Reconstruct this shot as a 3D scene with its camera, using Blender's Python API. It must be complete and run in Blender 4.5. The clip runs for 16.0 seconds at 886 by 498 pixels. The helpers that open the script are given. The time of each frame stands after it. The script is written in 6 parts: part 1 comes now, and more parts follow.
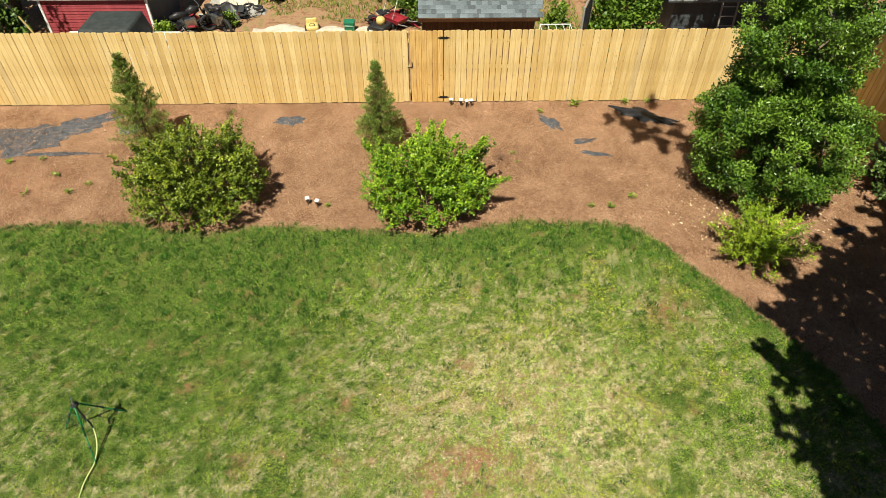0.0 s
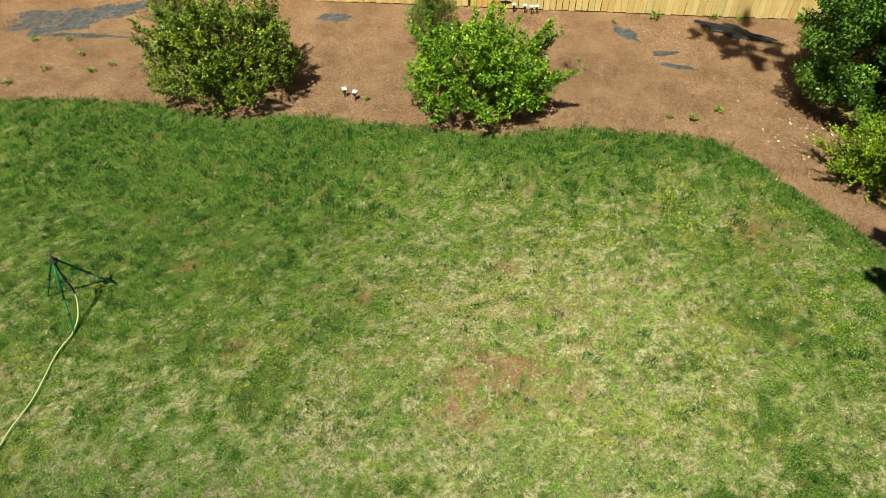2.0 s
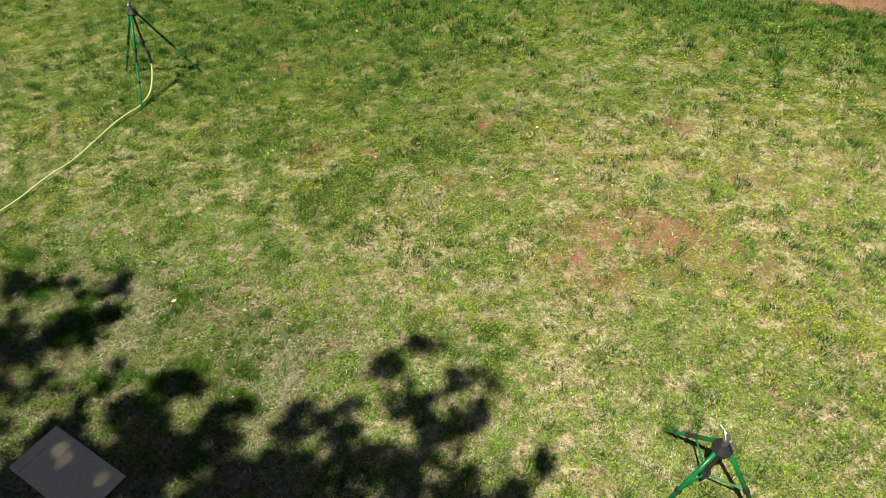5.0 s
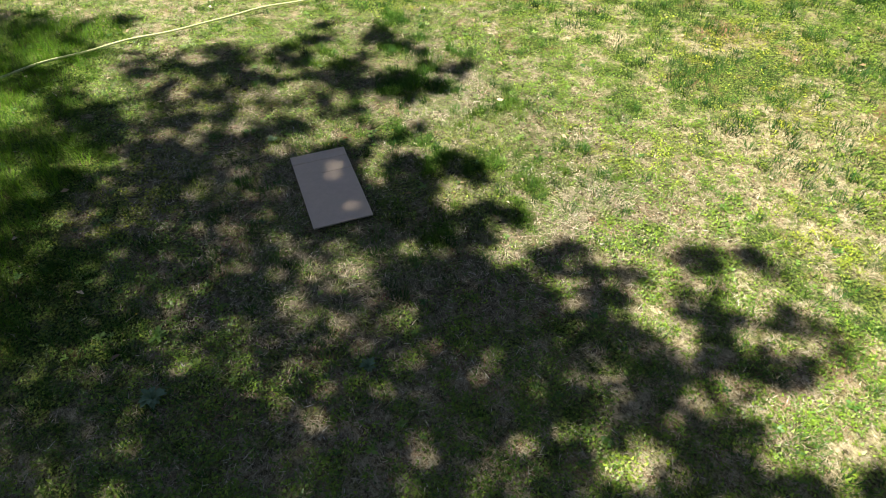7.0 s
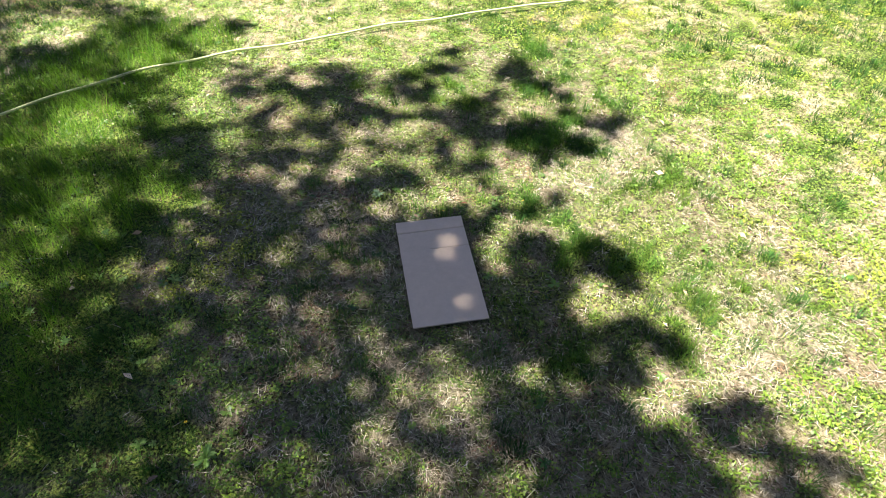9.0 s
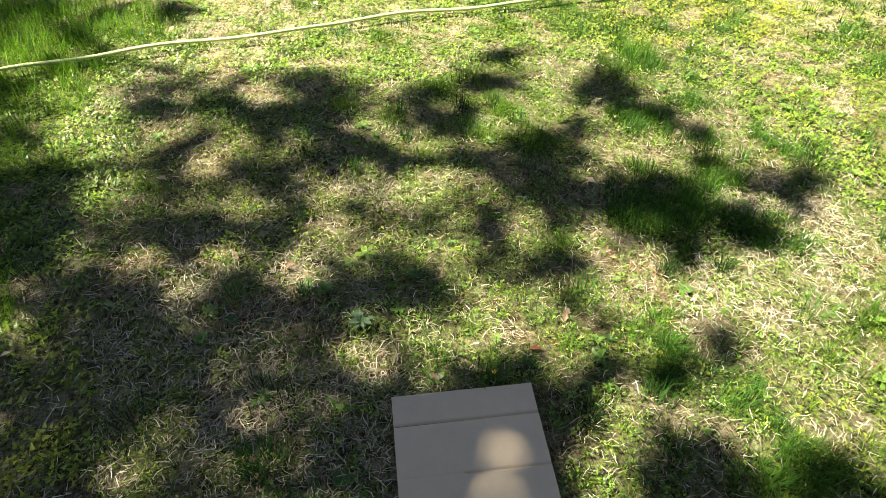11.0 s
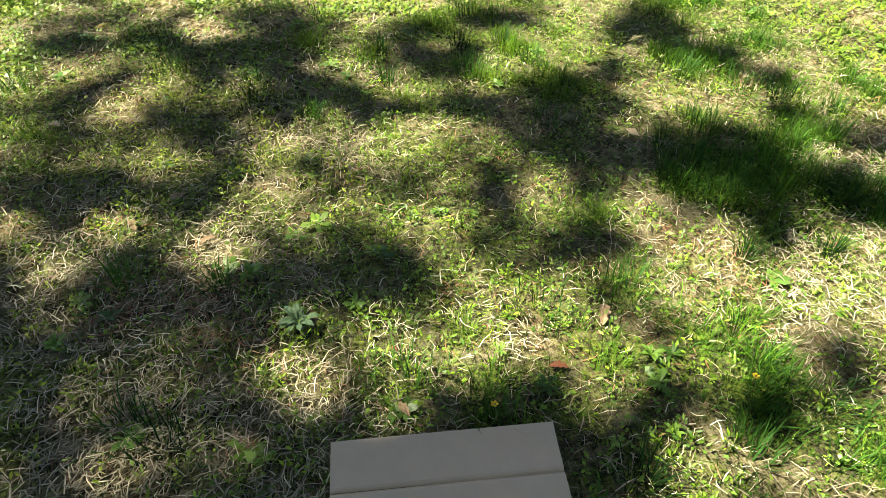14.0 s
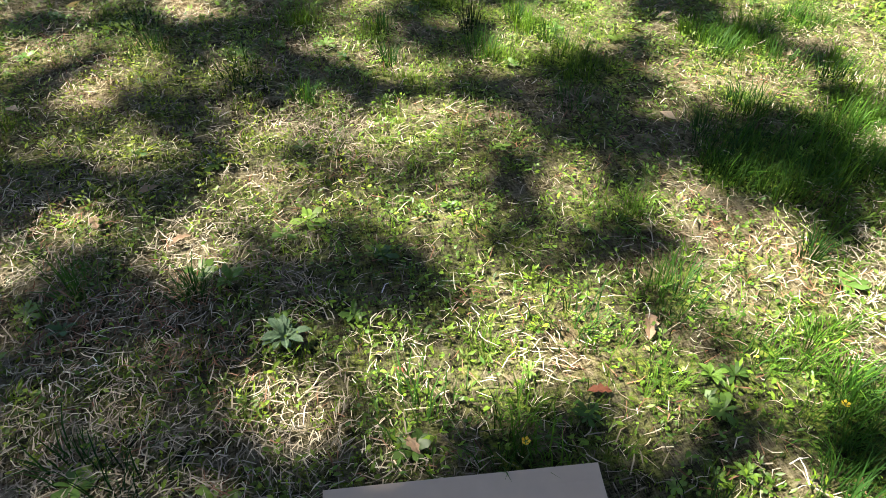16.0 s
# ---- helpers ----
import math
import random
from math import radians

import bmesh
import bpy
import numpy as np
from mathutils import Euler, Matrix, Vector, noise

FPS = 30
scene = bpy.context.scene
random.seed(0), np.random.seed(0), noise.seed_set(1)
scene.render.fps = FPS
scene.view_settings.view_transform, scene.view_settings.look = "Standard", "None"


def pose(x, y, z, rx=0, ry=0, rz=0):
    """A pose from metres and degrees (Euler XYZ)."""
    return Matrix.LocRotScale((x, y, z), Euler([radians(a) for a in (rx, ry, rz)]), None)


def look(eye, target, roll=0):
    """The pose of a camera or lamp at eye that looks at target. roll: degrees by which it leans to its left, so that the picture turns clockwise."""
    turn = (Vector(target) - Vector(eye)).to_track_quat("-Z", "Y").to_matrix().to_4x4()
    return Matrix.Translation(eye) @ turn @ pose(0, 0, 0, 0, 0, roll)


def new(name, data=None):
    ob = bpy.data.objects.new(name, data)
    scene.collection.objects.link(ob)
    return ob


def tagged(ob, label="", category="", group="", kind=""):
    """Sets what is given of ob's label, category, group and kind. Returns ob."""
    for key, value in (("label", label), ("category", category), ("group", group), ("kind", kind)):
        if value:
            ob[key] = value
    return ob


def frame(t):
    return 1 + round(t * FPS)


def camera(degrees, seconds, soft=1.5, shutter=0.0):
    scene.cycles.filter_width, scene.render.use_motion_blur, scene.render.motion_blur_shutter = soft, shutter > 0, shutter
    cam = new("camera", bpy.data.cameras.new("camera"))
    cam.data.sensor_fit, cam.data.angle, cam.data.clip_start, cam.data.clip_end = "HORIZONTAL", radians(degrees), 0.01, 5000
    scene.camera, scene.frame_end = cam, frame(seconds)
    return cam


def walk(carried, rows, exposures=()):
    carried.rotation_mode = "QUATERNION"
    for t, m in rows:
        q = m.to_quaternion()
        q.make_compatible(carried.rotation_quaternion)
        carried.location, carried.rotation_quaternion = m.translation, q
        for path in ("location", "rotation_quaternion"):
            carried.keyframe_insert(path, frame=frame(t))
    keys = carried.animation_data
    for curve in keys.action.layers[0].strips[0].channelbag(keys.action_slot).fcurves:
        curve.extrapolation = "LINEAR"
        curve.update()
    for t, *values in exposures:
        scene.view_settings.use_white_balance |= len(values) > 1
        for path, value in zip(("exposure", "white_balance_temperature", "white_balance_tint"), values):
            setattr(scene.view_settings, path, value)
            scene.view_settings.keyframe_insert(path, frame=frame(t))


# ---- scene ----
cam = camera(70.2, 16.0, 0.5)
PATH = [
    (0, (2.392, -0.756, 8.573), (2.428, 0.678, 7.179), 0.26),
    (0.5, (2.429, -0.693, 8.011), (2.431, 0.738, 6.614), 0.18),
    (1, (2.469, -0.723, 7.433), (2.435, 0.706, 6.035), 0.14),
    (1.5, (2.493, -0.734, 6.849), (2.420, 0.693, 5.449), 0.07),
    (2, (2.488, -0.737, 6.310), (2.373, 0.681, 4.904), 0.30),
    (2.5, (2.499, -0.751, 5.732), (2.335, 0.661, 4.325), 0.24),
    (3, (2.504, -0.760, 5.182), (2.293, 0.641, 3.771), 0.18),
    (3.2, (2.504, -0.756, 4.964), (2.274, 0.639, 3.550), 0.20),
    (5.3, (2.451, -0.652, 3.665), (1.863, 0.633, 2.249), 0.12),
    (5.5, (2.469, -0.649, 3.716), (1.790, 0.589, 2.300), -0.16),
    (6, (2.468, -0.671, 3.424), (1.641, 0.473, 2.007), -0.04),
    (6.5, (2.443, -0.690, 2.893), (1.429, 0.286, 1.471), 0.39),
    (7, (2.463, -0.702, 2.348), (1.271, 0.035, 0.921), 0.24),
    (7.5, (2.463, -0.704, 2.054), (1.184, -0.163, 0.615), -0.08),
    (8, (2.451, -0.715, 2.136), (1.148, -0.231, 0.698), -0.15),
    (8.5, (2.173, -0.631, 2.159), (0.871, -0.146, 0.720), -0.13),
    (9, (1.593, -0.461, 2.176), (0.288, 0.028, 0.741), -0.12),
    (9.2, (1.285, -0.387, 2.170), (-0.020, 0.112, 0.739), 0.26),
    (11.3, (0.187, -0.017, 1.138), (-1.190, 0.425, -0.244), 0.26),
    (11.5, (0.193, -0.024, 1.069), (-1.184, 0.415, -0.314), 0.29),
    (12, (0.182, -0.011, 0.978), (-1.189, 0.418, -0.413), 0.27),
    (12.5, (0.079, 0.029, 1.002), (-1.289, 0.457, -0.392), 0.34),
    (13, (0.030, 0.059, 1.006), (-1.336, 0.484, -0.392), 0.24),
    (13.5, (-0.088, 0.106, 0.976), (-1.457, 0.533, -0.418), 0.24),
    (14, (-0.128, 0.139, 0.860), (-1.505, 0.557, -0.529), 0.06),
    (14.5, (-0.158, 0.150, 0.820), (-1.528, 0.563, -0.577), 0.18),
    (15, (-0.259, 0.141, 0.842), (-1.632, 0.551, -0.553), 0.00),
    (15.5, (-0.265, 0.138, 0.816), (-1.649, 0.546, -0.568), -0.10),
    (16, (-0.261, 0.157, 0.734), (-1.637, 0.573, -0.657), -0.22),
]
walk(cam, [(t, look(eye, target, roll)) for t, eye, target, roll in PATH],
     exposures=[(0, 0.7, 6500, 4), (1.0, 0.58, 6400, -4), (1.5, 0.55, 6350, -9), (2.5, 0.55, 6350, -13), (3, 0.62, 6600, -15), (5.3, 0.75, 6400, 8), (6.5, 1.1, 6300, 19),
                (7.0, 1.5, 6100, 17), (7.5, 2.22, 5750, 23), (8.2, 2.35, 5750, 24), (9, 2.24, 5900, 23), (11.5, 2.05, 6700, 8), (12, 2.28, 6650, 10), (12.5, 2.32, 6800, 8),
                (13, 2.25, 6700, 11), (13.5, 2.15, 7100, 2), (14.5, 2.28, 6850, 7), (15.5, 2.26, 6600, 11), (16, 2.26, 6350, 16)])

# ---- world, sun ----
SUN = Vector((-0.178, -0.466, 0.867)).normalized()      # towards the sun
world = bpy.data.worlds.new("sky")
scene.world = world
world.use_nodes = True
wn = world.node_tree
sky = wn.nodes.new("ShaderNodeTexSky")
sky.sky_type, sky.sun_disc = "NISHITA", False
sky.sun_elevation, sky.sun_rotation = math.asin(SUN.z), math.atan2(SUN.x, SUN.y)
sky.air_density, sky.dust_density, sky.ozone_density = 0.34, 0.5, 1.0
wn.links.new(sky.outputs[0], wn.nodes["Background"].inputs[0])
wn.nodes["Background"].inputs[1].default_value = 0.05
sun_data = bpy.data.lights.new("sun", "SUN")
sun_data.energy, sun_data.angle, sun_data.color = 5.0, radians(0.53), (1.0, 0.93, 0.80)
sun = new("sun", sun_data)
sun.rotation_euler = SUN.to_track_quat("Z", "Y").to_euler()

# ---- materials ----
def nodes_of(m):
    m.use_nodes = True
    t = m.node_tree
    return t, t.nodes["Principled BSDF"], t.nodes, t.links


def ramp(t, stops):
    r = t.nodes.new("ShaderNodeValToRGB")
    while len(r.color_ramp.elements) < len(stops):
        r.color_ramp.elements.new(0.5)
    for e, (p, c) in zip(r.color_ramp.elements, stops):
        e.position, e.color = p, (*c, 1)
    return r


def noise_node(t, scale, detail=4, stretch=(1, 1, 1), rough=0.6, turn=0):
    co = t.nodes.new("ShaderNodeTexCoord")
    mp = t.nodes.new("ShaderNodeMapping")
    mp.inputs["Scale"].default_value = stretch
    mp.inputs["Rotation"].default_value = (0, 0, turn)
    t.links.new(co.outputs["Object"], mp.inputs[0])
    n = t.nodes.new("ShaderNodeTexNoise")
    n.inputs["Scale"].default_value, n.inputs["Detail"].default_value, n.inputs["Roughness"].default_value = scale, detail, rough
    t.links.new(mp.outputs[0], n.inputs["Vector"])
    return n


def mixc(t, a, b, fac, mode="MIX"):
    m = t.nodes.new("ShaderNodeMix")
    m.data_type, m.blend_type = "RGBA", mode
    for sock, v in ((m.inputs[6], a), (m.inputs[7], b), (m.inputs[0], fac)):
        if isinstance(v, (int, float)):
            sock.default_value = v
        elif isinstance(v, tuple):
            sock.default_value = (*v, 1)
        else:
            t.links.new(v, sock)
    return m.outputs[2]


def bump(t, bsdf, height, strength=0.4, dist=0.01):
    b = t.nodes.new("ShaderNodeBump")
    b.inputs["Strength"].default_value, b.inputs["Distance"].default_value = strength, dist
    t.links.new(height, b.inputs["Height"])
    t.links.new(b.outputs[0], bsdf.inputs["Normal"])


def plain(name, dark, light, scale=8.0, rough=0.6, metal=0.0, relief=0.2, stretch=(1, 1, 1), vary=0.0, spec=0.4, grain=0.18):
    """A surface that wavers between two colours at two scales, with fine relief."""
    m = bpy.data.materials.new(name)
    t, bsdf, nodes, links = nodes_of(m)
    a = noise_node(t, scale, 5, stretch)
    b = noise_node(t, scale * 7, 3, stretch)
    ra = ramp(t, [(0.3, dark), (0.7, light)])
    links.new(a.outputs[0], ra.inputs[0])
    rb = ramp(t, [(0.3, (1 - grain,) * 3), (0.7, (1 + grain * 0.66,) * 3)])
    links.new(b.outputs[0], rb.inputs[0])
    c = mixc(t, ra.outputs[0], rb.outputs[0], 1.0, "MULTIPLY")
    if vary:
        info = nodes.new("ShaderNodeObjectInfo")
        rv = ramp(t, [(0.0, (1 - vary,) * 3), (1.0, (1 + vary,) * 3)])
        links.new(info.outputs["Random"], rv.inputs[0])
        c = mixc(t, c, rv.outputs[0], 1.0, "MULTIPLY")
    links.new(c, bsdf.inputs["Base Color"])
    bsdf.inputs["Roughness"].default_value, bsdf.inputs["Metallic"].default_value = rough, metal
    bsdf.inputs["Specular IOR Level"].default_value = spec
    if relief:
        bump(t, bsdf, b.outputs[0], relief, 0.004)
    return m


def foliage(name, rough=0.5, trans=0.35, spec=0.3):
    """Leaves and blades: colour from the mesh, some light let through."""
    m = bpy.data.materials.new(name)
    t, bsdf, nodes, links = nodes_of(m)
    at = nodes.new("ShaderNodeAttribute")
    at.attribute_name = "tint"
    links.new(at.outputs["Color"], bsdf.inputs["Base Color"])
    bsdf.inputs["Roughness"].default_value = rough
    bsdf.inputs["Specular IOR Level"].default_value = spec
    tr = nodes.new("ShaderNodeBsdfTranslucent")
    tc = mixc(t, at.outputs["Color"], (1.25, 1.2, 0.55), 1.0, "MULTIPLY")
    links.new(tc, tr.inputs[0])
    mx = nodes.new("ShaderNodeMixShader")
    mx.inputs[0].default_value = trans
    links.new(bsdf.outputs[0], mx.inputs[1])
    links.new(tr.outputs[0], mx.inputs[2])
    links.new(mx.outputs[0], nodes["Material Output"].inputs[0])
    return m


def ground_material():
    """Lawn soil with straw thatch, pine straw mulch and the neighbour's red dirt, by the sheet's zones."""
    m = bpy.data.materials.new("ground_cover")
    t, bsdf, nodes, links = nodes_of(m)
    zone = nodes.new("ShaderNodeAttribute")
    zone.attribute_name = "zone"
    sep = nodes.new("ShaderNodeSeparateColor")
    links.new(zone.outputs["Color"], sep.inputs[0])
    # lawn floor: thatch, soil, moss and red clay, darkest stops painting shaded gaps
    fine = noise_node(t, 48, 6, (1, 1, 1), 0.85)
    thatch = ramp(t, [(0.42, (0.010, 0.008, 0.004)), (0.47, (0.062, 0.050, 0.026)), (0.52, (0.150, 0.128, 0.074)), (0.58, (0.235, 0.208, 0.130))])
    s1, s2 = noise_node(t, 60, 5, (1, 6, 1), 0.75, 0.7), noise_node(t, 60, 5, (6, 1, 1), 0.75, 0.3)
    lay = mixc(t, s1.outputs[0], s2.outputs[0], 0.5)
    links.new(mixc(t, lay, noise_node(t, 26, 5, (1, 1, 1), 0.8).outputs[0], 0.42), thatch.inputs[0])
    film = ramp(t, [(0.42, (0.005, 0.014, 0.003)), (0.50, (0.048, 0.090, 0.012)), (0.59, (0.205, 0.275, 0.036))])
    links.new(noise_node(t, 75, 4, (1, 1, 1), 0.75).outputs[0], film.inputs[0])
    # lighter thatch, strongest in the painted hot spot
    pale_thatch = mixc(t, thatch.outputs[0], (3.7, 3.65, 3.5), 1.0, "MULTIPLY")
    lawn = mixc(t, mixc(t, thatch.outputs[0], pale_thatch, zone.outputs["Alpha"]), film.outputs[0], sep.outputs[1])
    clay = ramp(t, [(0.40, (0.10, 0.042, 0.022)), (0.50, (0.27, 0.125, 0.075)), (0.62, (0.43, 0.235, 0.15))])
    links.new(mixc(t, lay, fine.outputs[0], 0.5), clay.inputs[0])
    speck = ramp(t, [(0.36, (0, 0, 0)), (0.50, (1, 1, 1))])
    links.new(noise_node(t, 16, 5, (1, 1, 1), 0.75).outputs[0], speck.inputs[0])
    part_clay = mixc(t, sep.outputs[2], speck.outputs[0], 1.0, "MULTIPLY")
    lawn = mixc(t, lawn, clay.outputs[0], part_clay)
    # pine straw
    f1 = noise_node(t, 30, 7, (1, 4.0, 1), 0.8, 0.5)
    f2 = noise_node(t, 21, 7, (4.5, 1, 1), 0.8, 0.4)
    fib = mixc(t, f1.outputs[0], f2.outputs[0], 0.5)
    straw = ramp(t, [(0.42, (0.045, 0.022, 0.011)), (0.5, (0.215, 0.120, 0.069)), (0.59, (0.48, 0.31, 0.195))])
    links.new(fib, straw.inputs[0])
    big = noise_node(t, 1.1, 7, (1, 1, 1), 0.7)
    pale = ramp(t, [(0.32, (0.78, 0.73, 0.68)), (0.5, (1.12, 1.1, 1.08)), (0.66, (1.5, 1.52, 1.55))])
    links.new(big.outputs[0], pale.inputs[0])
    mulch = mixc(t, straw.outputs[0], pale.outputs[0], 1.0, "MULTIPLY")
    mulch = mixc(t, mulch, clay.outputs[0], sep.outputs[2])
    col = mixc(t, mulch, lawn, sep.outputs[0])
    # neighbour's dirt and weeds, beyond the fence
    weeds = ramp(t, [(0.40, (0.20, 0.11, 0.06)), (0.5, (0.33, 0.19, 0.11)), (0.6, (0.20, 0.165, 0.07)), (0.7, (0.13, 0.155, 0.04))])
    links.new(noise_node(t, 2.6, 9, (1, 1, 1), 0.7).outputs[0], weeds.inputs[0])
    far = nodes.new("ShaderNodeAttribute")
    far.attribute_name = "beyond"
    col = mixc(t, col, weeds.outputs[0], far.outputs["Fac"])
    links.new(col, bsdf.inputs["Base Color"])
    bsdf.inputs["Roughness"].default_value = 0.95
    bsdf.inputs["Specular IOR Level"].default_value = 0.1
    bump(t, bsdf, fib, 0.9, 0.02)
    return m


def wood_material(name, dark, mid, light, vary, rough=0.65):
    """Sawn boards: grain up the board, knots, and a shade of its own for each."""
    m = bpy.data.materials.new(name)
    t, bsdf, nodes, links = nodes_of(m)
    info = nodes.new("ShaderNodeObjectInfo")
    co = nodes.new("ShaderNodeTexCoord")
    off = nodes.new("ShaderNodeVectorMath")
    off.operation = "SCALE"
    comb = nodes.new("ShaderNodeCombineXYZ")
    for i in range(3):
        links.new(info.outputs["Random"], comb.inputs[i])
    links.new(comb.outputs[0], off.inputs[0])
    off.inputs["Scale"].default_value = 37.0
    add = nodes.new("ShaderNodeVectorMath")
    links.new(co.outputs["Object"], add.inputs[0])
    links.new(off.outputs[0], add.inputs[1])
    mp = nodes.new("ShaderNodeMapping")
    mp.inputs["Scale"].default_value = (1, 1, 0.06)
    links.new(add.outputs[0], mp.inputs[0])
    g = nodes.new("ShaderNodeTexNoise")
    g.inputs["Scale"].default_value, g.inputs["Detail"].default_value = 45, 4
    links.new(mp.outputs[0], g.inputs["Vector"])
    r = ramp(t, [(0.3, dark), (0.5, mid), (0.72, light)])
    links.new(g.outputs[0], r.inputs[0])
    v = nodes.new("ShaderNodeTexVoronoi")
    v.inputs["Scale"].default_value = 5.0
    links.new(add.outputs[0], v.inputs["Vector"])
    kn = ramp(t, [(0.03, (0.42, 0.27, 0.14)), (0.12, (1, 1, 1))])
    links.new(v.outputs["Distance"], kn.inputs[0])
    c = mixc(t, r.outputs[0], kn.outputs[0], 0.75, "MULTIPLY")
    st = noise_node(t, 1.6, 4)
    sr = ramp(t, [(0.3, (0.86, 0.82, 0.76)), (0.65, (1.05, 1.05, 1.05))])
    links.new(st.outputs[0], sr.inputs[0])
    c = mixc(t, c, sr.outputs[0], 1.0, "MULTIPLY")
    rv = ramp(t, [(0.0, (1 - vary * 0.8, 1 - vary, 1 - vary * 1.3)), (0.12, (0.9, 0.85, 0.74)), (0.45, (0.97, 0.95, 0.9)), (0.75, (1.04, 1.06, 1.08)), (0.93, (1.1, 1.14, 1.2)), (1.0, (0.86, 0.88, 0.98))])
    links.new(info.outputs["Random"], rv.inputs[0])
    c = mixc(t, c, rv.outputs[0], 1.0, "MULTIPLY")
    links.new(c, bsdf.inputs["Base Color"])
    bsdf.inputs["Roughness"].default_value = rough
    bump(t, bsdf, g.outputs[0], 0.25, 0.003)
    return m


M_GROUND = ground_material()
M_LEAF = foliage("leaf", 0.42, 0.22, 0.4)
M_GLOSS = foliage("glossy_leaf", 0.4, 0.08, 0.35)
M_BLADE = foliage("grass_blade", 0.6, 0.35, 0.2)
M_DRY = foliage("dry_straw", 0.8, 0.15, 0.15)
M_NEEDLE = foliage("conifer_needle", 0.6, 0.2, 0.2)
M_CANOPY = foliage("thick_leaf", 0.5, 0.16, 0.3)
M_PINE = wood_material("new_pine", (0.57, 0.405, 0.17), (0.665, 0.485, 0.215), (0.72, 0.55, 0.26), 0.24)
M_PINE_DARK = wood_material("gate_pine", (0.47, 0.28, 0.09), (0.62, 0.39, 0.135), (0.72, 0.49, 0.19), 0.2)
M_SHEDWOOD = wood_material("brown_wood", (0.10, 0.045, 0.02), (0.17, 0.075, 0.032), (0.24, 0.12, 0.055), 0.15)
M_BARK = plain("bark", (0.07, 0.05, 0.035), (0.19, 0.145, 0.105), 14, 0.9, relief=0.6, stretch=(1, 1, 0.3))
M_CARD = plain("cardboard", (0.60, 0.485, 0.325), (0.63, 0.51, 0.345), 5, 0.75, relief=0.06, spec=0.25, grain=0.05)
M_TWIG = plain("dead_twig", (0.12, 0.065, 0.035), (0.26, 0.15, 0.09), 30, 0.9)
M_CARDEDGE = plain("card_edge", (0.20, 0.14, 0.09), (0.28, 0.20, 0.13), 90, 0.9, relief=0.4)
M_GREEN = plain("green_paint", (0.004, 0.10, 0.025), (0.008, 0.16, 0.045), 30, 0.35, relief=0.05)
M_BLACK = plain("black_plastic", (0.012, 0.012, 0.013), (0.028, 0.028, 0.03), 20, 0.45)
M_IRON = plain("black_iron", (0.01, 0.01, 0.01), (0.03, 0.028, 0.026), 30, 0.5, 0.3)
M_METAL = plain("worn_metal", (0.28, 0.27, 0.25), (0.5, 0.48, 0.45), 25, 0.35, 0.9)
M_HOSE = plain("hose_rubber", (0.50, 0.55, 0.20), (0.64, 0.67, 0.32), 40, 0.5)
M_WHITE = plain("white_plastic", (0.72, 0.72, 0.70), (0.84, 0.84, 0.82), 15, 0.4)
M_FABRIC = plain("weed_fabric", (0.028, 0.030, 0.036), (0.115, 0.122, 0.138), 7, 0.8, relief=0.5, grain=0.4)
M_PLASTIC_SHEET = plain("black_sheet", (0.006, 0.007, 0.009), (0.022, 0.024, 0.03), 9, 0.5, relief=1.0, spec=0.18)
M_REDSIDING = plain("red_siding", (0.24, 0.035, 0.045), (0.33, 0.06, 0.07), 4, 0.6)
M_SHINGLE = plain("grey_shingle", (0.075, 0.09, 0.10), (0.15, 0.175, 0.19), 20, 0.9, relief=0.7, vary=0.42)
M_DARKSIDING = plain("dark_siding", (0.035, 0.042, 0.05), (0.06, 0.07, 0.08), 4, 0.6)
M_CLOTH = plain("soft_top_cloth", (0.018, 0.022, 0.022), (0.04, 0.047, 0.045), 6, 0.8)
M_YELLOW = plain("yellow_plastic", (0.50, 0.38, 0.12), (0.66, 0.52, 0.2), 9, 0.4)
M_RED = plain("red_paint", (0.20, 0.015, 0.025), (0.32, 0.03, 0.04), 9, 0.4)
M_GREENBIN = plain("green_plastic", (0.012, 0.12, 0.055), (0.03, 0.2, 0.1), 9, 0.45)
M_TARP = plain("pale_tarp", (0.36, 0.31, 0.24), (0.56, 0.50, 0.41), 5, 0.7, relief=0.6)
M_GREYWOOD = plain("weathered_wood", (0.20, 0.19, 0.17), (0.36, 0.34, 0.31), 20, 0.85, stretch=(1, 1, 0.1))
M_TIRE = plain("tyre_rubber", (0.012, 0.012, 0.012), (0.03, 0.03, 0.03), 30, 0.8)
M_GLASS = plain("dark_glass", (0.01, 0.012, 0.014), (0.02, 0.022, 0.025), 3, 0.08, relief=0)
M_PETAL = plain("yellow_petal", (0.75, 0.5, 0.01), (0.85, 0.62, 0.02), 50, 0.5, relief=0)
M_BLUE = plain("blue_band", (0.05, 0.06, 0.30), (0.08, 0.09, 0.42), 9, 0.5)


# ---- mesh helpers ----
def part(name, bm, material, parent=None, label="", smooth=False):
    me = bpy.data.meshes.new(name)
    bm.to_mesh(me)
    bm.free()
    me.materials.append(material)
    if smooth:
        me.polygons.foreach_set("use_smooth", [True] * len(me.polygons))
    ob = new(name, me)
    if parent is not None:
        ob.parent = parent
    if label:
        tagged(ob, label)
    return ob


def thing(name, at, label, category, group="", kind="", turn=0.0):
    ob = new(name)
    ob.empty_display_size = 0.1
    ob.location, ob.rotation_euler = at, (0, 0, turn)
    return tagged(ob, label, category, group, kind)


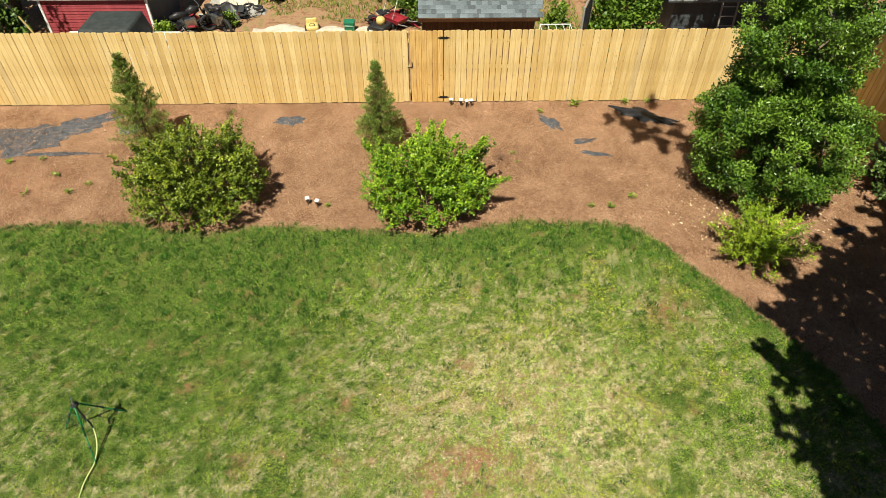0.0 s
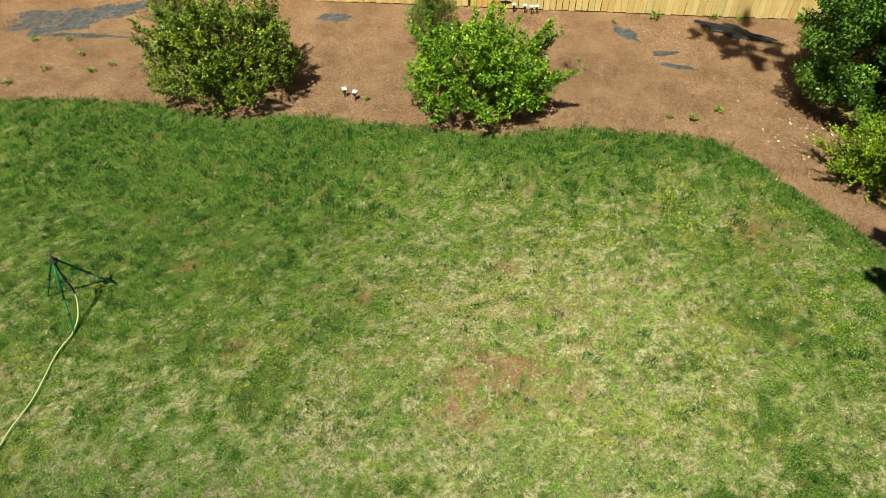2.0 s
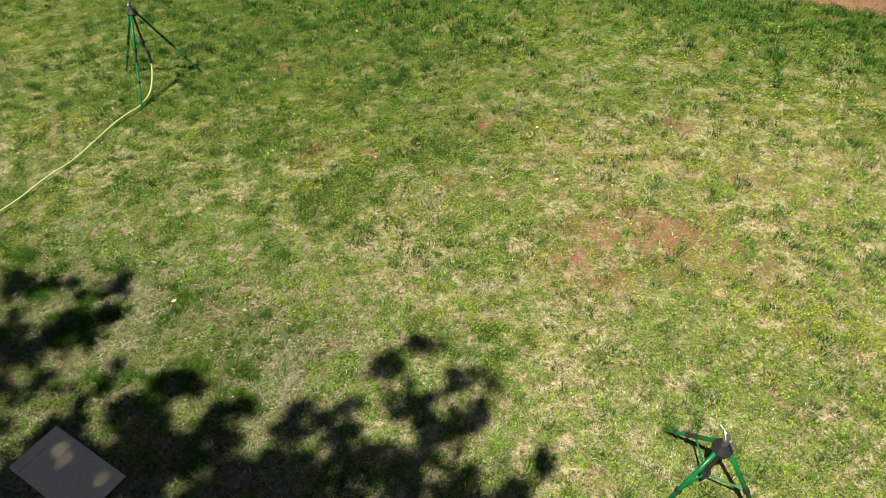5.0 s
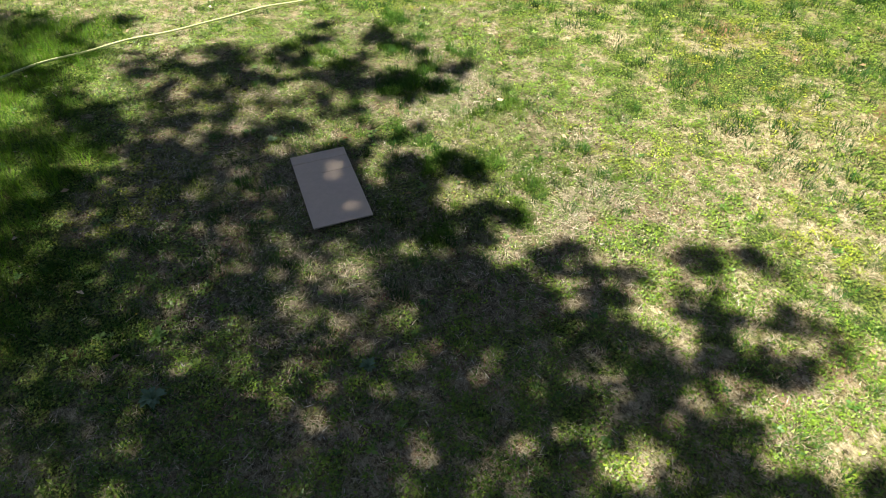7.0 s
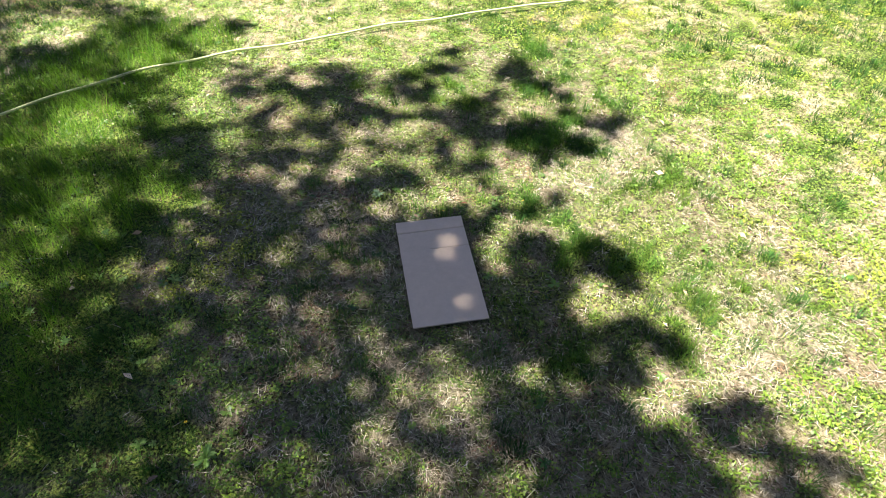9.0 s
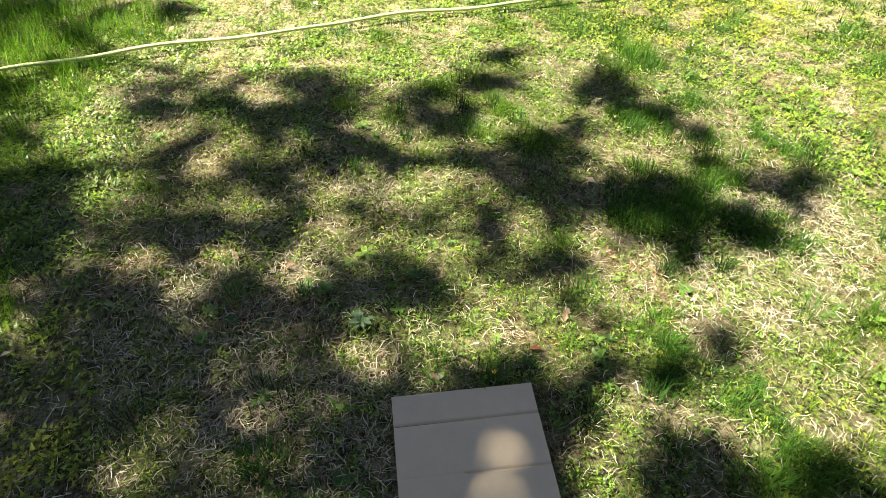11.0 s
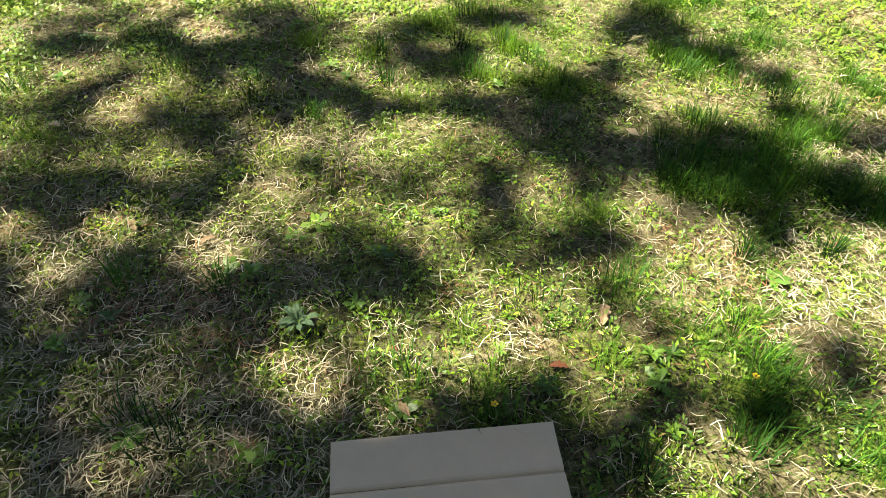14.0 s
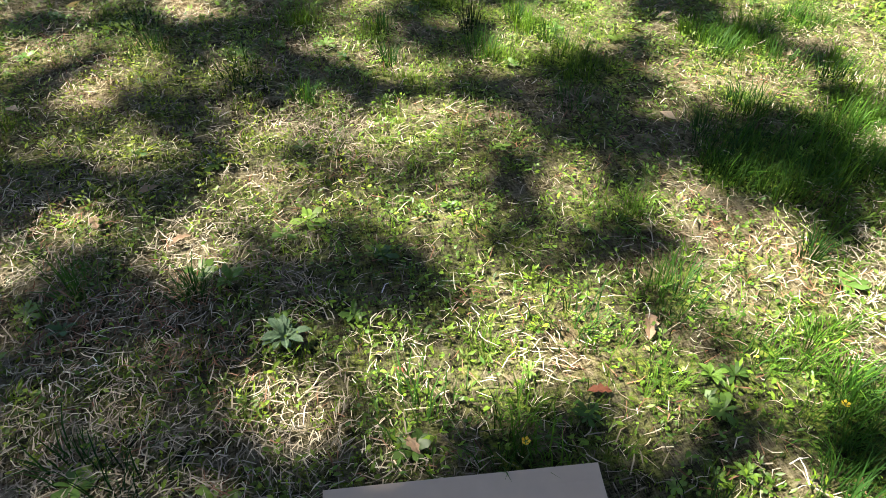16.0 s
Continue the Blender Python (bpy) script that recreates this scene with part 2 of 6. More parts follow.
def box(bm, lo, hi, m=None, bevel=0.0):
    made = bmesh.ops.create_cube(bm, size=1.0)["verts"]
    s = [(hi[i] - lo[i]) for i in range(3)]
    c = [(hi[i] + lo[i]) / 2 for i in range(3)]
    for v in made:
        v.co = Vector((v.co.x * s[0] + c[0], v.co.y * s[1] + c[1], v.co.z * s[2] + c[2]))
        if m is not None:
            v.co = m @ v.co
    if bevel:
        edges = list({e for v in made for e in v.link_edges})
        bmesh.ops.bevel(bm, geom=edges, offset=bevel, segments=2, affect="EDGES", profile=0.6)


def tube(bm, points, radii, sides=8, caps=True):
    """A round tube along points, with a radius at each."""
    points = [Vector(p) for p in points]
    rings = []
    for i, p in enumerate(points):
        way = (points[min(i + 1, len(points) - 1)] - points[max(i - 1, 0)]).normalized()
        side = way.cross(Vector((0, 0, 1)))
        side = Vector((1, 0, 0)) if side.length < 1e-3 else side.normalized()
        up = side.cross(way)
        r = radii[i] if isinstance(radii, (list, tuple)) else radii
        rings.append([bm.verts.new(p + (side * math.cos(a) + up * math.sin(a)) * r) for a in (2 * math.pi * k / sides for k in range(sides))])
    for a, b in zip(rings, rings[1:]):
        for k in range(sides):
            bm.faces.new((a[k], a[(k + 1) % sides], b[(k + 1) % sides], b[k]))
    if caps:
        bm.faces.new(rings[0][::-1])
        bm.faces.new(rings[-1])


def big_mesh(name, verts, faces, material, tint=None, smooth=False):
    """A mesh from arrays: faces is (n, 3) or (n, 4); tint one colour a vertex."""
    me = bpy.data.meshes.new(name)
    me.vertices.add(len(verts))
    me.vertices.foreach_set("co", np.asarray(verts, np.float32).ravel())
    k = faces.shape[1]
    me.loops.add(faces.size)
    me.loops.foreach_set("vertex_index", faces.astype(np.int32).ravel())
    me.polygons.add(len(faces))
    me.polygons.foreach_set("loop_start", np.arange(0, faces.size, k, dtype=np.int32))
    me.update(calc_edges=True)
    if tint is not None:
        a = me.color_attributes.new("tint", "FLOAT_COLOR", "POINT")
        a.data.foreach_set("color", np.c_[tint, np.ones(len(tint))].astype(np.float32).ravel())
    if smooth:
        me.polygons.foreach_set("use_smooth", [True] * len(me.polygons))
    me.materials.append(material)
    return me


rng = np.random.default_rng(7)


def vnoise(x, y, scale, seed=0, octaves=3):
    """Smooth value noise in 0..1."""
    total, amp, norm = 0.0, 1.0, 0.0
    for o in range(octaves):
        g = np.random.default_rng(1000 + seed * 17 + o).random((64, 64))
        u, v = np.asarray(x) * scale * 2 ** o + 13.7 * o, np.asarray(y) * scale * 2 ** o + 5.3 * o
        i, j = np.floor(u).astype(int), np.floor(v).astype(int)
        f, h = u - i, v - j
        f, h = f * f * (3 - 2 * f), h * h * (3 - 2 * h)
        i0, i1, j0, j1 = i % 64, (i + 1) % 64, j % 64, (j + 1) % 64
        total = total + amp * ((g[i0, j0] * (1 - f) + g[i1, j0] * f) * (1 - h) + (g[i0, j1] * (1 - f) + g[i1, j1] * f) * h)
        norm += amp
        amp *= 0.55
    return total / norm


# ---- the ground ----
EDGE = np.array([(-30, 8.5), (-8, 8.7), (-6.2, 8.7), (-4.9, 8.8), (-4.0, 8.8), (-3.4, 8.74), (-2.8, 8.55), (-2.0, 8.46), (-1.4, 8.6), (-0.9, 8.68),
                 (-0.35, 8.65), (0.3, 8.56), (1.0, 8.5), (1.7, 8.44), (2.4, 8.38), (2.8, 8.4), (3.25, 8.54), (3.7, 8.65), (4.2, 8.75), (4.63, 8.71),
                 (4.85, 8.62), (5.2, 8.66), (5.77, 8.67), (6.3, 8.56), (6.62, 8.36), (6.88, 8.08), (7.1, 7.7), (7.4, 7.25), (7.8, 6.75), (8.15, 6.25),
                 (8.45, 5.8), (8.9, 5.0), (9.3, 3.6), (9.7, 0), (10, -12)])
FENCE_Y = 12.95


def gz(x, y):
    """The ground's height: level lawn, a slow rise to the fence, lower beyond it."""
    x, y = np.asarray(x, float), np.asarray(y, float)
    z = 0.00276 * np.clip(y - 2, 0, 11.3) ** 2
    s = np.clip((y - 13.25) / 2.0, 0, 1)
    return z - 0.02 - s * s * (3 - 2 * s) * (0.3325 + 0.75)


def lawn_side(x, y):
    """How far inside the lawn a place lies, in metres, roughly."""
    return np.interp(x, EDGE[:, 0], EDGE[:, 1]) + 0.05 * (vnoise(x, y, 3.0, 3) - 0.5) - y


CLUMPS = ((-1.25, -1.5, 0.45), (-0.24, 0.93, 0.07), (-0.99, 2.3, 0.2), (0.1, 3.05, 0.38), (-2.4, 3.65, 0.35), (-0.9, 1.35, 0.16), (-2.75, 2.0, 0.25),
          (-0.47, 0.75, 0.06), (-1.13, 1.09, 0.16), (1.9, 2.1, 0.3), (3.4, 1.1, 0.3), (-0.62, 0.35, 0.06), (5.0, 3.9, 0.4), (-2.47, 1.5, 0.2), (-0.8, 3.62, 0.3),
          (3.13, 1.97, 0.3), (0.75, 4.2, 0.2), (-0.38, 0.93, 0.06), (-0.5, -1.4, 0.4), (0.1, -1.3, 0.35), (-2.0, 4.6, 0.4), (5.75, 3.2, 0.55), (6.1, 2.2, 0.5), (6.4, 4.6, 0.5), (5.2, 2.3, 0.3))


def thickness(x, y):
    """Where the grass grows close: all round, but for the worn middle and the landing place; most by the bed and in old clumps."""
    e = lawn_side(x, y)
    band = np.exp(-np.clip(e, 0, 9) / 0.55)
    left = np.clip((3.6 - np.abs(x + 2.2)) / 2.4, 0, 1) * np.clip((y - 4.2) / 2.0, 0, 1)
    spot = sum(np.exp(-((x - a) ** 2 + (y - b) ** 2) / r ** 2) for a, b, r in CLUMPS)
    worn = np.exp(-(((x - 3.3) / 2.5) ** 2 + ((y - 3.8) / 2.3) ** 2)) + 0.6 * np.exp(-(((x + 0.2) / 1.4) ** 2 + (y / 1.1) ** 2))
    return np.clip(0.39 - 0.36 * worn + 0.06 * np.clip((1.0 - x) / 2.0, 0, 1) * np.clip((y - 1.6) / 1.0, 0, 1) + 0.4 * (vnoise(x, y, 0.55, 5, 3) - 0.5) + 0.9 * band + 0.42 * left + 0.45 * spot, 0, 1)


STRAW_SPOTS = ((-0.3, -0.4, 0.42), (0.2, -0.4, 0.4), (0.65, 0.05, 0.4), (-1.0, -0.3, 0.4), (-0.55, 0.05, 0.25), (0.87, 0.4, 0.3), (-0.71, 1.05, 0.2), (-1.39, 0.22, 0.12),
               (0.8, 1.4, 0.45), (0.9, 2.4, 0.5), (2.1, 2.4, 0.3), (0.9, 3.2, 0.4), (2.2, 4.5, 0.5), (-0.9, 1.45, 0.25))


def strawy(x, y):
    """Where dead grass outweighs the weeds."""
    return np.clip(sum(np.exp(-((x - a) ** 2 + (y - b) ** 2) / r ** 2) for a, b, r in STRAW_SPOTS), 0, 1)


def greenness(x, y):
    """Grass in tufts with ragged edges: few where the lawn is worn, run together where it is thick."""
    t = thickness(x, y)
    return np.clip((1.1 * t + 0.30 * (vnoise(x, y, 1.7, 7, 2) - 0.5) + 0.95 * (vnoise(x, y, 7.0, 8, 2) - 0.5) + 0.75 * (vnoise(x, y, 19.0, 9, 2) - 0.5) - 0.20 * strawy(x, y) - 0.22 * worn_hot_spot(x, y) + 0.9 * lush(x, y) - 0.47) * 4.0, 0, 1)


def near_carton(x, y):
    """1 round the landing place: dark soil, deepened to paint the shade between straw."""
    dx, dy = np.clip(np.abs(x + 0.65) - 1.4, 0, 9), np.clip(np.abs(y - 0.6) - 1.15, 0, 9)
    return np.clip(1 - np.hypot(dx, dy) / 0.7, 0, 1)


def lush(x, y):
    """Long soft grass in the deep shade beside the landing place."""
    spot = sum(np.exp(-((x - a) ** 2 + (y - b) ** 2) / r ** 2) for a, b, r in ((-1.5, -1.65, 0.55), (-0.75, -1.6, 0.42), (-2.4, -1.4, 0.6), (-1.3, -1.1, 0.22), (-3.0, -0.9, 0.5), (-0.1, -1.7, 0.3)))
    return np.clip(1.25 * spot + 1.1 * (vnoise(x, y, 5.0, 31, 3) - 0.5) - 0.12, 0, 1)


def mossiness(x, y):
    """Where low weeds and moss cover the floor, in mats a hand or two wide."""
    return np.clip((0.12 * vnoise(x, y, 0.9, 95, 2) + 0.38 * vnoise(x, y, 7.0, 96, 2) + 0.62 * vnoise(x, y, 21.0, 94, 2) - 0.06 * strawy(x, y) - 0.46) * 7.0, 0, 1)


def worn_hot_spot(x, y):
    """Worn, thinner lawn, with the sun's hot spot put into its colour as paleness."""
    return np.exp(-(((x - 4.2) / 1.9) ** 2 + ((y - 4.45) / 1.5) ** 2))


def bareness(x, y):
    """Where the red soil shows."""
    spot = (0.8 * np.exp(-(((x - 2.9) / 0.8) ** 2 + ((y - 3.55) / 0.42) ** 2)) + 0.35 * np.exp(-(((x - 3.6) / 2.0) ** 2 + ((y - 4.4) / 1.4) ** 2)) + 0.8 * np.exp(-(((x - 2.4) / 0.35) ** 2 + ((y - 3.1) / 0.2) ** 2))
            + sum(0.8 * np.exp(-((x - a) ** 2 + (y - b) ** 2) / 0.03) for a, b in ((-1.15, 2.04), (-1.51, 5.02), (-0.41, 3.65), (0.92, 3.64), (0.96, 4.64), (2.61, 3.01), (2.06, 1.51), (2.9, 5.26))) + 0.6 * np.exp(-(((x - 6.6) / 0.5) ** 2 + ((y - 6.4) / 0.5) ** 2)))
    bed = 1.0 * np.exp(-(((x - 8.1) / 0.45) ** 2 + ((y - 12.62) / 0.2) ** 2)) + 0.6 * np.exp(-(((x + 6.6) / 1.3) ** 2 + ((y - 10.1) / 0.6) ** 2))
    inside = lawn_side(x, y) > 0
    return np.clip(1 - 0.75 * near_carton(x, y), 0, 1) * np.clip(np.where(inside, spot, bed) * np.clip(3.2 * vnoise(x, y, 6.0, 12, 3) - 1.05, 0, 1.3) + np.where(inside, 2.4, 1.2) * np.clip(vnoise(x, y, 5.5, 14, 4) - np.where(inside, 0.63, 0.64), 0, 1), 0, 1)


def lines(lo, hi, step, reach):
    mid = np.arange(lo, hi + step / 2, step)
    out = np.array([1, 2.5, 6, 14, 35, 90, 220, 500, 1200])
    return np.r_[lo - out[::-1], mid, hi + out][np.abs(np.r_[lo - out[::-1], mid, hi + out]) < reach]


def build_ground():
    xs = np.r_[lines(-10, -5, 0.125, 1300)[:-9], np.arange(-4.875, 8.4, 0.05), lines(8.5, 14, 0.125, 1300)[9:]]
    ys = np.r_[lines(-4, -2.1, 0.125, 1300)[:-9], np.arange(-1.95, 7.0, 0.05), lines(7.1, 16, 0.125, 1300)[9:]]
    X, Y = np.meshgrid(xs, ys)
    Z = gz(X, Y) + 0.02 * (vnoise(X, Y, 1.1, 2) - 0.5) + 0.018 * (vnoise(X, Y, 5, 4, 3) - 0.5) * (lawn_side(X, Y) < 0)
    nx, ny = len(xs), len(ys)
    i = (np.arange(ny - 1)[:, None] * nx + np.arange(nx - 1)).ravel()
    me = big_mesh("ground", np.c_[X.ravel(), Y.ravel(), Z.ravel()], np.c_[i, i + 1, i + nx + 1, i + nx], M_GROUND, None, True)
    x, y = X.ravel(), Y.ravel()
    lawn = np.clip(lawn_side(x, y) / 0.08 + 0.5, 0, 1)
    g, b = greenness(x, y), bareness(x, y)
    a = me.color_attributes.new("zone", "FLOAT_COLOR", "POINT")
    # alpha carries the painted hot spot and the darker floor round the carton
    a.data.foreach_set("color", np.c_[lawn, np.clip(0.08 + 0.40 * np.clip((y - 2.0) / 2.2, 0, 1) * (1 - 0.8 * worn_hot_spot(x, y)) + 0.86 * g + 0.5 * mossiness(x, y) * (1 - g), 0, 0.95), b, (0.74 + 0.62 * worn_hot_spot(x, y)) * (1 - 0.8 * near_carton(x, y))].astype(np.float32).ravel())
    f = me.attributes.new("beyond", "FLOAT", "POINT")
    f.data.foreach_set("value", np.clip((y - 13.1) / 0.3, 0, 1).astype(np.float32))
    tagged(new("ground", me), "patchy lawn, pine straw bed and bare red dirt", "ground", kind="structure")


build_ground()


# ---- leaves and blades in numbers ----
def spikes(x, y, z, length, width, lean, heading, tint, tip_tone=1.0):
    """Blades of one piece, three corners each, for what stays farther off."""
    n = len(x)
    d = np.c_[np.cos(heading) * np.sin(lean), np.sin(heading) * np.sin(lean), np.cos(lean)] * length[:, None]
    s = np.c_[-np.sin(heading), np.cos(heading), np.zeros(n)] * (width / 2)[:, None]
    base = np.c_[x, y, z]
    tip = base + d
    tip[:, 2] = np.maximum(tip[:, 2], z + 0.006)
    v = np.stack([base - s, base + s, tip], 1).reshape(-1, 3)
    # base corners get 0.85 of the tint, the tip its own factor
    c = np.repeat(tint, 3, 0).reshape(n, 3, 3) * np.array([0.85, 0.85, tip_tone])[None, :, None]
    return v, np.arange(3 * n).reshape(-1, 3), c.reshape(-1, 3)


def blades(x, y, z, length, width, lean, heading, tint, bend=0.5, tip_tone=1.0):
    """Blades of two pieces, five corners each: verts, triangles, tints."""
    n = len(x)
    d = np.c_[np.cos(heading), np.sin(heading), np.zeros(n)]
    s = np.c_[-np.sin(heading), np.cos(heading), np.zeros(n)] * (width / 2)[:, None]
    base = np.c_[x, y, z]
    up = np.array([[0, 0, 1.0]])
    a1, a2 = lean * (1 - bend), np.clip(lean * (1 + bend), 0, 1.75)
    mid = base + (d * np.sin(a1)[:, None] + up * np.cos(a1)[:, None]) * (length * 0.5)[:, None]
    tip = mid + (d * np.sin(a2)[:, None] + up * np.cos(a2)[:, None]) * (length * 0.5)[:, None]
    tip[:, 2] = np.maximum(tip[:, 2], z + 0.004)
    v = np.stack([base - s, base + s, mid + s * 0.85, mid - s * 0.85, tip], 1).reshape(-1, 3)
    k = np.arange(n)[:, None] * 5
    f = np.concatenate([k + [0, 1, 2], k + [0, 2, 3], k + [3, 2, 4]], 1).reshape(-1, 3)
    # tint is lowered at the base, full in the middle, set at the tip
    c = np.repeat(tint, 5, 0).reshape(n, 5, 3) * np.array([0.85, 0.85, 1.0, 1.0, tip_tone])[None, :, None]
    return v, f, c.reshape(-1, 3)


def strands(x, y, z, length, width, lean, heading, tint, curl):
    """Dead stalks: two bowed pieces lying near flat, turned sideways by curl on the way."""
    n = len(x)
    h2 = heading + curl
    d1 = np.c_[np.cos(heading) * np.sin(lean), np.sin(heading) * np.sin(lean), np.cos(lean)]
    d2 = np.c_[np.cos(h2), np.sin(h2), -0.35 * np.cos(lean)]
    s1 = np.c_[-np.sin(heading), np.cos(heading), np.zeros(n)] * (width / 2)[:, None]
    s2 = np.c_[-np.sin(h2), np.cos(h2), np.zeros(n)] * (width / 2)[:, None]
    base = np.c_[x, y, z]
    mid = base + d1 * (length * 0.5)[:, None]
    tip = mid + d2 * (length * 0.5)[:, None]
    tip[:, 2] = np.maximum(tip[:, 2], z + 0.002)
    v = np.stack([base - s1, base + s1, mid + s2, mid - s2, tip], 1).reshape(-1, 3)
    k = np.arange(n)[:, None] * 5
    f = np.concatenate([k + [0, 1, 2], k + [0, 2, 3], k + [3, 2, 4]], 1).reshape(-1, 3)
    return v, f, np.repeat(tint, 5, 0)


def round_leaves(p, out, size, aspect, tint, cup=0.2):
    """Blunt leaves, widest past the middle, six corners each."""
    n = len(p)
    out = out / np.linalg.norm(out, axis=1)[:, None]
    s = np.cross(out, rng.normal(size=(n, 3)) * 0.35 + np.array([0, 0, 1.0]))
    s /= np.linalg.norm(s, axis=1)[:, None] + 1e-9
    nn = np.cross(s, out)
    L, W = size[:, None], (size * aspect)[:, None] / 2
    droop = nn * L * 0.12
    v = np.stack([p, p + out * L * 0.4 + s * W * 0.75 + nn * W * cup, p + out * L * 0.78 + s * W + nn * W * cup - droop * 0.4, p + out * L - droop,
                  p + out * L * 0.78 - s * W + nn * W * cup - droop * 0.4, p + out * L * 0.4 - s * W * 0.75 + nn * W * cup], 1).reshape(-1, 3)
    k = np.arange(n)[:, None] * 6
    f = np.concatenate([k + [0, 1, 5], k + [1, 2, 5], k + [2, 4, 5], k + [2, 3, 4]], 1).reshape(-1, 3)
    return v, f, np.repeat(tint, 6, 0)


def leaves(p, out, size, aspect, tint, cup=0.25):
    """Pointed oval leaves, folded along the middle: base p, growing along out."""
    n = len(p)
    out = out / np.linalg.norm(out, axis=1)[:, None]
    r = rng.normal(size=(n, 3)) * 0.55 + np.array([0, 0, 1.0])
    s = np.cross(out, r)
    s /= np.linalg.norm(s, axis=1)[:, None] + 1e-9
    nn = np.cross(s, out)
    L, W = size[:, None], (size * aspect)[:, None] / 2
    mid = p + out * L * 0.5
    v = np.stack([p, mid + s * W + nn * W * cup, p + out * L, mid - s * W + nn * W * cup], 1).reshape(-1, 3)
    k = np.arange(n)[:, None] * 4
    f = np.concatenate([k + [0, 1, 2], k + [0, 2, 3]], 1).reshape(-1, 3)
    return v, f, np.repeat(tint, 4, 0)


def joined(parts):
    vs, fs, cs, at = [], [], [], 0
    for v, f, c in parts:
        vs.append(v), fs.append(f + at), cs.append(c)
        at += len(v)
    return np.concatenate(vs), np.concatenate(fs), np.concatenate(cs)


def shades(n, a, b, jitter=0.12):
    k = rng.random((n, 1))
    return np.clip((np.array(a) * (1 - k) + np.array(b) * k) * (1 + jitter * rng.normal(size=(n, 1))), 0.003, 0.9)


# ---- the fence ----
def picket_mesh(width, height):
    """A dog-eared board, 16 mm thick, standing on its base."""
    bm = bmesh.new()
    w, e, d = width / 2, 0.022, 0.008
    outline = [(-w, 0), (w, 0), (w, height - e), (w - e, height), (-w + e, height), (-w, height - e)]
    front = [bm.verts.new((x - math.copysign(0.006, x), -d, z)) for x, z in outline]
    edge = [bm.verts.new((x, -d + 0.009, z)) for x, z in outline]
    back = [bm.verts.new((x, d, z)) for x, z in outline]
    bm.faces.new(front)
    bm.faces.new(back[::-1])
    for a, b in ((front, edge), (edge, back)):
        for i in range(6):
            bm.faces.new((a[i], b[i], b[(i + 1) % 6], a[(i + 1) % 6]))
    bmesh.ops.recalc_face_normals(bm, faces=bm.faces)
    return bm


def piece_mesh(name, bm, material):
    me = bpy.data.meshes.new(name)
    bm.to_mesh(me)
    bm.free()
    me.materials.append(material)
    return me


PICKET = piece_mesh("picket", picket_mesh(0.134, 1.83), M_PINE)
PICKET_SLIM = piece_mesh("picket", picket_mesh(0.124, 1.83), M_PINE_DARK)
PICKET_NARROW = piece_mesh("picket", picket_mesh(0.128, 1.83), M_PINE)


def picket(mesh, parent, x, y, z, lean, turn=0.0):
    ob = new("picket", mesh)
    ob.parent = parent
    ob.matrix_local = Matrix.Translation((x, y, z)) @ Matrix.Rotation(turn, 4, "Z") @ Matrix.Rotation(lean, 4, "Y")
    return ob


def rail(parent, lo, hi, z, name="rail"):
    bm = bmesh.new()
    box(bm, (lo, 0.012, z), (hi, 0.05, z + 0.09), bevel=0.003)
    return part(name, bm, M_PINE, parent)


def post(parent, x):
    bm = bmesh.new()
    box(bm, (x - 0.045, 0.052, -0.6), (x + 0.045, 0.142, 1.76), bevel=0.004)
    return part("post", bm, M_PINE, parent)


def fence_run(name, at, turn, x0, x1, label, loose=()):
    """Boards on three rails; in the loose stretch the boards stand apart."""
    f = thing(name, at, label, "fence", turn=turn)
    r = random.Random(len(name) + int(x1 * 10))
    x = x0
    while x < x1 - 0.06:
        wide = any(a <= x <= b for a, b in loose)
        m = PICKET_NARROW if wide else PICKET
        w = 0.128 if wide else 0.134
        picket(m, f, x + w / 2, r.uniform(-0.005, 0.005), r.uniform(-0.012, 0.012), r.uniform(-0.004, 0.004))
        x += w + (r.uniform(0.005, 0.016) if wide else r.uniform(0.001, 0.0045))
    for z in (0.22, 0.88, 1.52):
        rail(f, x0, x1, z)
    n = max(2, round((x1 - x0) / 2.4))
    for i in range(n + 1):
        post(f, x0 + 0.05 + (x1 - x0 - 0.1) * i / n)
    return f


BASE_Z = 0.335
fence_run("back_fence", (0, FENCE_Y, BASE_Z), 0, -11.5, 1.93, "tall new pine picket fence, dog-eared boards, warm yellow")
fence_run("back_fence", (0, FENCE_Y, BASE_Z), 0, 2.74, 12.75, "tall new pine picket fence beside the gate, some boards apart", loose=[(2.8, 4.7)])
fence_run("side_fence", (12.75, FENCE_Y - 0.03, BASE_Z), -math.pi / 2, 0, 7.0, "new pine picket fence running along the side, in shade")


def hinge(parent, x, z):
    """A strap hinge with two tapering leaves and a knuckle."""
    bm = bmesh.new()
    for s in (-1, 1):
        prof = [(0.008, 0.028), (0.05, 0.024), (0.07, 0.036), (0.09, 0.016), (0.13, 0.007), (0.142, 0.0)]
        top = [(x + s * a, z + b) for a, b in prof]
        low = [(x + s * a, z - b) for a, b in prof[-2::-1]]
        pts = top + low
        f = [bm.verts.new((a, -0.016, b)) for a, b in pts]
        k = [bm.verts.new((a, -0.010, b)) for a, b in pts]
        bm.faces.new(f)
        bm.faces.new(k[::-1])
        for i in range(len(pts)):
            bm.faces.new((f[i], k[i], k[(i + 1) % len(pts)], f[(i + 1) % len(pts)]))
    tube(bm, [(x, -0.018, z - 0.034), (x, -0.018, z + 0.034)], 0.009, 8)
    bmesh.ops.recalc_face_normals(bm, faces=bm.faces)
    return part("hinge", bm, M_IRON, parent, "black iron strap hinge")


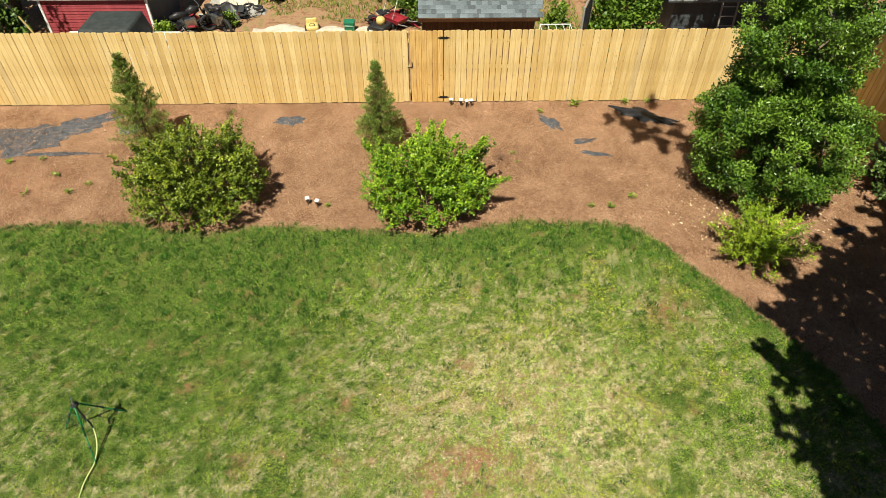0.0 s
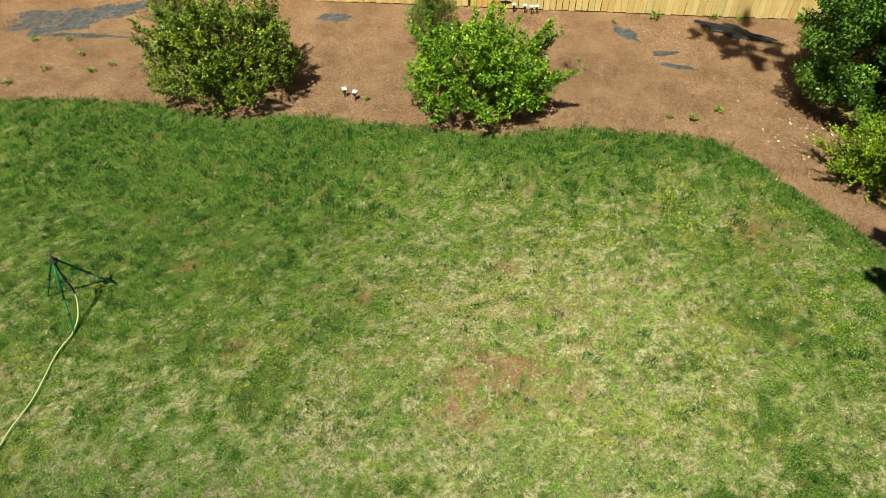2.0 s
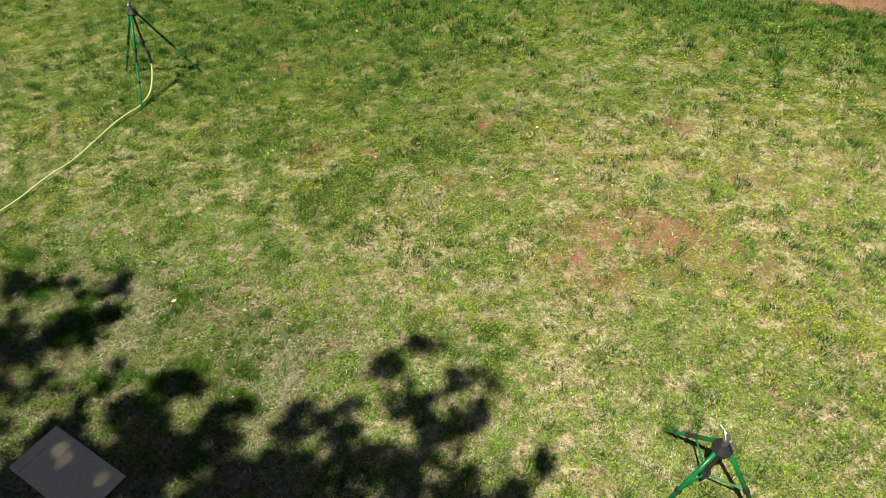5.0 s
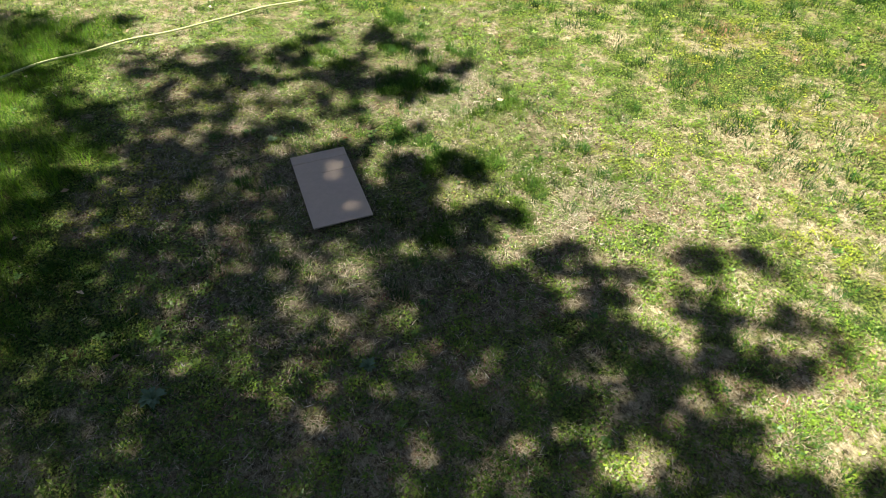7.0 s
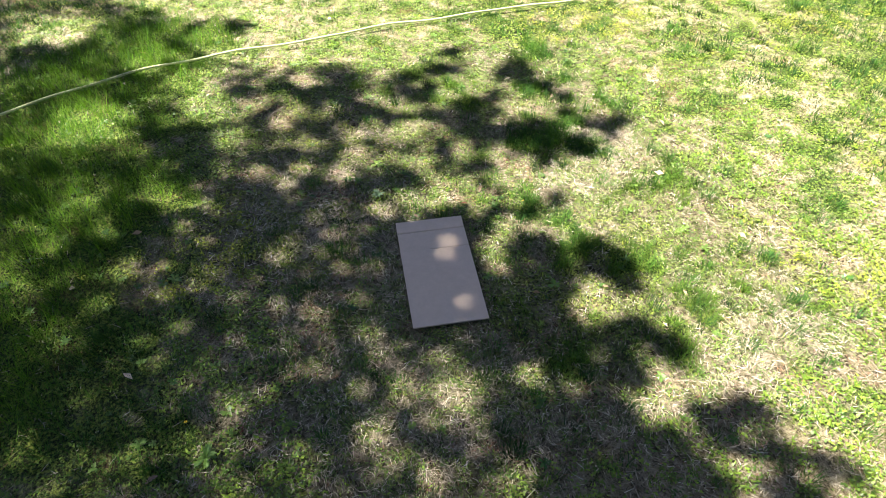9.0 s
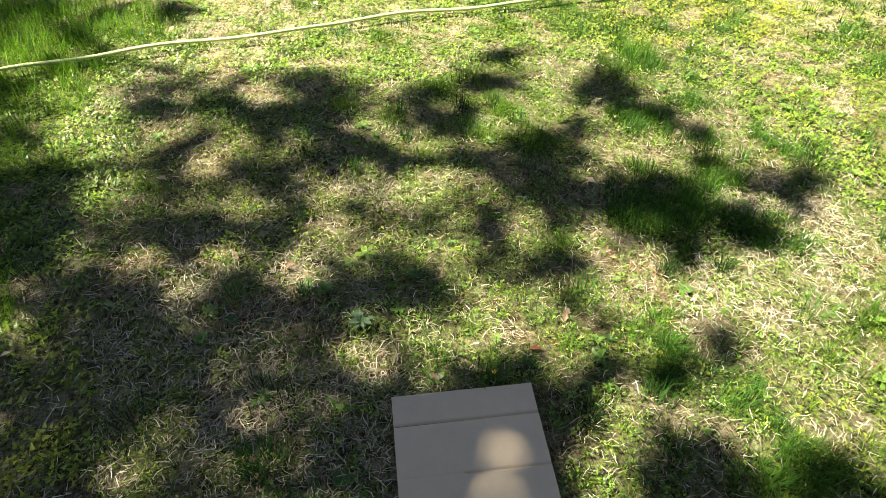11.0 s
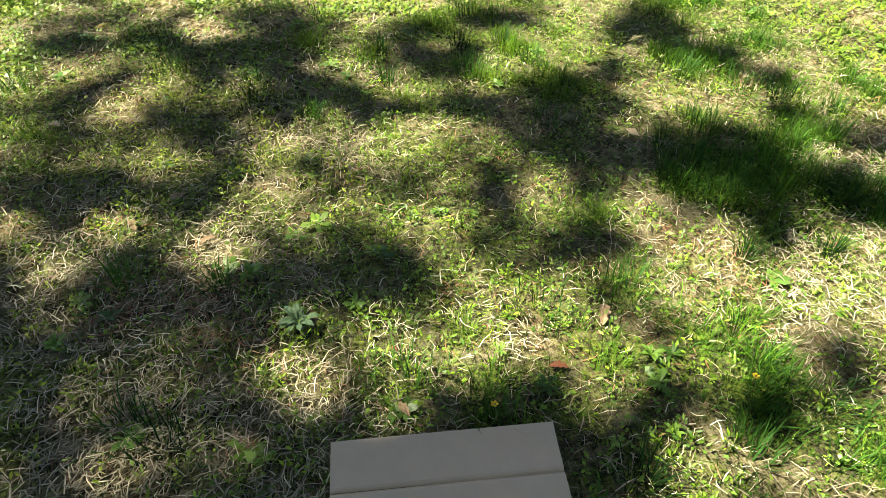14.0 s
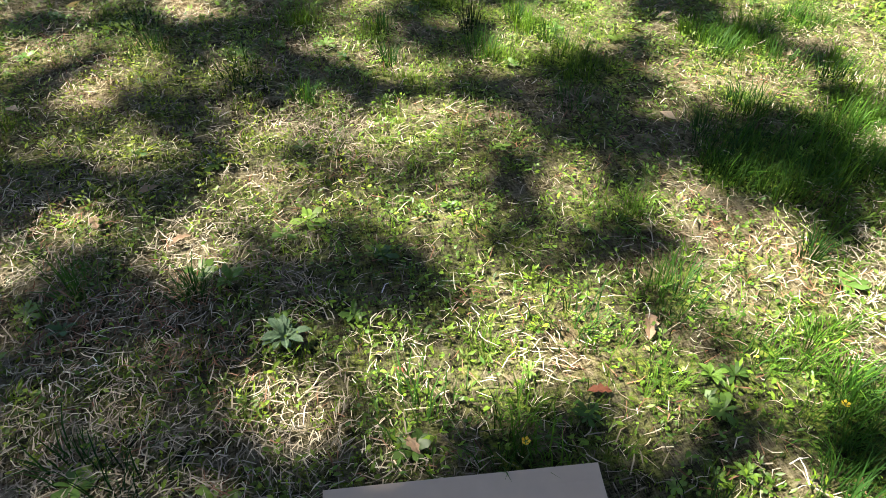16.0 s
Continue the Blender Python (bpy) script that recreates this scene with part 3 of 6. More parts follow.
def gate():
    g = thing("fence_gate", (0, FENCE_Y - 0.004, BASE_Z), "closed pine picket gate with black hinges and latch", "gate")
    r = random.Random(5)
    n = 6
    pitch = (2.72 - 1.955) / n
    for i in range(n):
        picket(PICKET_SLIM, g, 1.955 + pitch * (i + 0.5), 0, r.uniform(-0.006, 0.006), r.uniform(-0.002, 0.002))
    for z in (0.22, 1.5):
        rail(g, 1.96, 2.715, z)
    bm = bmesh.new()
    box(bm, (-0.045, -0.016, -0.6), (0.045, 0.016, 0.6), Matrix.Translation((2.335, 0.035, 0.9)) @ Matrix.Rotation(0.5, 4, "Y"))
    part("brace", bm, M_PINE, g)
    hinge(g, 2.73, 1.66)
    hinge(g, 2.73, 0.13)
    bm = bmesh.new()
    box(bm, (1.975, -0.022, 0.93), (2.0, -0.010, 1.06), bevel=0.003)
    tube(bm, [(1.987, -0.02, 0.95), (1.987, -0.05, 0.97), (1.987, -0.05, 1.03), (1.987, -0.02, 1.05)], 0.006, 8)
    box(bm, (1.88, -0.024, 0.925), (1.99, -0.012, 0.945), bevel=0.002)
    part("latch", bm, M_IRON, g, "black iron gate latch")


gate()


# ---- shrubs, conifers and trees ----
def twig_mesh(paths, r0, material, name, parent):
    for p in paths:
        bm = bmesh.new()
        tube(bm, p, [r0 * (1 - 0.8 * i / (len(p) - 1)) for i in range(len(p))], 5, False)
        part(name, bm, material, parent, smooth=True)


def shrub(name, x, y, wide, deep, high, count, size, dark, light, label, seed, stems=16, ragged=0.25, gloss=None):
    """Stems from one base, arching out, and leaves in small sprays near their ends."""
    global rng
    keep, rng = rng, np.random.default_rng(seed)
    z0 = float(gz(x, y))
    ob = thing(name, (x, y, z0), label, "shrub", kind="")
    paths = []
    for i in range(stems):
        a = rng.random() * 2 * math.pi
        q = math.sqrt(rng.random())
        end = np.array([math.cos(a) * q * wide * 0.48, math.sin(a) * q * deep * 0.48, high * (0.95 - 0.5 * q * q) * (0.8 + ragged * rng.random())])
        paths.append([tuple(np.array([math.cos(a) * 0.05, math.sin(a) * 0.05, 0]) * (1 - k) + end * k ** 1.0 * np.array([k ** 0.4, k ** 0.4, 1]) + np.array([0, 0, -0.02])) for k in np.linspace(0, 1, 6)])
    twig_mesh(paths, 0.018, M_BARK, "stem", ob)
    # boughs: lumps on a dome, each a head of leafy shoots, with dark hollows between
    nb = max(14, int(62 * wide * deep / 6.0))
    a = np.arange(nb) * 2.39996 + rng.normal(size=nb) * 0.25
    h = (np.arange(nb) + 0.5) / nb
    q = np.sqrt(np.clip(1 - h ** 2.1, 0.0, 1)) * (0.86 + 0.2 * rng.random(nb)) * np.clip(0.82 + 1.2 * h, 0, 1)
    head = np.c_[np.cos(a) * q * wide / 2 * 0.86, np.sin(a) * q * deep / 2 * 0.86, (0.2 + 0.7 * h) * high * (0.88 + 0.2 * rng.random(nb))]
    reach = (0.13 + 0.07 * rng.random(nb)) * (wide + deep) / 2 * 0.62
    ns = count // 14
    i = rng.integers(0, nb, ns)
    u = rng.normal(size=(ns, 3))
    u /= np.linalg.norm(u, axis=1)[:, None]
    c = head[i] + u * (reach[i] * (0.35 + 0.65 * rng.random(ns) ** 0.4))[:, None] * np.array([1, 1, 0.85])
    shoot = rng.random(ns) < 0.12 + 0.14 * ragged
    top = np.where(h > 0.35)[0]
    lead = head[top][rng.integers(0, len(top), 40)] * (1.0 + 0.10 * rng.random((40, 1)))
    j = rng.integers(0, 40, int(shoot.sum()))
    c[shoot] = lead[j] * (1.0 + (0.36 * ragged + 0.08) * rng.random((len(j), 1))) + rng.normal(size=(len(j), 3)) * 0.02
    # old leaves in the dark inside
    inner = rng.random(ns) < 0.22
    c[inner] = c[inner] * rng.uniform(0.3, 0.75, (int(inner.sum()), 1)) + np.array([0, 0, 0.06])
    c[:, 2] = np.maximum(c[:, 2], 0.05)
    out = c - np.array([0, 0, high * 0.25])
    out = out / np.linalg.norm(out, axis=1)[:, None] + 0.45 * rng.normal(size=(ns, 3)) + np.array([0, 0, 0.55])
    m = 12
    along = np.tile(np.linspace(0, 1, m), ns)[:, None]
    big = np.repeat(c, m, 0) + np.repeat(out / np.linalg.norm(out, axis=1)[:, None], m, 0) * along * size * 2.4
    p = big + rng.normal(size=big.shape) * size * 0.40
    p[:, 2] = np.maximum(p[:, 2], 0.03)
    way = np.repeat(out, m, 0) * 0.45 + rng.normal(size=p.shape) * 0.7 + np.array([0, 0, 0.2])
    # tint gets paler and yellower towards the shrub's top and spray tips
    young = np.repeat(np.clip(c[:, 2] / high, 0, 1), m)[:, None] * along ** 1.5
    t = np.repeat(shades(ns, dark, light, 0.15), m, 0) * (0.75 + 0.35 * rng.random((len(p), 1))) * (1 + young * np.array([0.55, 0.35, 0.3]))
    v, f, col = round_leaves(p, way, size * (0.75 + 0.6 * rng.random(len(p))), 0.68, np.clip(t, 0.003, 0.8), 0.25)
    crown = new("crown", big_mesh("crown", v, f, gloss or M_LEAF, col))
    crown.parent = ob
    rng = keep
    return ob


def open_shrub(x, y, wide, deep, high, stems, twigs, per, size, dark, light, label, seed):
    """Stems fanning out from one base, side twigs along them, and small leaves close along every twig."""
    global rng
    keep, rng = rng, np.random.default_rng(seed)
    ob = thing("shrub", (x, y, float(gz(x, y))), label, "shrub")
    paths, p, w, t = [], [], [], []
    for i in range(stems):
        a = i * 2.39996 + rng.normal() * 0.25
        rise = ((i + 0.5) / stems) ** 0.8
        out = math.sqrt(1 - rise * rise * 0.9) * rng.uniform(0.65, 1.1)
        end = np.array([math.cos(a) * out * wide / 2, math.sin(a) * out * deep / 2, high * (0.22 + 0.7 * rise) * rng.uniform(0.82, 1.16)])
        knee = end * np.array([0.42, 0.42, 0.62])
        paths.append([(0, 0, -0.02), tuple(knee), tuple(end)])
        hue = shades(1, dark, light, 0.12)
        for j in range(twigs + 1):
            k = rng.uniform(0.25, 0.92)
            start = (1 - k) ** 2 * np.zeros(3) + 2 * k * (1 - k) * knee + k * k * end
            way = end - knee
            way = way / np.linalg.norm(way)
            reach = rng.uniform(0.10, 0.20) * wide / 2 * (1.35 - 0.5 * k)
            if j == 0:
                start, reach = knee * 0.4 + end * 0.6, np.linalg.norm(end - knee) * 0.42
            else:
                way = way + rng.normal(size=3) * 0.9 + np.array([0, 0, 0.35])
                way = way / np.linalg.norm(way)
            u = np.linspace(0, 1, per)[:, None]
            p.append(start + way * reach * 1.6 * u + rng.normal(size=(per, 3)) * size * 0.42)
            w.append(way * 0.7 + rng.normal(size=(per, 3)) * 0.7 + np.array([0, 0, 0.25]))
            # twigs nearer the base are tinted darker, inner shade put into the colour
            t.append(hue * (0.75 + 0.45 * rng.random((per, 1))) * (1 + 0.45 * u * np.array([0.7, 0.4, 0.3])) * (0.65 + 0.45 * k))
    twig_mesh(paths, 0.012, M_BARK, "stem", ob)
    p, w, t = np.concatenate(p), np.concatenate(w), np.concatenate(t)
    p[:, 2] = np.maximum(p[:, 2], 0.04)
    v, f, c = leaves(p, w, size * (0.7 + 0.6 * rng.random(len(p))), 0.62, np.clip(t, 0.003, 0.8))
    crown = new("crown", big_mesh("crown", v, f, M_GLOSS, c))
    crown.parent = ob
    rng = keep


def conifer(x, y, high, wide, label, seed):
    """A young conifer: one leader, whorls of short upswept branches with needle sprays."""
    global rng
    keep, rng = rng, np.random.default_rng(seed)
    ob = thing("conifer", (x, y, float(gz(x, y))), label, "tree", "young conifers by the fence")
    bm = bmesh.new()
    tube(bm, [(0, 0, -0.05), (0.01, 0, high * 0.5), (0, 0.01, high * 0.97)], [0.03, 0.018, 0.004], 7)
    n = 170
    h = np.sort(rng.random(n)) * 0.93 + 0.03
    a = np.arange(n) * 2.4 + rng.normal(size=n) * 0.3
    reach = wide / 2 * (1 - h) ** 1.0 * (0.65 + 0.6 * rng.random(n)) + 0.025
    vs = []
    for i in range(n):
        d = np.array([math.cos(a[i]), math.sin(a[i]), 0.55])
        p0 = np.array([0, 0, h[i] * high])
        p1 = p0 + d * reach[i]
        if i % 3 == 0:
            tube(bm, [tuple(p0), tuple(p1)], [0.006, 0.002], 4, False)
        m = int(70 + 250 * reach[i])
        k = rng.random(m) ** 0.6
        p = p0 + (p1 - p0) * k[:, None] + rng.normal(size=(m, 3)) * (0.010 + 0.022 * (1 - h[i]))
        w = d * 0.6 + rng.normal(size=(m, 3)) * 0.55 + np.array([0, 0, 0.5])
        t = shades(m, (0.09, 0.15, 0.03), (0.30, 0.38, 0.075), 0.22)
        if rng.random() < 0.12:
            t = shades(m, (0.16, 0.15, 0.05), (0.24, 0.2, 0.07), 0.1)
        vs.append(leaves(p, w, 0.035 + 0.045 * rng.random(m), 0.17, t, 0.1))
    part("trunk", bm, M_BARK, ob)
    v, f, c = joined(vs)
    crown = new("crown", big_mesh("crown", v, f, M_NEEDLE, c))
    crown.parent = ob
    rng = keep


SHRUB_DARK, SHRUB_LIGHT = (0.055, 0.098, 0.008), (0.20, 0.255, 0.020)
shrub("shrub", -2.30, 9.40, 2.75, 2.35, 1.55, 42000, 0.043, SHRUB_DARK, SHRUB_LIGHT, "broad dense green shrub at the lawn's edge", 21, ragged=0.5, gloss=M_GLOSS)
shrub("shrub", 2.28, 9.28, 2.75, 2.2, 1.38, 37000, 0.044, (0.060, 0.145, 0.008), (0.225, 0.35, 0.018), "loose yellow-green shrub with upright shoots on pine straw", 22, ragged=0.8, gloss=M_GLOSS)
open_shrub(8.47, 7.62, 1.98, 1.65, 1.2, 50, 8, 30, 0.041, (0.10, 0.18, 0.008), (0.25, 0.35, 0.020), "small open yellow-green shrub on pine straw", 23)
shrub("shrub", 12.0, 9.3, 1.4, 1.4, 1.1, 3500, 0.07, (0.03, 0.06, 0.012), (0.07, 0.12, 0.02), "low dark green shrub in the shade", 24, gloss=M_GLOSS)
conifer(-3.92, 11.25, 2.35, 1.35, "young pointed conifer with feathery green needles", 31)
conifer(1.29, 11.12, 2.2, 1.05, "slim young conifer with grey-green needles", 32)


def limb_tree(name, x, y, trunk_top, radius, clusters, leaf, n_leaf, dark, light, label, seed, material, spread):
    """Trunk, a limb to each cluster of leaves, and the leaves round the limb's end."""
    global rng
    keep, rng = rng, np.random.default_rng(seed)
    z0 = float(gz(x, y))
    ob = thing(name, (x, y, z0), label, "tree")
    bm = bmesh.new()
    tube(bm, [(0, 0, -0.1), (0.03, 0.02, trunk_top * 0.5), (0, 0, trunk_top)], [radius * 1.25, radius, radius * 0.7], 10)
    part("trunk", bm, M_BARK, ob, smooth=True)
    vs = []
    for i, c in enumerate(clusters):
        end = np.array(c) - np.array([x, y, z0])
        start = np.array([0, 0, trunk_top * (0.55 + 0.45 * rng.random())])
        knee = start * 0.5 + end * 0.5 + np.array([0, 0, 0.12 * np.linalg.norm(end - start)]) * (0.3 + rng.random())
        if i % 9 == 0:
            bm = bmesh.new()
            tube(bm, [tuple(start), tuple(knee), tuple(start * 0.12 + end * 0.88)], [radius * 0.3, radius * 0.16, 0.006], 6, False)
            part("limb", bm, M_BARK, ob, smooth=True)
        m = n_leaf
        u = rng.normal(size=(m, 3))
        u = u / np.linalg.norm(u, axis=1)[:, None] * rng.random((m, 1)) ** 0.45
        p = end + u * np.array(spread)
        w = u * 0.6 + rng.normal(size=(m, 3)) * 0.6 + np.array([0, 0, 0.15])
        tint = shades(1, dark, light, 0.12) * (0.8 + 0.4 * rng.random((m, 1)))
        # upper side of each cluster is tinted lighter, a painted top light
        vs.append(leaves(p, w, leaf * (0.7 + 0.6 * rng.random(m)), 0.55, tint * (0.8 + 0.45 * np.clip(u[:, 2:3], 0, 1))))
    v, f, c = joined(vs)
    crown = new("crown", big_mesh("crown", v, f, material, c))
    crown.parent = ob
    rng = keep
    return ob


def dome(cx, cy, cz, rx, ry, rz, n, seed, hollow=0.5):
    g = np.random.default_rng(seed)
    u = g.normal(size=(n, 3))
    u /= np.linalg.norm(u, axis=1)[:, None]
    u *= (hollow + (1 - hollow) * g.random((n, 1)))
    return np.array([cx, cy, cz]) + u * np.array([rx, ry, rz])


def crown_places():
    """A broad skirt to the ground, a narrower top, and the dark middle."""
    return np.concatenate([dome(9.28, 9.6, 1.5, 1.72, 1.5, 1.3, 250, 41, 0.72), dome(9.15, 9.75, 3.1, 1.2, 1.15, 1.8, 210, 42, 0.62), dome(9.2, 9.7, 2.1, 0.9, 0.9, 1.7, 120, 43, 0.1)])


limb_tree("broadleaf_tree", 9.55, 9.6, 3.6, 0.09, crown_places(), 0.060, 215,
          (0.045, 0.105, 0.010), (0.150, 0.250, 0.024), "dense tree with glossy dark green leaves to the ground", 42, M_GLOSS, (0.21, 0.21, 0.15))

# tall trees out of view; crowns are shaped by the ground spots they shade
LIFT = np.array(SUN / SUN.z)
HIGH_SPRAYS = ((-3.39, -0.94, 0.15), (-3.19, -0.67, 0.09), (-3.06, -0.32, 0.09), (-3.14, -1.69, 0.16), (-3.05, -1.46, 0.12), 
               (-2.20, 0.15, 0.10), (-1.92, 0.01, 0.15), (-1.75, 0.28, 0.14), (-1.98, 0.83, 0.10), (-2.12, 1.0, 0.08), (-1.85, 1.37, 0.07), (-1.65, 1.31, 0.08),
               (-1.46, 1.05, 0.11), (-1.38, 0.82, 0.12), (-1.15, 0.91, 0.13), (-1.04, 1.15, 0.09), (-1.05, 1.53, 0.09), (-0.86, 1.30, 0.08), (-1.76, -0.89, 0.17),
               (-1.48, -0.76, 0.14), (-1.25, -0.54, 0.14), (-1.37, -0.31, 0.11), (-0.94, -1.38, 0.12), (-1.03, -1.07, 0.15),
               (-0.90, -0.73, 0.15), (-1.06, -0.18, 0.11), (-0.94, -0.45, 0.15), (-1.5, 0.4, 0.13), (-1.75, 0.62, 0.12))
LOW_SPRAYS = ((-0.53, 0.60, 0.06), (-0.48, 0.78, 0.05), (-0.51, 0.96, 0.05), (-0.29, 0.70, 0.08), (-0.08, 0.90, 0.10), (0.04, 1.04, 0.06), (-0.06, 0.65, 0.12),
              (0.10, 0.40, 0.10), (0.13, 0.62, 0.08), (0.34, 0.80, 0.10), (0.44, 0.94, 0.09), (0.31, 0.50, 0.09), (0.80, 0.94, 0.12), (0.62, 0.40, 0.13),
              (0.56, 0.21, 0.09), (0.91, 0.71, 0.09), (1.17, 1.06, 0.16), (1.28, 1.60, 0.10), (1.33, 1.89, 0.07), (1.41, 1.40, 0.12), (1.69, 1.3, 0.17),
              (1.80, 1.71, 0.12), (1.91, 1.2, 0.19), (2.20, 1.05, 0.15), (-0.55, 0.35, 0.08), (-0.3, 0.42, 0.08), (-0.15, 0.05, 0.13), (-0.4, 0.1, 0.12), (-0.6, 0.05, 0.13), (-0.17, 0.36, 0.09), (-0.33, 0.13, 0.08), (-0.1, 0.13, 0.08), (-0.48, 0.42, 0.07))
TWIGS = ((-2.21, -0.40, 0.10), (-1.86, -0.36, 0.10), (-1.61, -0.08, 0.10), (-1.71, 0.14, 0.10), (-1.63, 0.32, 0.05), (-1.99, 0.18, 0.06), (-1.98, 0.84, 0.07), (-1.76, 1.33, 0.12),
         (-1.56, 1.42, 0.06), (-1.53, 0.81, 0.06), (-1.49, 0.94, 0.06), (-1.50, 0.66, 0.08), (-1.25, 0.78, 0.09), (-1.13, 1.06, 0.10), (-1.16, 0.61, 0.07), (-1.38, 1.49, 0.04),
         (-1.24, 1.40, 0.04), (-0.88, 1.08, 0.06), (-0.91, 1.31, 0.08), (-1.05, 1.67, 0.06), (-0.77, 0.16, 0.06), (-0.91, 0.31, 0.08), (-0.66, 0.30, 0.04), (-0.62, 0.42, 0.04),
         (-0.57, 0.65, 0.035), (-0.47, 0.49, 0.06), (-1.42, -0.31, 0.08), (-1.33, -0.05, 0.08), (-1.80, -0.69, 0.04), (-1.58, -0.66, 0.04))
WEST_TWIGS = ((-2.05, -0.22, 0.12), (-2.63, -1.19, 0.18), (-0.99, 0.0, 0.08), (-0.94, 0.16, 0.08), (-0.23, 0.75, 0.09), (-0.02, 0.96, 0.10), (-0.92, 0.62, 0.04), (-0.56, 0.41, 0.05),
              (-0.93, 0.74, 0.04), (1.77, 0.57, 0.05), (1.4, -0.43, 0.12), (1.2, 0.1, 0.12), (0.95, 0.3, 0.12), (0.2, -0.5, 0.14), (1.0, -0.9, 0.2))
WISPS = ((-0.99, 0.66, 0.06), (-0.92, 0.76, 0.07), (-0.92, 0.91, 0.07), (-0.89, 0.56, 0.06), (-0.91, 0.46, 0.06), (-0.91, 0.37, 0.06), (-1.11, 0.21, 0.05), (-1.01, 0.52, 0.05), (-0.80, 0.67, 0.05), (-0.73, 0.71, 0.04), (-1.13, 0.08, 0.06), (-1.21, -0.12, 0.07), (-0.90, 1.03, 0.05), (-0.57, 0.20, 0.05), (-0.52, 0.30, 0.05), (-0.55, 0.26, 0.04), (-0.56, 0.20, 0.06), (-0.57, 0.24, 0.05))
# ground spots left lit: leaves above them are taken out
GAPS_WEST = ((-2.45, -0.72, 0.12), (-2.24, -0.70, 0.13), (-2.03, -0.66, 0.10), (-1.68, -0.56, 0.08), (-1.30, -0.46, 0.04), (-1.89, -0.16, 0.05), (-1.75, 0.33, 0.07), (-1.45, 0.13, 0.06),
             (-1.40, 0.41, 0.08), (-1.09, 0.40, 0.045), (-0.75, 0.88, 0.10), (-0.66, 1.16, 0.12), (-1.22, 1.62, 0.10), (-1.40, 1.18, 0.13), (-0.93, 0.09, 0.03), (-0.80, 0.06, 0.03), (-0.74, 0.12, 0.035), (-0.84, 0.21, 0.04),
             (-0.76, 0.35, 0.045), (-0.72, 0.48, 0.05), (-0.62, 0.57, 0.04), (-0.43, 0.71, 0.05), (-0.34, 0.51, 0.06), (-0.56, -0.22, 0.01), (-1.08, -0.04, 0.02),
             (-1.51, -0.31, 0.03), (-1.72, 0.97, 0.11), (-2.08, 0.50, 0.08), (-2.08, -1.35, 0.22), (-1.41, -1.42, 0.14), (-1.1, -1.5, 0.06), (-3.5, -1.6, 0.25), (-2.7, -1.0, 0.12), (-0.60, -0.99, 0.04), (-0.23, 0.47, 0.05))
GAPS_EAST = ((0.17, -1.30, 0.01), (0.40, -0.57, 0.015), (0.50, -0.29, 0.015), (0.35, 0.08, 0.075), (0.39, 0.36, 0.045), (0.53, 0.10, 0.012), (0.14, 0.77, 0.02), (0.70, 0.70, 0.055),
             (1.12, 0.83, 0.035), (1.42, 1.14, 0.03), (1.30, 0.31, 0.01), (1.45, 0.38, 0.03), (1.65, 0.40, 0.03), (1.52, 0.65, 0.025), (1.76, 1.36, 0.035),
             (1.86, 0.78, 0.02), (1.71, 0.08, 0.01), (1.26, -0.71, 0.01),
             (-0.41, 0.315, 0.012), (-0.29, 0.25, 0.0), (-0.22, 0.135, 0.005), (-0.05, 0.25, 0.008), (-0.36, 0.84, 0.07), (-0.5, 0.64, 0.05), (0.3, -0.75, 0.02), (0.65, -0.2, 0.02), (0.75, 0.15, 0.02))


def oval_depth(x, y, oval):
    """1 in the crown's middle, 0 at its rim."""
    return 1 - ((x - oval[0]) / oval[2]) ** 2 - ((y - oval[1]) / oval[3]) ** 2


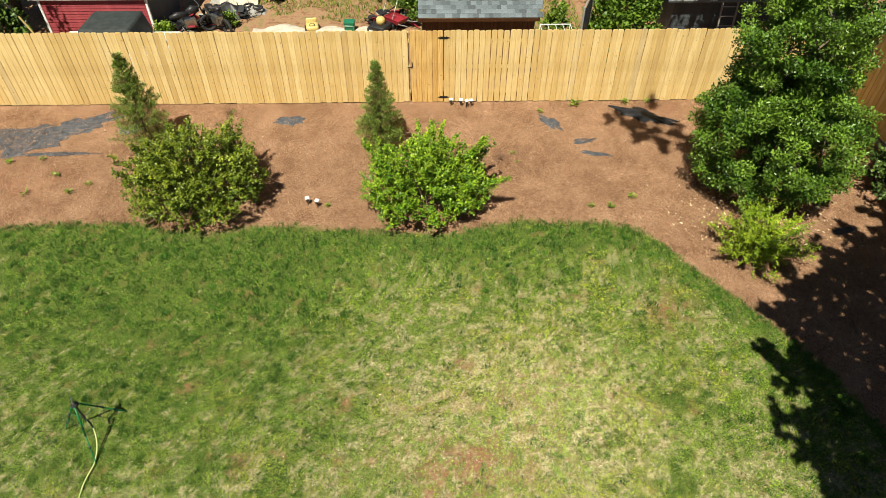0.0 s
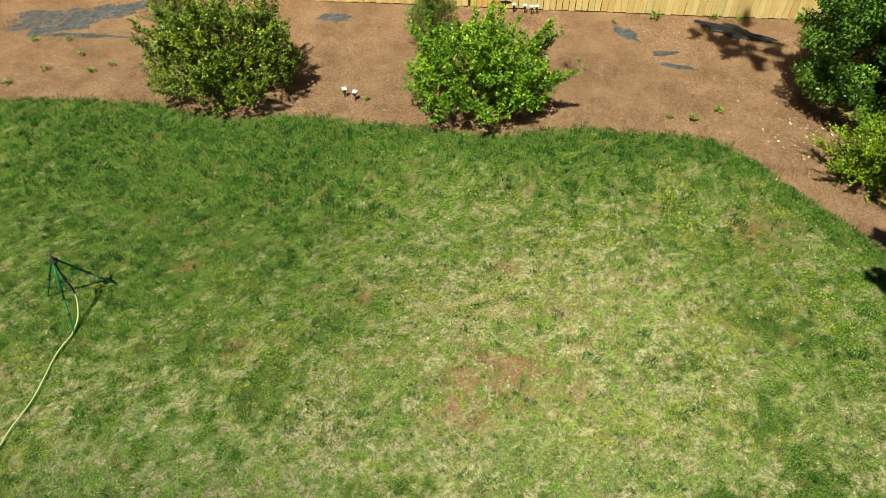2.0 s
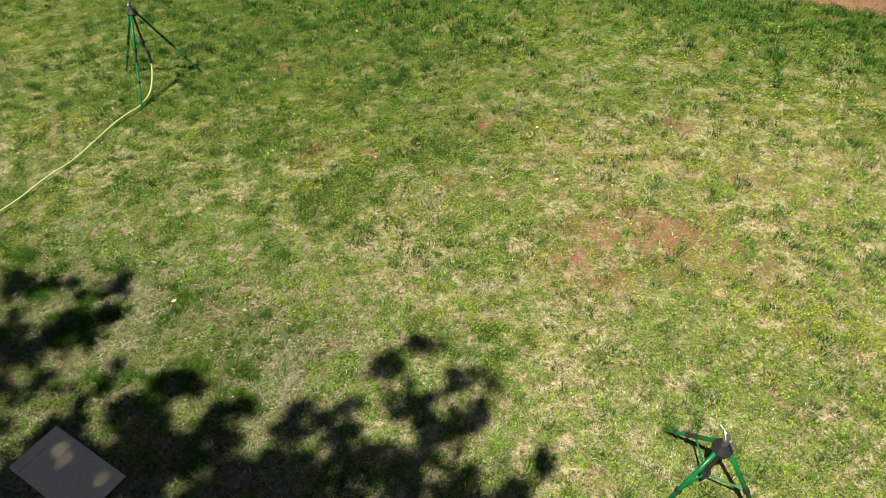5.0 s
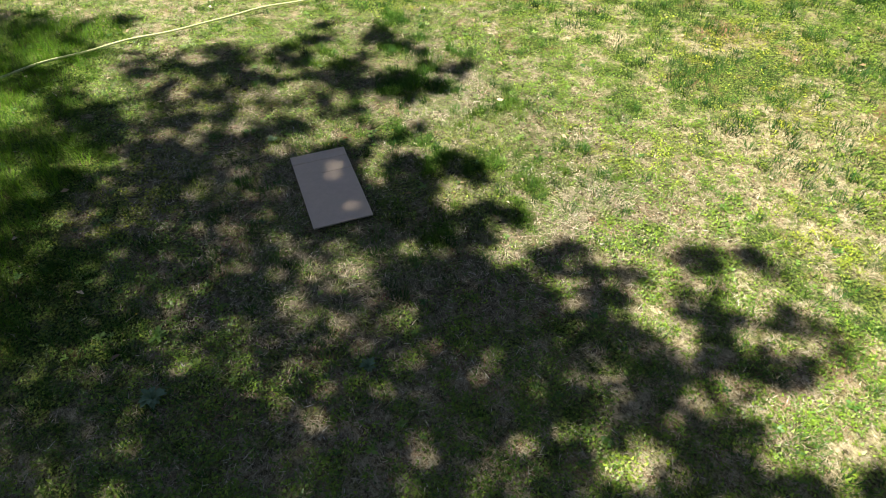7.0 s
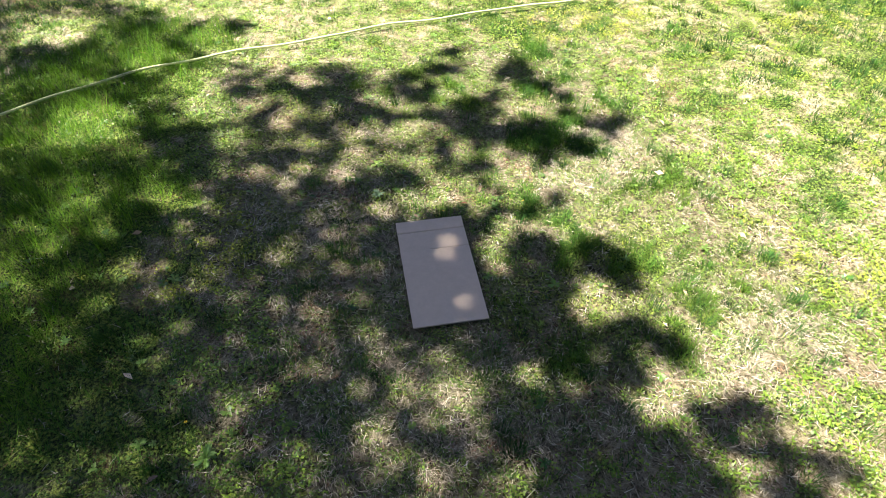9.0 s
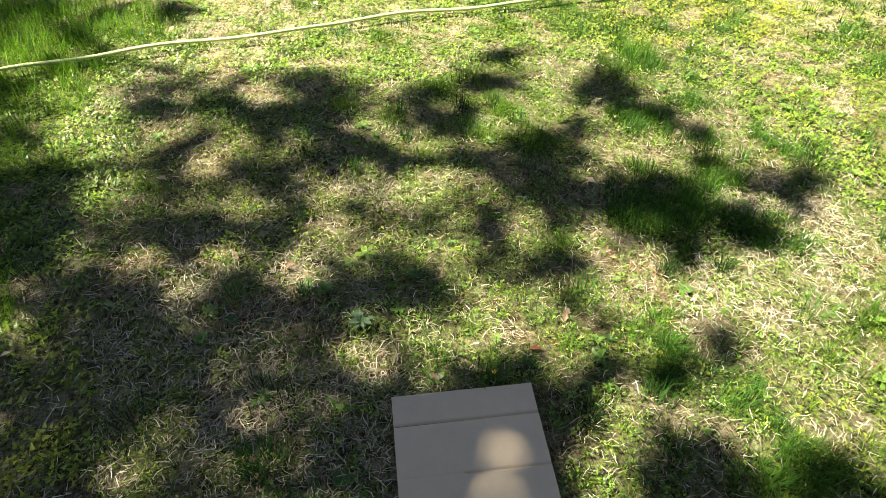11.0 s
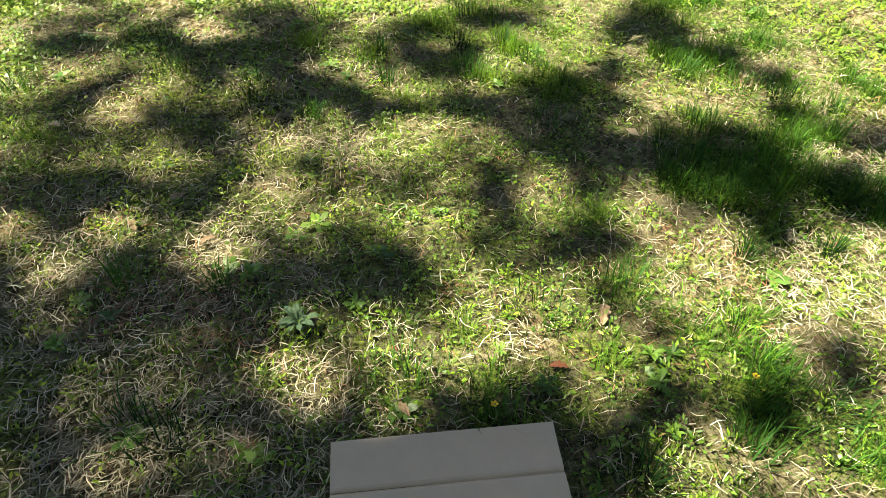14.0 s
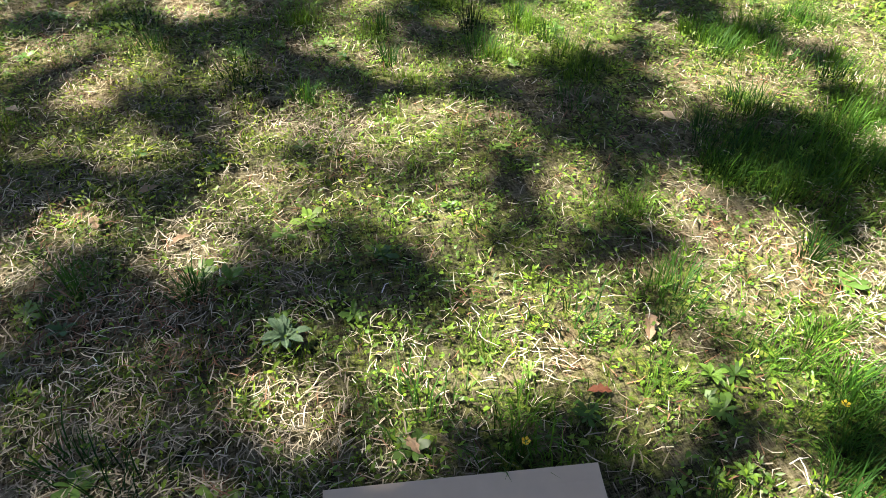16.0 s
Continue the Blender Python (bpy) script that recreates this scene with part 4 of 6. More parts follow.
def crowned_tree(name, at, sprays, low, high, filled, size, label, seed, oval, gaps=(), top=8.5, wisps=()):
    """A trunk, a limb to each spray, leaves in ragged sprays, and the crown's inner leaves."""
    global rng
    keep, rng = rng, np.random.default_rng(seed)
    at = np.array(at, float)
    ob = thing(name, tuple(at), label, "tree")
    bm = bmesh.new()
    tube(bm, [(0, 0, -0.1), (0.1, 0.05, top * 0.3), (0.05, 0.12, top * 0.6), (0.15, 0.2, top)], [0.24, 0.18, 0.10, 0.02], 12)
    part("trunk", bm, M_BARK, ob, smooth=True)
    pts = []
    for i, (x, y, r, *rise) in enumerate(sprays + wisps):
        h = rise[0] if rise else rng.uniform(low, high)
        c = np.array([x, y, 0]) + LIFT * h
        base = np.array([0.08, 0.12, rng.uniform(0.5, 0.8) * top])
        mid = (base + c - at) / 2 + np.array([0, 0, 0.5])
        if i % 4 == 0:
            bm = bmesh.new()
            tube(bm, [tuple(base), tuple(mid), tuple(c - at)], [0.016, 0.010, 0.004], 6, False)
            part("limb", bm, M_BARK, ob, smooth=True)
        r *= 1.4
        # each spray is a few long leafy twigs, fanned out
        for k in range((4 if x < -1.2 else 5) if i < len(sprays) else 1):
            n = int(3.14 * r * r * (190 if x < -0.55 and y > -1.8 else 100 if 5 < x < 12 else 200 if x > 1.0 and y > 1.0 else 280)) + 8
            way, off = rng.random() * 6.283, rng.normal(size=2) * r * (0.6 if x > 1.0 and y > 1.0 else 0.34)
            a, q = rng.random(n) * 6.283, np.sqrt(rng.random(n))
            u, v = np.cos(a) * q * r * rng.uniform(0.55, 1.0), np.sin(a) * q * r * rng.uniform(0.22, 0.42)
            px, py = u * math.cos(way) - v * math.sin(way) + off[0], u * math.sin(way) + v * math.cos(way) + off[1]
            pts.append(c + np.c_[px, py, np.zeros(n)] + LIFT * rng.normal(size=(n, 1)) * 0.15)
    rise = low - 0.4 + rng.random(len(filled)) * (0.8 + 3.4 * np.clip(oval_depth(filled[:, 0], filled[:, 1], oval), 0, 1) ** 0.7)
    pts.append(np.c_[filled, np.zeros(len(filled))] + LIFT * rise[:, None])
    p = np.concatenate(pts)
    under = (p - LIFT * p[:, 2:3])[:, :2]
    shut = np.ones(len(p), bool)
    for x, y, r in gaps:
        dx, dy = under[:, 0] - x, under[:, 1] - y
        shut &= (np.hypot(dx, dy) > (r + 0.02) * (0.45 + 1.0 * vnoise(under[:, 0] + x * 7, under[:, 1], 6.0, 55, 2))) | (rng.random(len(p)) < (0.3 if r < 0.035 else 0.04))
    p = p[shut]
    w = rng.normal(size=p.shape) + np.array([0, 0, -0.2])
    s = size * (0.7 + 0.6 * rng.random(len(p)))
    v, f, c = leaves(p - at - w / np.linalg.norm(w, axis=1)[:, None] * s[:, None] / 2, w, s, 0.7, shades(len(p), (0.03, 0.07, 0.01), (0.07, 0.13, 0.016)))
    crown = new("crown", big_mesh("crown", v, f, M_CANOPY, c))
    crown.parent = ob
    rng = keep


def inner_leaves(n, x0, x1, y0, y1, line, seed, thin, oval, across=False):
    """Places under the crown's inner mass, uneven, short of the line."""
    g = np.random.default_rng(seed)
    q = np.c_[g.uniform(x0, x1, n), g.uniform(y0, y1, n)]
    line = np.array(line)
    wob = 0.35 * (vnoise(q[:, 0], q[:, 1], 2.2, seed, 3) - 0.5)
    ok = (q[:, 0] > np.interp(q[:, 1], line[:, 1], line[:, 0]) + 2 * wob) if across else (q[:, 1] < np.interp(q[:, 0], line[:, 0], line[:, 1]) + wob)
    ok &= 0.45 * vnoise(q[:, 0], q[:, 1], 3.0, seed + 1, 2) + 0.55 * vnoise(q[:, 0], q[:, 1], 8.0, seed + 2, 2) > 0.05 + thin(q[:, 0], q[:, 1])
    ok &= oval_depth(q[:, 0], q[:, 1], oval) > 2.2 * wob
    if not across:
        ok &= q[:, 0] < 2.5 + 2.0 * wob - 0.12 * np.clip(-q[:, 1] - 1.0, 0, 9) ** 2
    # the crown is thinned in the west and over half-lit ground
    if not across:
        opened = np.clip((-0.55 - q[:, 0]) / 0.25, 0, 1) * np.clip((q[:, 1] + 2.3) / 0.3, 0, 1)
        dim = np.clip((q[:, 0] + 1.5) / 0.2, 0, 1) * np.clip((0.05 - q[:, 1]) / 0.15, 0, 1) * np.clip((q[:, 1] + 0.75) / 0.15, 0, 1)
        loose = np.clip(1.4 - ((q[:, 0] - 0.45) / 0.6) ** 2 - ((q[:, 1] + 0.3) / 0.6) ** 2, 0, 1)
        ok &= g.random(n) < (1 - opened * (0.60 - 0.24 * dim)) * (1 - 0.42 * loose)
    return q[ok]


SHADE_OVAL, SIDE_OVAL = (-1.9, -1.5, 5.0, 3.9), (12.6, 2.4, 5.9, 6.9)
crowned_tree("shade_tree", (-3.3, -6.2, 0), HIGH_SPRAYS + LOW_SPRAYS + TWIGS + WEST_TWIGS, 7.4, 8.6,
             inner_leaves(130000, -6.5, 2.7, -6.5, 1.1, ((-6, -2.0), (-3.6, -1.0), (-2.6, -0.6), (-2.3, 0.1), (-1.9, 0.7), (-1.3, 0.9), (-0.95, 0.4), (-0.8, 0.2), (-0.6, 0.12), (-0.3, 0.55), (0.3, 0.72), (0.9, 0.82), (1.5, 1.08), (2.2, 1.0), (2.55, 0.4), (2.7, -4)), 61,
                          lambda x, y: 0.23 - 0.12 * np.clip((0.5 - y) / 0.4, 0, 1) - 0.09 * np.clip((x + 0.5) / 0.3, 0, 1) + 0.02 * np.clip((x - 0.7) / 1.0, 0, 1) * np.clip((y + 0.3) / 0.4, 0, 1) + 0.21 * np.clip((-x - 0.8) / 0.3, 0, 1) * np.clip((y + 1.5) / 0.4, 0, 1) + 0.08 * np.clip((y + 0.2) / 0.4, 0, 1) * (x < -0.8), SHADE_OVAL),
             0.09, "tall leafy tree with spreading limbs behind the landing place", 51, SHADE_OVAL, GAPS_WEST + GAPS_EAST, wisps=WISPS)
crowned_tree("side_tree", (13.2, -1.5, 0), ((8.45, 6.3, 0.2), (8.2, 5.4, 0.22), (7.95, 4.3, 0.18), (7.8, 3.6, 0.18), (9.0, 7.1, 0.25), (9.8, 7.6, 0.25), (10.6, 8.15, 0.25), (11.5, 8.5, 0.3), (6.95, 12.45, 0.16, 12.6), (7.2, 12.15, 0.16, 12.9), (7.5, 11.9, 0.18, 12.4), (7.35, 11.55, 0.16, 12.2), (7.8, 12.3, 0.14, 12.5), (7.75, 11.4, 0.18, 12.3), (8.1, 11.8, 0.2, 12.6), (10.6, 13.7, 0.2, 12.8), (8.0, 12.9, 0.1, 12.5), (13.0, 10.2, 0.5, 11.8), (13.0, 11.2, 0.45, 12.2), (13.1, 12.2, 0.45, 12.6), (13.1, 13.2, 0.45, 12.0), (12.5, 9.4, 0.35, 11.6)), 5.6, 7.0,
             inner_leaves(70000, 7.0, 15, -3, 8.6, ((7.8, -4), (7.7, 3.0), (7.85, 3.7), (8.0, 4.3), (8.3, 4.9), (8.25, 5.5), (8.5, 6.0), (8.6, 6.5), (9.4, 7.2), (10.2, 7.7), (11.2, 8.2), (12.5, 8.6)), 63,
                          lambda x, y: 0.16 - 0.1 * np.clip((x - 8.4) / 0.6, 0, 1), SIDE_OVAL, True),
             0.165, "tall leafy tree past the side of the lawn", 52, SIDE_OVAL)


# ---- the landing card ----
def card():
    """A flattened carton: two layers, two creases across."""
    long, wide = 0.655, 0.332
    ob = thing("flattened_carton", (-0.271, 0.218, 0), "flattened plain brown cardboard carton lying on the grass", "cardboard", turn=math.atan2(0.191, -0.981))
    g = np.random.default_rng(3)
    for name, z, shrink in (("top_sheet", 0.010, 0.0), ("bottom_sheet", 0.0035, 0.004)):
        bm = bmesh.new()
        ny = 24
        rows = []
        xs = np.unique(np.round(np.r_[np.linspace(-0.5, 0.5, 34) * (long - shrink), 0.252 + np.linspace(-0.012, 0.012, 9), 0.125 + np.linspace(-0.012, 0.012, 9)], 5))
        for x in (float(q) for q in xs):
            row = []
            for j in range(ny + 1):
                y = (j / ny - 0.5) * (wide - shrink)
                d = 0.004 * (vnoise(x, y, 3.1, 71, 2) - 0.5)
                if name == "top_sheet":
                    d -= 0.0055 * math.exp(-((x - 0.252) / 0.003) ** 2) + 0.0045 * math.exp(-((x - 0.125) / 0.003) ** 2) * (1 if y < 0.02 else 0.12)
                    d += 0.004 * math.exp(-((0.33 - x) / 0.02) ** 2)
                row.append(bm.verts.new((x, y, z + d)))
            rows.append(row)
        for a, b in zip(rows, rows[1:]):
            for j in range(ny):
                bm.faces.new((a[j], b[j], b[j + 1], a[j + 1]))
        ext = bmesh.ops.extrude_face_region(bm, geom=bm.faces[:])
        for v in (e for e in ext["geom"] if isinstance(e, bmesh.types.BMVert)):
            v.co.z -= 0.0042
        bmesh.ops.recalc_face_normals(bm, faces=bm.faces)
        part(name, bm, M_CARD, ob, smooth=False)
    bm = bmesh.new()
    box(bm, (-long / 2 + 0.001, -wide / 2 + 0.003, 0.0036), (long / 2 - 0.003, wide / 2 - 0.003, 0.0052))
    part("fluted_core", bm, M_CARDEDGE, ob)


card()


# ---- sprinklers and hose ----
def sprinkler(x, y, turn, high, label):
    """A tripod with telescoping legs, spreader arms, riser and an impact head."""
    ob = thing("tripod_sprinkler", (x, y, float(gz(x, y))), label, "sprinkler", "tripod sprinklers on the lawn", turn=turn)
    top = high - 0.07
    for i in range(3):
        a = 2 * math.pi * i / 3
        c, s = math.cos(a), math.sin(a)
        foot, hip = Vector((0.5 * c, 0.5 * s, 0.0)), Vector((0.03 * c, 0.03 * s, top))
        at = lambda k: foot.lerp(hip, k)  # noqa: E731
        bm = bmesh.new()
        tube(bm, [at(0.5), at(1.0)], 0.0125, 10)
        leg = part("leg", bm, M_GREEN, ob, "green painted steel leg", True)
        bm = bmesh.new()
        tube(bm, [at(-0.02), at(0.02), at(0.52)], [0.003, 0.0095, 0.0095], 10)
        part("lower_leg", bm, M_GREEN, leg, smooth=True)
        for k in (0.5, 0.28, 0.62):
            bm = bmesh.new()
            tube(bm, [at(k - 0.012), at(k + 0.012)], 0.018, 10)
            part("clamp", bm, M_BLACK, leg, "black clamp collar")
        bm = bmesh.new()
        tube(bm, [at(0.62), Vector((0.02 * c, 0.02 * s, top * 0.60))], 0.006, 8)
        part("spreader", bm, M_GREEN, ob)
    bm = bmesh.new()
    tube(bm, [(0, 0, top * 0.52), (0, 0, high - 0.02)], 0.012, 10)
    part("riser", bm, M_BLACK, ob)
    bm = bmesh.new()
    tube(bm, [(0, 0, top * 0.58), (0, 0, top * 0.63)], 0.024, 10)
    part("hub", bm, M_BLACK, ob)
    bm = bmesh.new()
    tube(bm, [(0, 0, top - 0.03), (0, 0, top - 0.005), (0, 0, top + 0.03)], [0.05, 0.055, 0.03], 14)
    part("collar", bm, M_BLACK, ob)
    bm = bmesh.new()
    tube(bm, [(0, 0, high - 0.04), (0, 0, high)], [0.016, 0.02], 10)
    tube(bm, [(0, 0, high - 0.01), (0.05, 0.01, high + 0.03)], [0.012, 0.008], 8)
    tube(bm, [(-0.06, -0.01, high + 0.02), (0.02, 0, high + 0.02), (0.07, 0.02, high + 0.025)], [0.012, 0.006, 0.01], 8)
    box(bm, (-0.02, -0.006, high), (0.02, 0.006, high + 0.035), bevel=0.003)
    part("head", bm, M_METAL, ob, "worn metal impact head")


sprinkler(-2.66, 4.19, math.radians(-70.5), 0.89, "green tripod sprinkler with a hose, standing on the lawn")
sprinkler(3.29, 1.29, math.radians(109.6), 0.80, "green tripod sprinkler standing on the worn lawn")


def hose():
    pts = [(-2.66, 4.19, 0.42), (-2.6, 4.16, 0.36), (-2.56, 4.08, 0.2), (-2.53, 3.92, 0.05), (-2.51, 3.7, 0.02), (-2.53, 3.4, 0.018), (-2.51, 3.0, 0.018),
           (-2.49, 2.6, 0.02), (-2.53, 2.2, 0.02), (-2.58, 1.6, 0.018), (-2.62, 1.0, 0.02), (-2.64, 0.4, 0.022), (-2.62, 0.0, 0.02), (-2.64, -0.45, 0.022),
           (-2.63, -0.85, 0.02), (-2.56, -1.2, 0.02), (-2.48, -1.55, 0.02), (-2.34, -1.9, 0.02), (-2.05, -2.6, 0.02), (-1.6, -3.4, 0.02)]
    dense = []
    for a in range(len(pts) - 1):
        p = [Vector(pts[max(0, min(len(pts) - 1, a + k))]) for k in (-1, 0, 1, 2)]
        for s in range(6):
            u = s / 6
            q = 0.5 * ((2 * p[1]) + (p[2] - p[0]) * u + (2 * p[0] - 5 * p[1] + 4 * p[2] - p[3]) * u * u + (3 * p[1] - p[0] - 3 * p[2] + p[3]) * u ** 3)
            if a > 3:
                q += Vector((0.012 * math.sin(q.y * 7.0), 0, 0.004 * math.sin(q.y * 11)))
            dense.append(q)
    ob = thing("garden_hose", (0, 0, 0), "yellow-green garden hose running over the grass", "hose")
    bm = bmesh.new()
    tube(bm, dense, 0.008, 10)
    part("tube", bm, M_HOSE, ob, smooth=True)
    bm = bmesh.new()
    tube(bm, dense[:10], 0.0125, 10)
    part("leader", bm, M_BLACK, ob, "black leader by the sprinkler", True)


hose()


# ---- the bed: fabric, lamps, weeds, fallen leaves ----
def fabric(x, y, rx, ry, turn, seed, label, material=M_FABRIC, lift=0.014, heap=0.0):
    """A sheet with a torn, wandering outline and low wrinkles, lying on the ground."""
    bm = bmesh.new()
    rings, sides = 9, 56
    rows = []
    ca, sa = math.cos(turn), math.sin(turn)
    for i in range(rings + 1):
        q = i / rings
        row = []
        for k in range(sides):
            a = 2 * math.pi * k / sides
            edge = 0.2 + 1.3 * float(vnoise(math.cos(a) * 1.5 + seed * 3, math.sin(a) * 1.5, 1.9, seed, 5))
            u, v = math.cos(a) * q * rx * edge, math.sin(a) * q * ry * edge
            px, py = x + u * ca - v * sa, y + u * sa + v * ca
            z = float(gz(px, py)) + lift + 0.02 * (float(vnoise(px, py, 4.0, seed + 5, 3)) - 0.4) + heap * (1 - q * q) * float(vnoise(px, py, 3.0, seed + 6, 3))
            if q == 1:
                z -= 0.012
            row.append(bm.verts.new((px - x, py - y, z)))
        rows.append(row)
    for a, b in zip(rows, rows[1:]):
        for k in range(sides):
            bm.faces.new((a[k], b[k], b[(k + 1) % sides], a[(k + 1) % sides]))
    bmesh.ops.remove_doubles(bm, verts=bm.verts, dist=0.0005)
    bmesh.ops.recalc_face_normals(bm, faces=bm.faces)
    ob = part("landscape_fabric", bm, material, smooth=True)
    ob.location = (x, y, 0)
    return tagged(ob, label, "fabric", "fabric patches in the bed")


GREY_CLOTH = "torn patch of dark grey landscape fabric in pine straw"
fabric(-6.8, 11.6, 1.3, 0.7, 0.2, 1, GREY_CLOTH)
fabric(-5.8, 12.15, 0.95, 0.4, 0.55, 2, GREY_CLOTH)
fabric(-6.0, 11.06, 1.15, 0.08, 0.02, 3, "long torn edge of dark landscape fabric")
fabric(-4.6, 12.05, 0.4, 0.25, 0.3, 4, GREY_CLOTH)
fabric(-0.94, 12.25, 0.42, 0.19, 0.05, 5, GREY_CLOTH)
fabric(5.27, 12.08, 0.36, 0.2, -0.9, 6, GREY_CLOTH)
fabric(5.95, 11.35, 0.34, 0.1, 0.15, 7, GREY_CLOTH)
fabric(6.15, 10.87, 0.42, 0.09, -0.2, 8, GREY_CLOTH)
fabric(7.55, 12.3, 0.85, 0.26, -0.42, 19, "crumpled glossy black plastic sheet by the fence", M_PLASTIC_SHEET, 0.03, 0.09)
fabric(10.6, 8.35, 0.3, 0.1, 0.3, 10, GREY_CLOTH)


def solar_lamp(x, y, turn, tilt=0.7):
    """A stake, a bracket, a lamp drum and a pale panel on top."""
    ob = thing("garden_spotlight", (x, y, float(gz(x, y))), "small solar garden spotlight with pale panel and black stake", "lamp", "solar spotlights in the bed", turn=turn)
    ob.scale = (0.72, 0.72, 0.72)
    bm = bmesh.new()
    tube(bm, [(0, 0, -0.05), (0, 0, 0.0), (0, 0, 0.17)], [0.004, 0.012, 0.012], 8)
    part("stake", bm, M_BLACK, ob)
    bm = bmesh.new()
    tube(bm, [(0.0, -0.05, 0.17), (0, -0.02, 0.185), (0, 0.05, 0.21)], [0.042, 0.042, 0.025], 12)
    part("lamp_head", bm, M_BLACK, ob, "black lamp drum", True)
    bm = bmesh.new()
    m = Matrix.Translation((0, 0, 0.255)) @ Matrix.Rotation(tilt * 0.4, 4, "X")
    box(bm, (-0.06, -0.05, -0.008), (0.06, 0.05, 0.008), m, 0.004)
    part("panel", bm, M_WHITE, ob, "pale square panel")


for lx, ly, lt in ((-0.15, 9.30, 0.3), (0.06, 9.22, -0.4), (2.91, 12.80, 0.2), (3.15, 12.78, -0.2), (3.29, 12.74, 0.5), (3.40, 12.76, 0.1)):
    solar_lamp(lx, ly, lt)


def weed_plant(x, y, size, n, dark, light, label, seed, kind="weed_plant", up=0.7):
    g = np.random.default_rng(seed)
    a = g.random(n) * 6.283
    r = g.random(n) * size * 0.4
    p = np.c_[np.cos(a) * r, np.sin(a) * r, g.random(n) * size * up * 0.8 + 0.005]
    w = np.c_[np.cos(a), np.sin(a), 0.2 + g.random(n) * up]
    v, f, c = leaves(p, w, size * (0.25 + 0.3 * g.random(n)), 0.42, shades(n, dark, light))
    ob = new(kind, big_mesh(kind, v, f, M_LEAF, c))
    ob.location = (x, y, float(gz(x, y)))
    return tagged(ob, label, "weed")


LIME_WEED = "small bright green weed growing in the pine straw"
for i, (wx, wy, ws) in enumerate(((5.95, 12.75, 0.34), (7.2, 12.85, 0.22), (7.75, 12.85, 0.2), (5.05, 12.5, 0.2), (-6.9, 10.75, 0.2), (-6.2, 10.85, 0.18), (-5.7, 10.3, 0.2),
                                  (-6.1, 9.7, 0.22), (-5.2, 9.75, 0.22), (-4.9, 10.0, 0.16), (4.25, 10.9, 0.14), (4.3, 10.6, 0.12), (6.6, 9.4, 0.22), (6.1, 9.1, 0.2), (5.7, 9.15, 0.16),
                                  (0.25, 9.25, 0.16), (-6.6, 9.2, 0.2), (9.1, 12.8, 0.35))):
    weed_plant(wx, wy, ws * 0.7, 40, (0.10, 0.18, 0.015), (0.26, 0.36, 0.04), LIME_WEED, 300 + i)


def rosette(x, y, size, n, material, label, seed):
    """A low broadleaf plant: spoon-shaped leaves in a ring, each a piece."""
    r = random.Random(seed)
    ob = thing("rosette", (x, y, float(gz(x, y))), label, "weed", "broadleaf rosettes in the lawn")
    bm = bmesh.new()
    half = ((0, 0.03), (0.3, 0.07), (0.6, 0.17), (0.82, 0.15), (1.0, 0.0))
    mid = [bm.verts.new((u, 0, 0.25 * math.sin(u * 2.6))) for u, _ in half]
    for s in (-1, 1):
        side = [bm.verts.new((u, s * v, 0.25 * math.sin(u * 2.6) + v * 0.3)) for u, v in half]
        for i in range(len(half) - 1):
            q = (mid[i], mid[i + 1], side[i + 1], side[i])
            bm.faces.new(q if s < 0 else q[::-1])
    me = piece_mesh("leaf", bm, material)
    for i in range(int(n * 1.7)):
        o = new("leaf", me)
        o.parent = ob
        k = size * r.uniform(0.2, 0.5)
        o.matrix_local = (Matrix.Translation((0, 0, 0.012)) @ Matrix.Rotation(i * 2.4 + r.uniform(-0.3, 0.3), 4, "Z") @ Matrix.Rotation(-r.uniform(0.1, 0.7), 4, "Y")
                          @ Matrix.Diagonal((k, k * 0.9, k, 1)))


M_GREYLEAF = plain("grey_green_leaf", (0.11, 0.19, 0.08), (0.17, 0.26, 0.12), 60, 0.55)
M_LIMELEAF = plain("lime_leaf", (0.09, 0.20, 0.02), (0.19, 0.32, 0.04), 60, 0.5)
for rx, ry, rs, rn, rm, rl, rr in ((-0.88, 0.10, 0.09, 15, M_GREYLEAF, "grey-green broadleaf rosette in the lawn", 1), (-0.64, 0.66, 0.055, 10, M_LIMELEAF, "bright green broadleaf weed in the lawn", 2),
                                   (-1.02, 0.03, 0.07, 12, M_LIMELEAF, "green broadleaf weed in the lawn", 3), (0.62, -1.0, 0.15, 16, M_GREYLEAF, "grey-green broadleaf rosette in the lawn", 4),
                                   (0.3, -0.9, 0.12, 12, M_LIMELEAF, "green broadleaf weed in the lawn", 5), (-0.95, -0.3, 0.06, 9, M_LIMELEAF, "green broadleaf weed in the lawn", 6),
                                   (-0.72, 0.42, 0.042, 9, M_LIMELEAF, "bright green broadleaf weed in the lawn", 7), (-0.5, 0.62, 0.045, 8, M_LIMELEAF, "bright green broadleaf weed in the lawn", 8),
                                   (0.95, -0.15, 0.11, 12, M_GREYLEAF, "grey-green broadleaf rosette in the lawn", 9)):
    rosette(rx, ry, rs, rn, rm, rl, rr)


def dry_bush(x, y, size, seed):
    g = np.random.default_rng(seed)
    bm = bmesh.new()
    for i in range(34):
        a, r = g.random() * 6.283, size * (0.4 + 0.6 * g.random())
        mid = (math.cos(a) * r * 0.4, math.sin(a) * r * 0.4, size * 0.45 * g.random() + 0.05)
        tube(bm, [(0, 0, 0), mid, (math.cos(a + 0.4) * r, math.sin(a + 0.4) * r, size * 0.3 * g.random() + 0.02)], [0.006, 0.004, 0.002], 4, False)
    ob = part("dry_bush", bm, M_TWIG)
    ob.location = (x, y, float(gz(x, y)))
    tagged(ob, "withered brown twiggy plant on the pine straw", "plant")


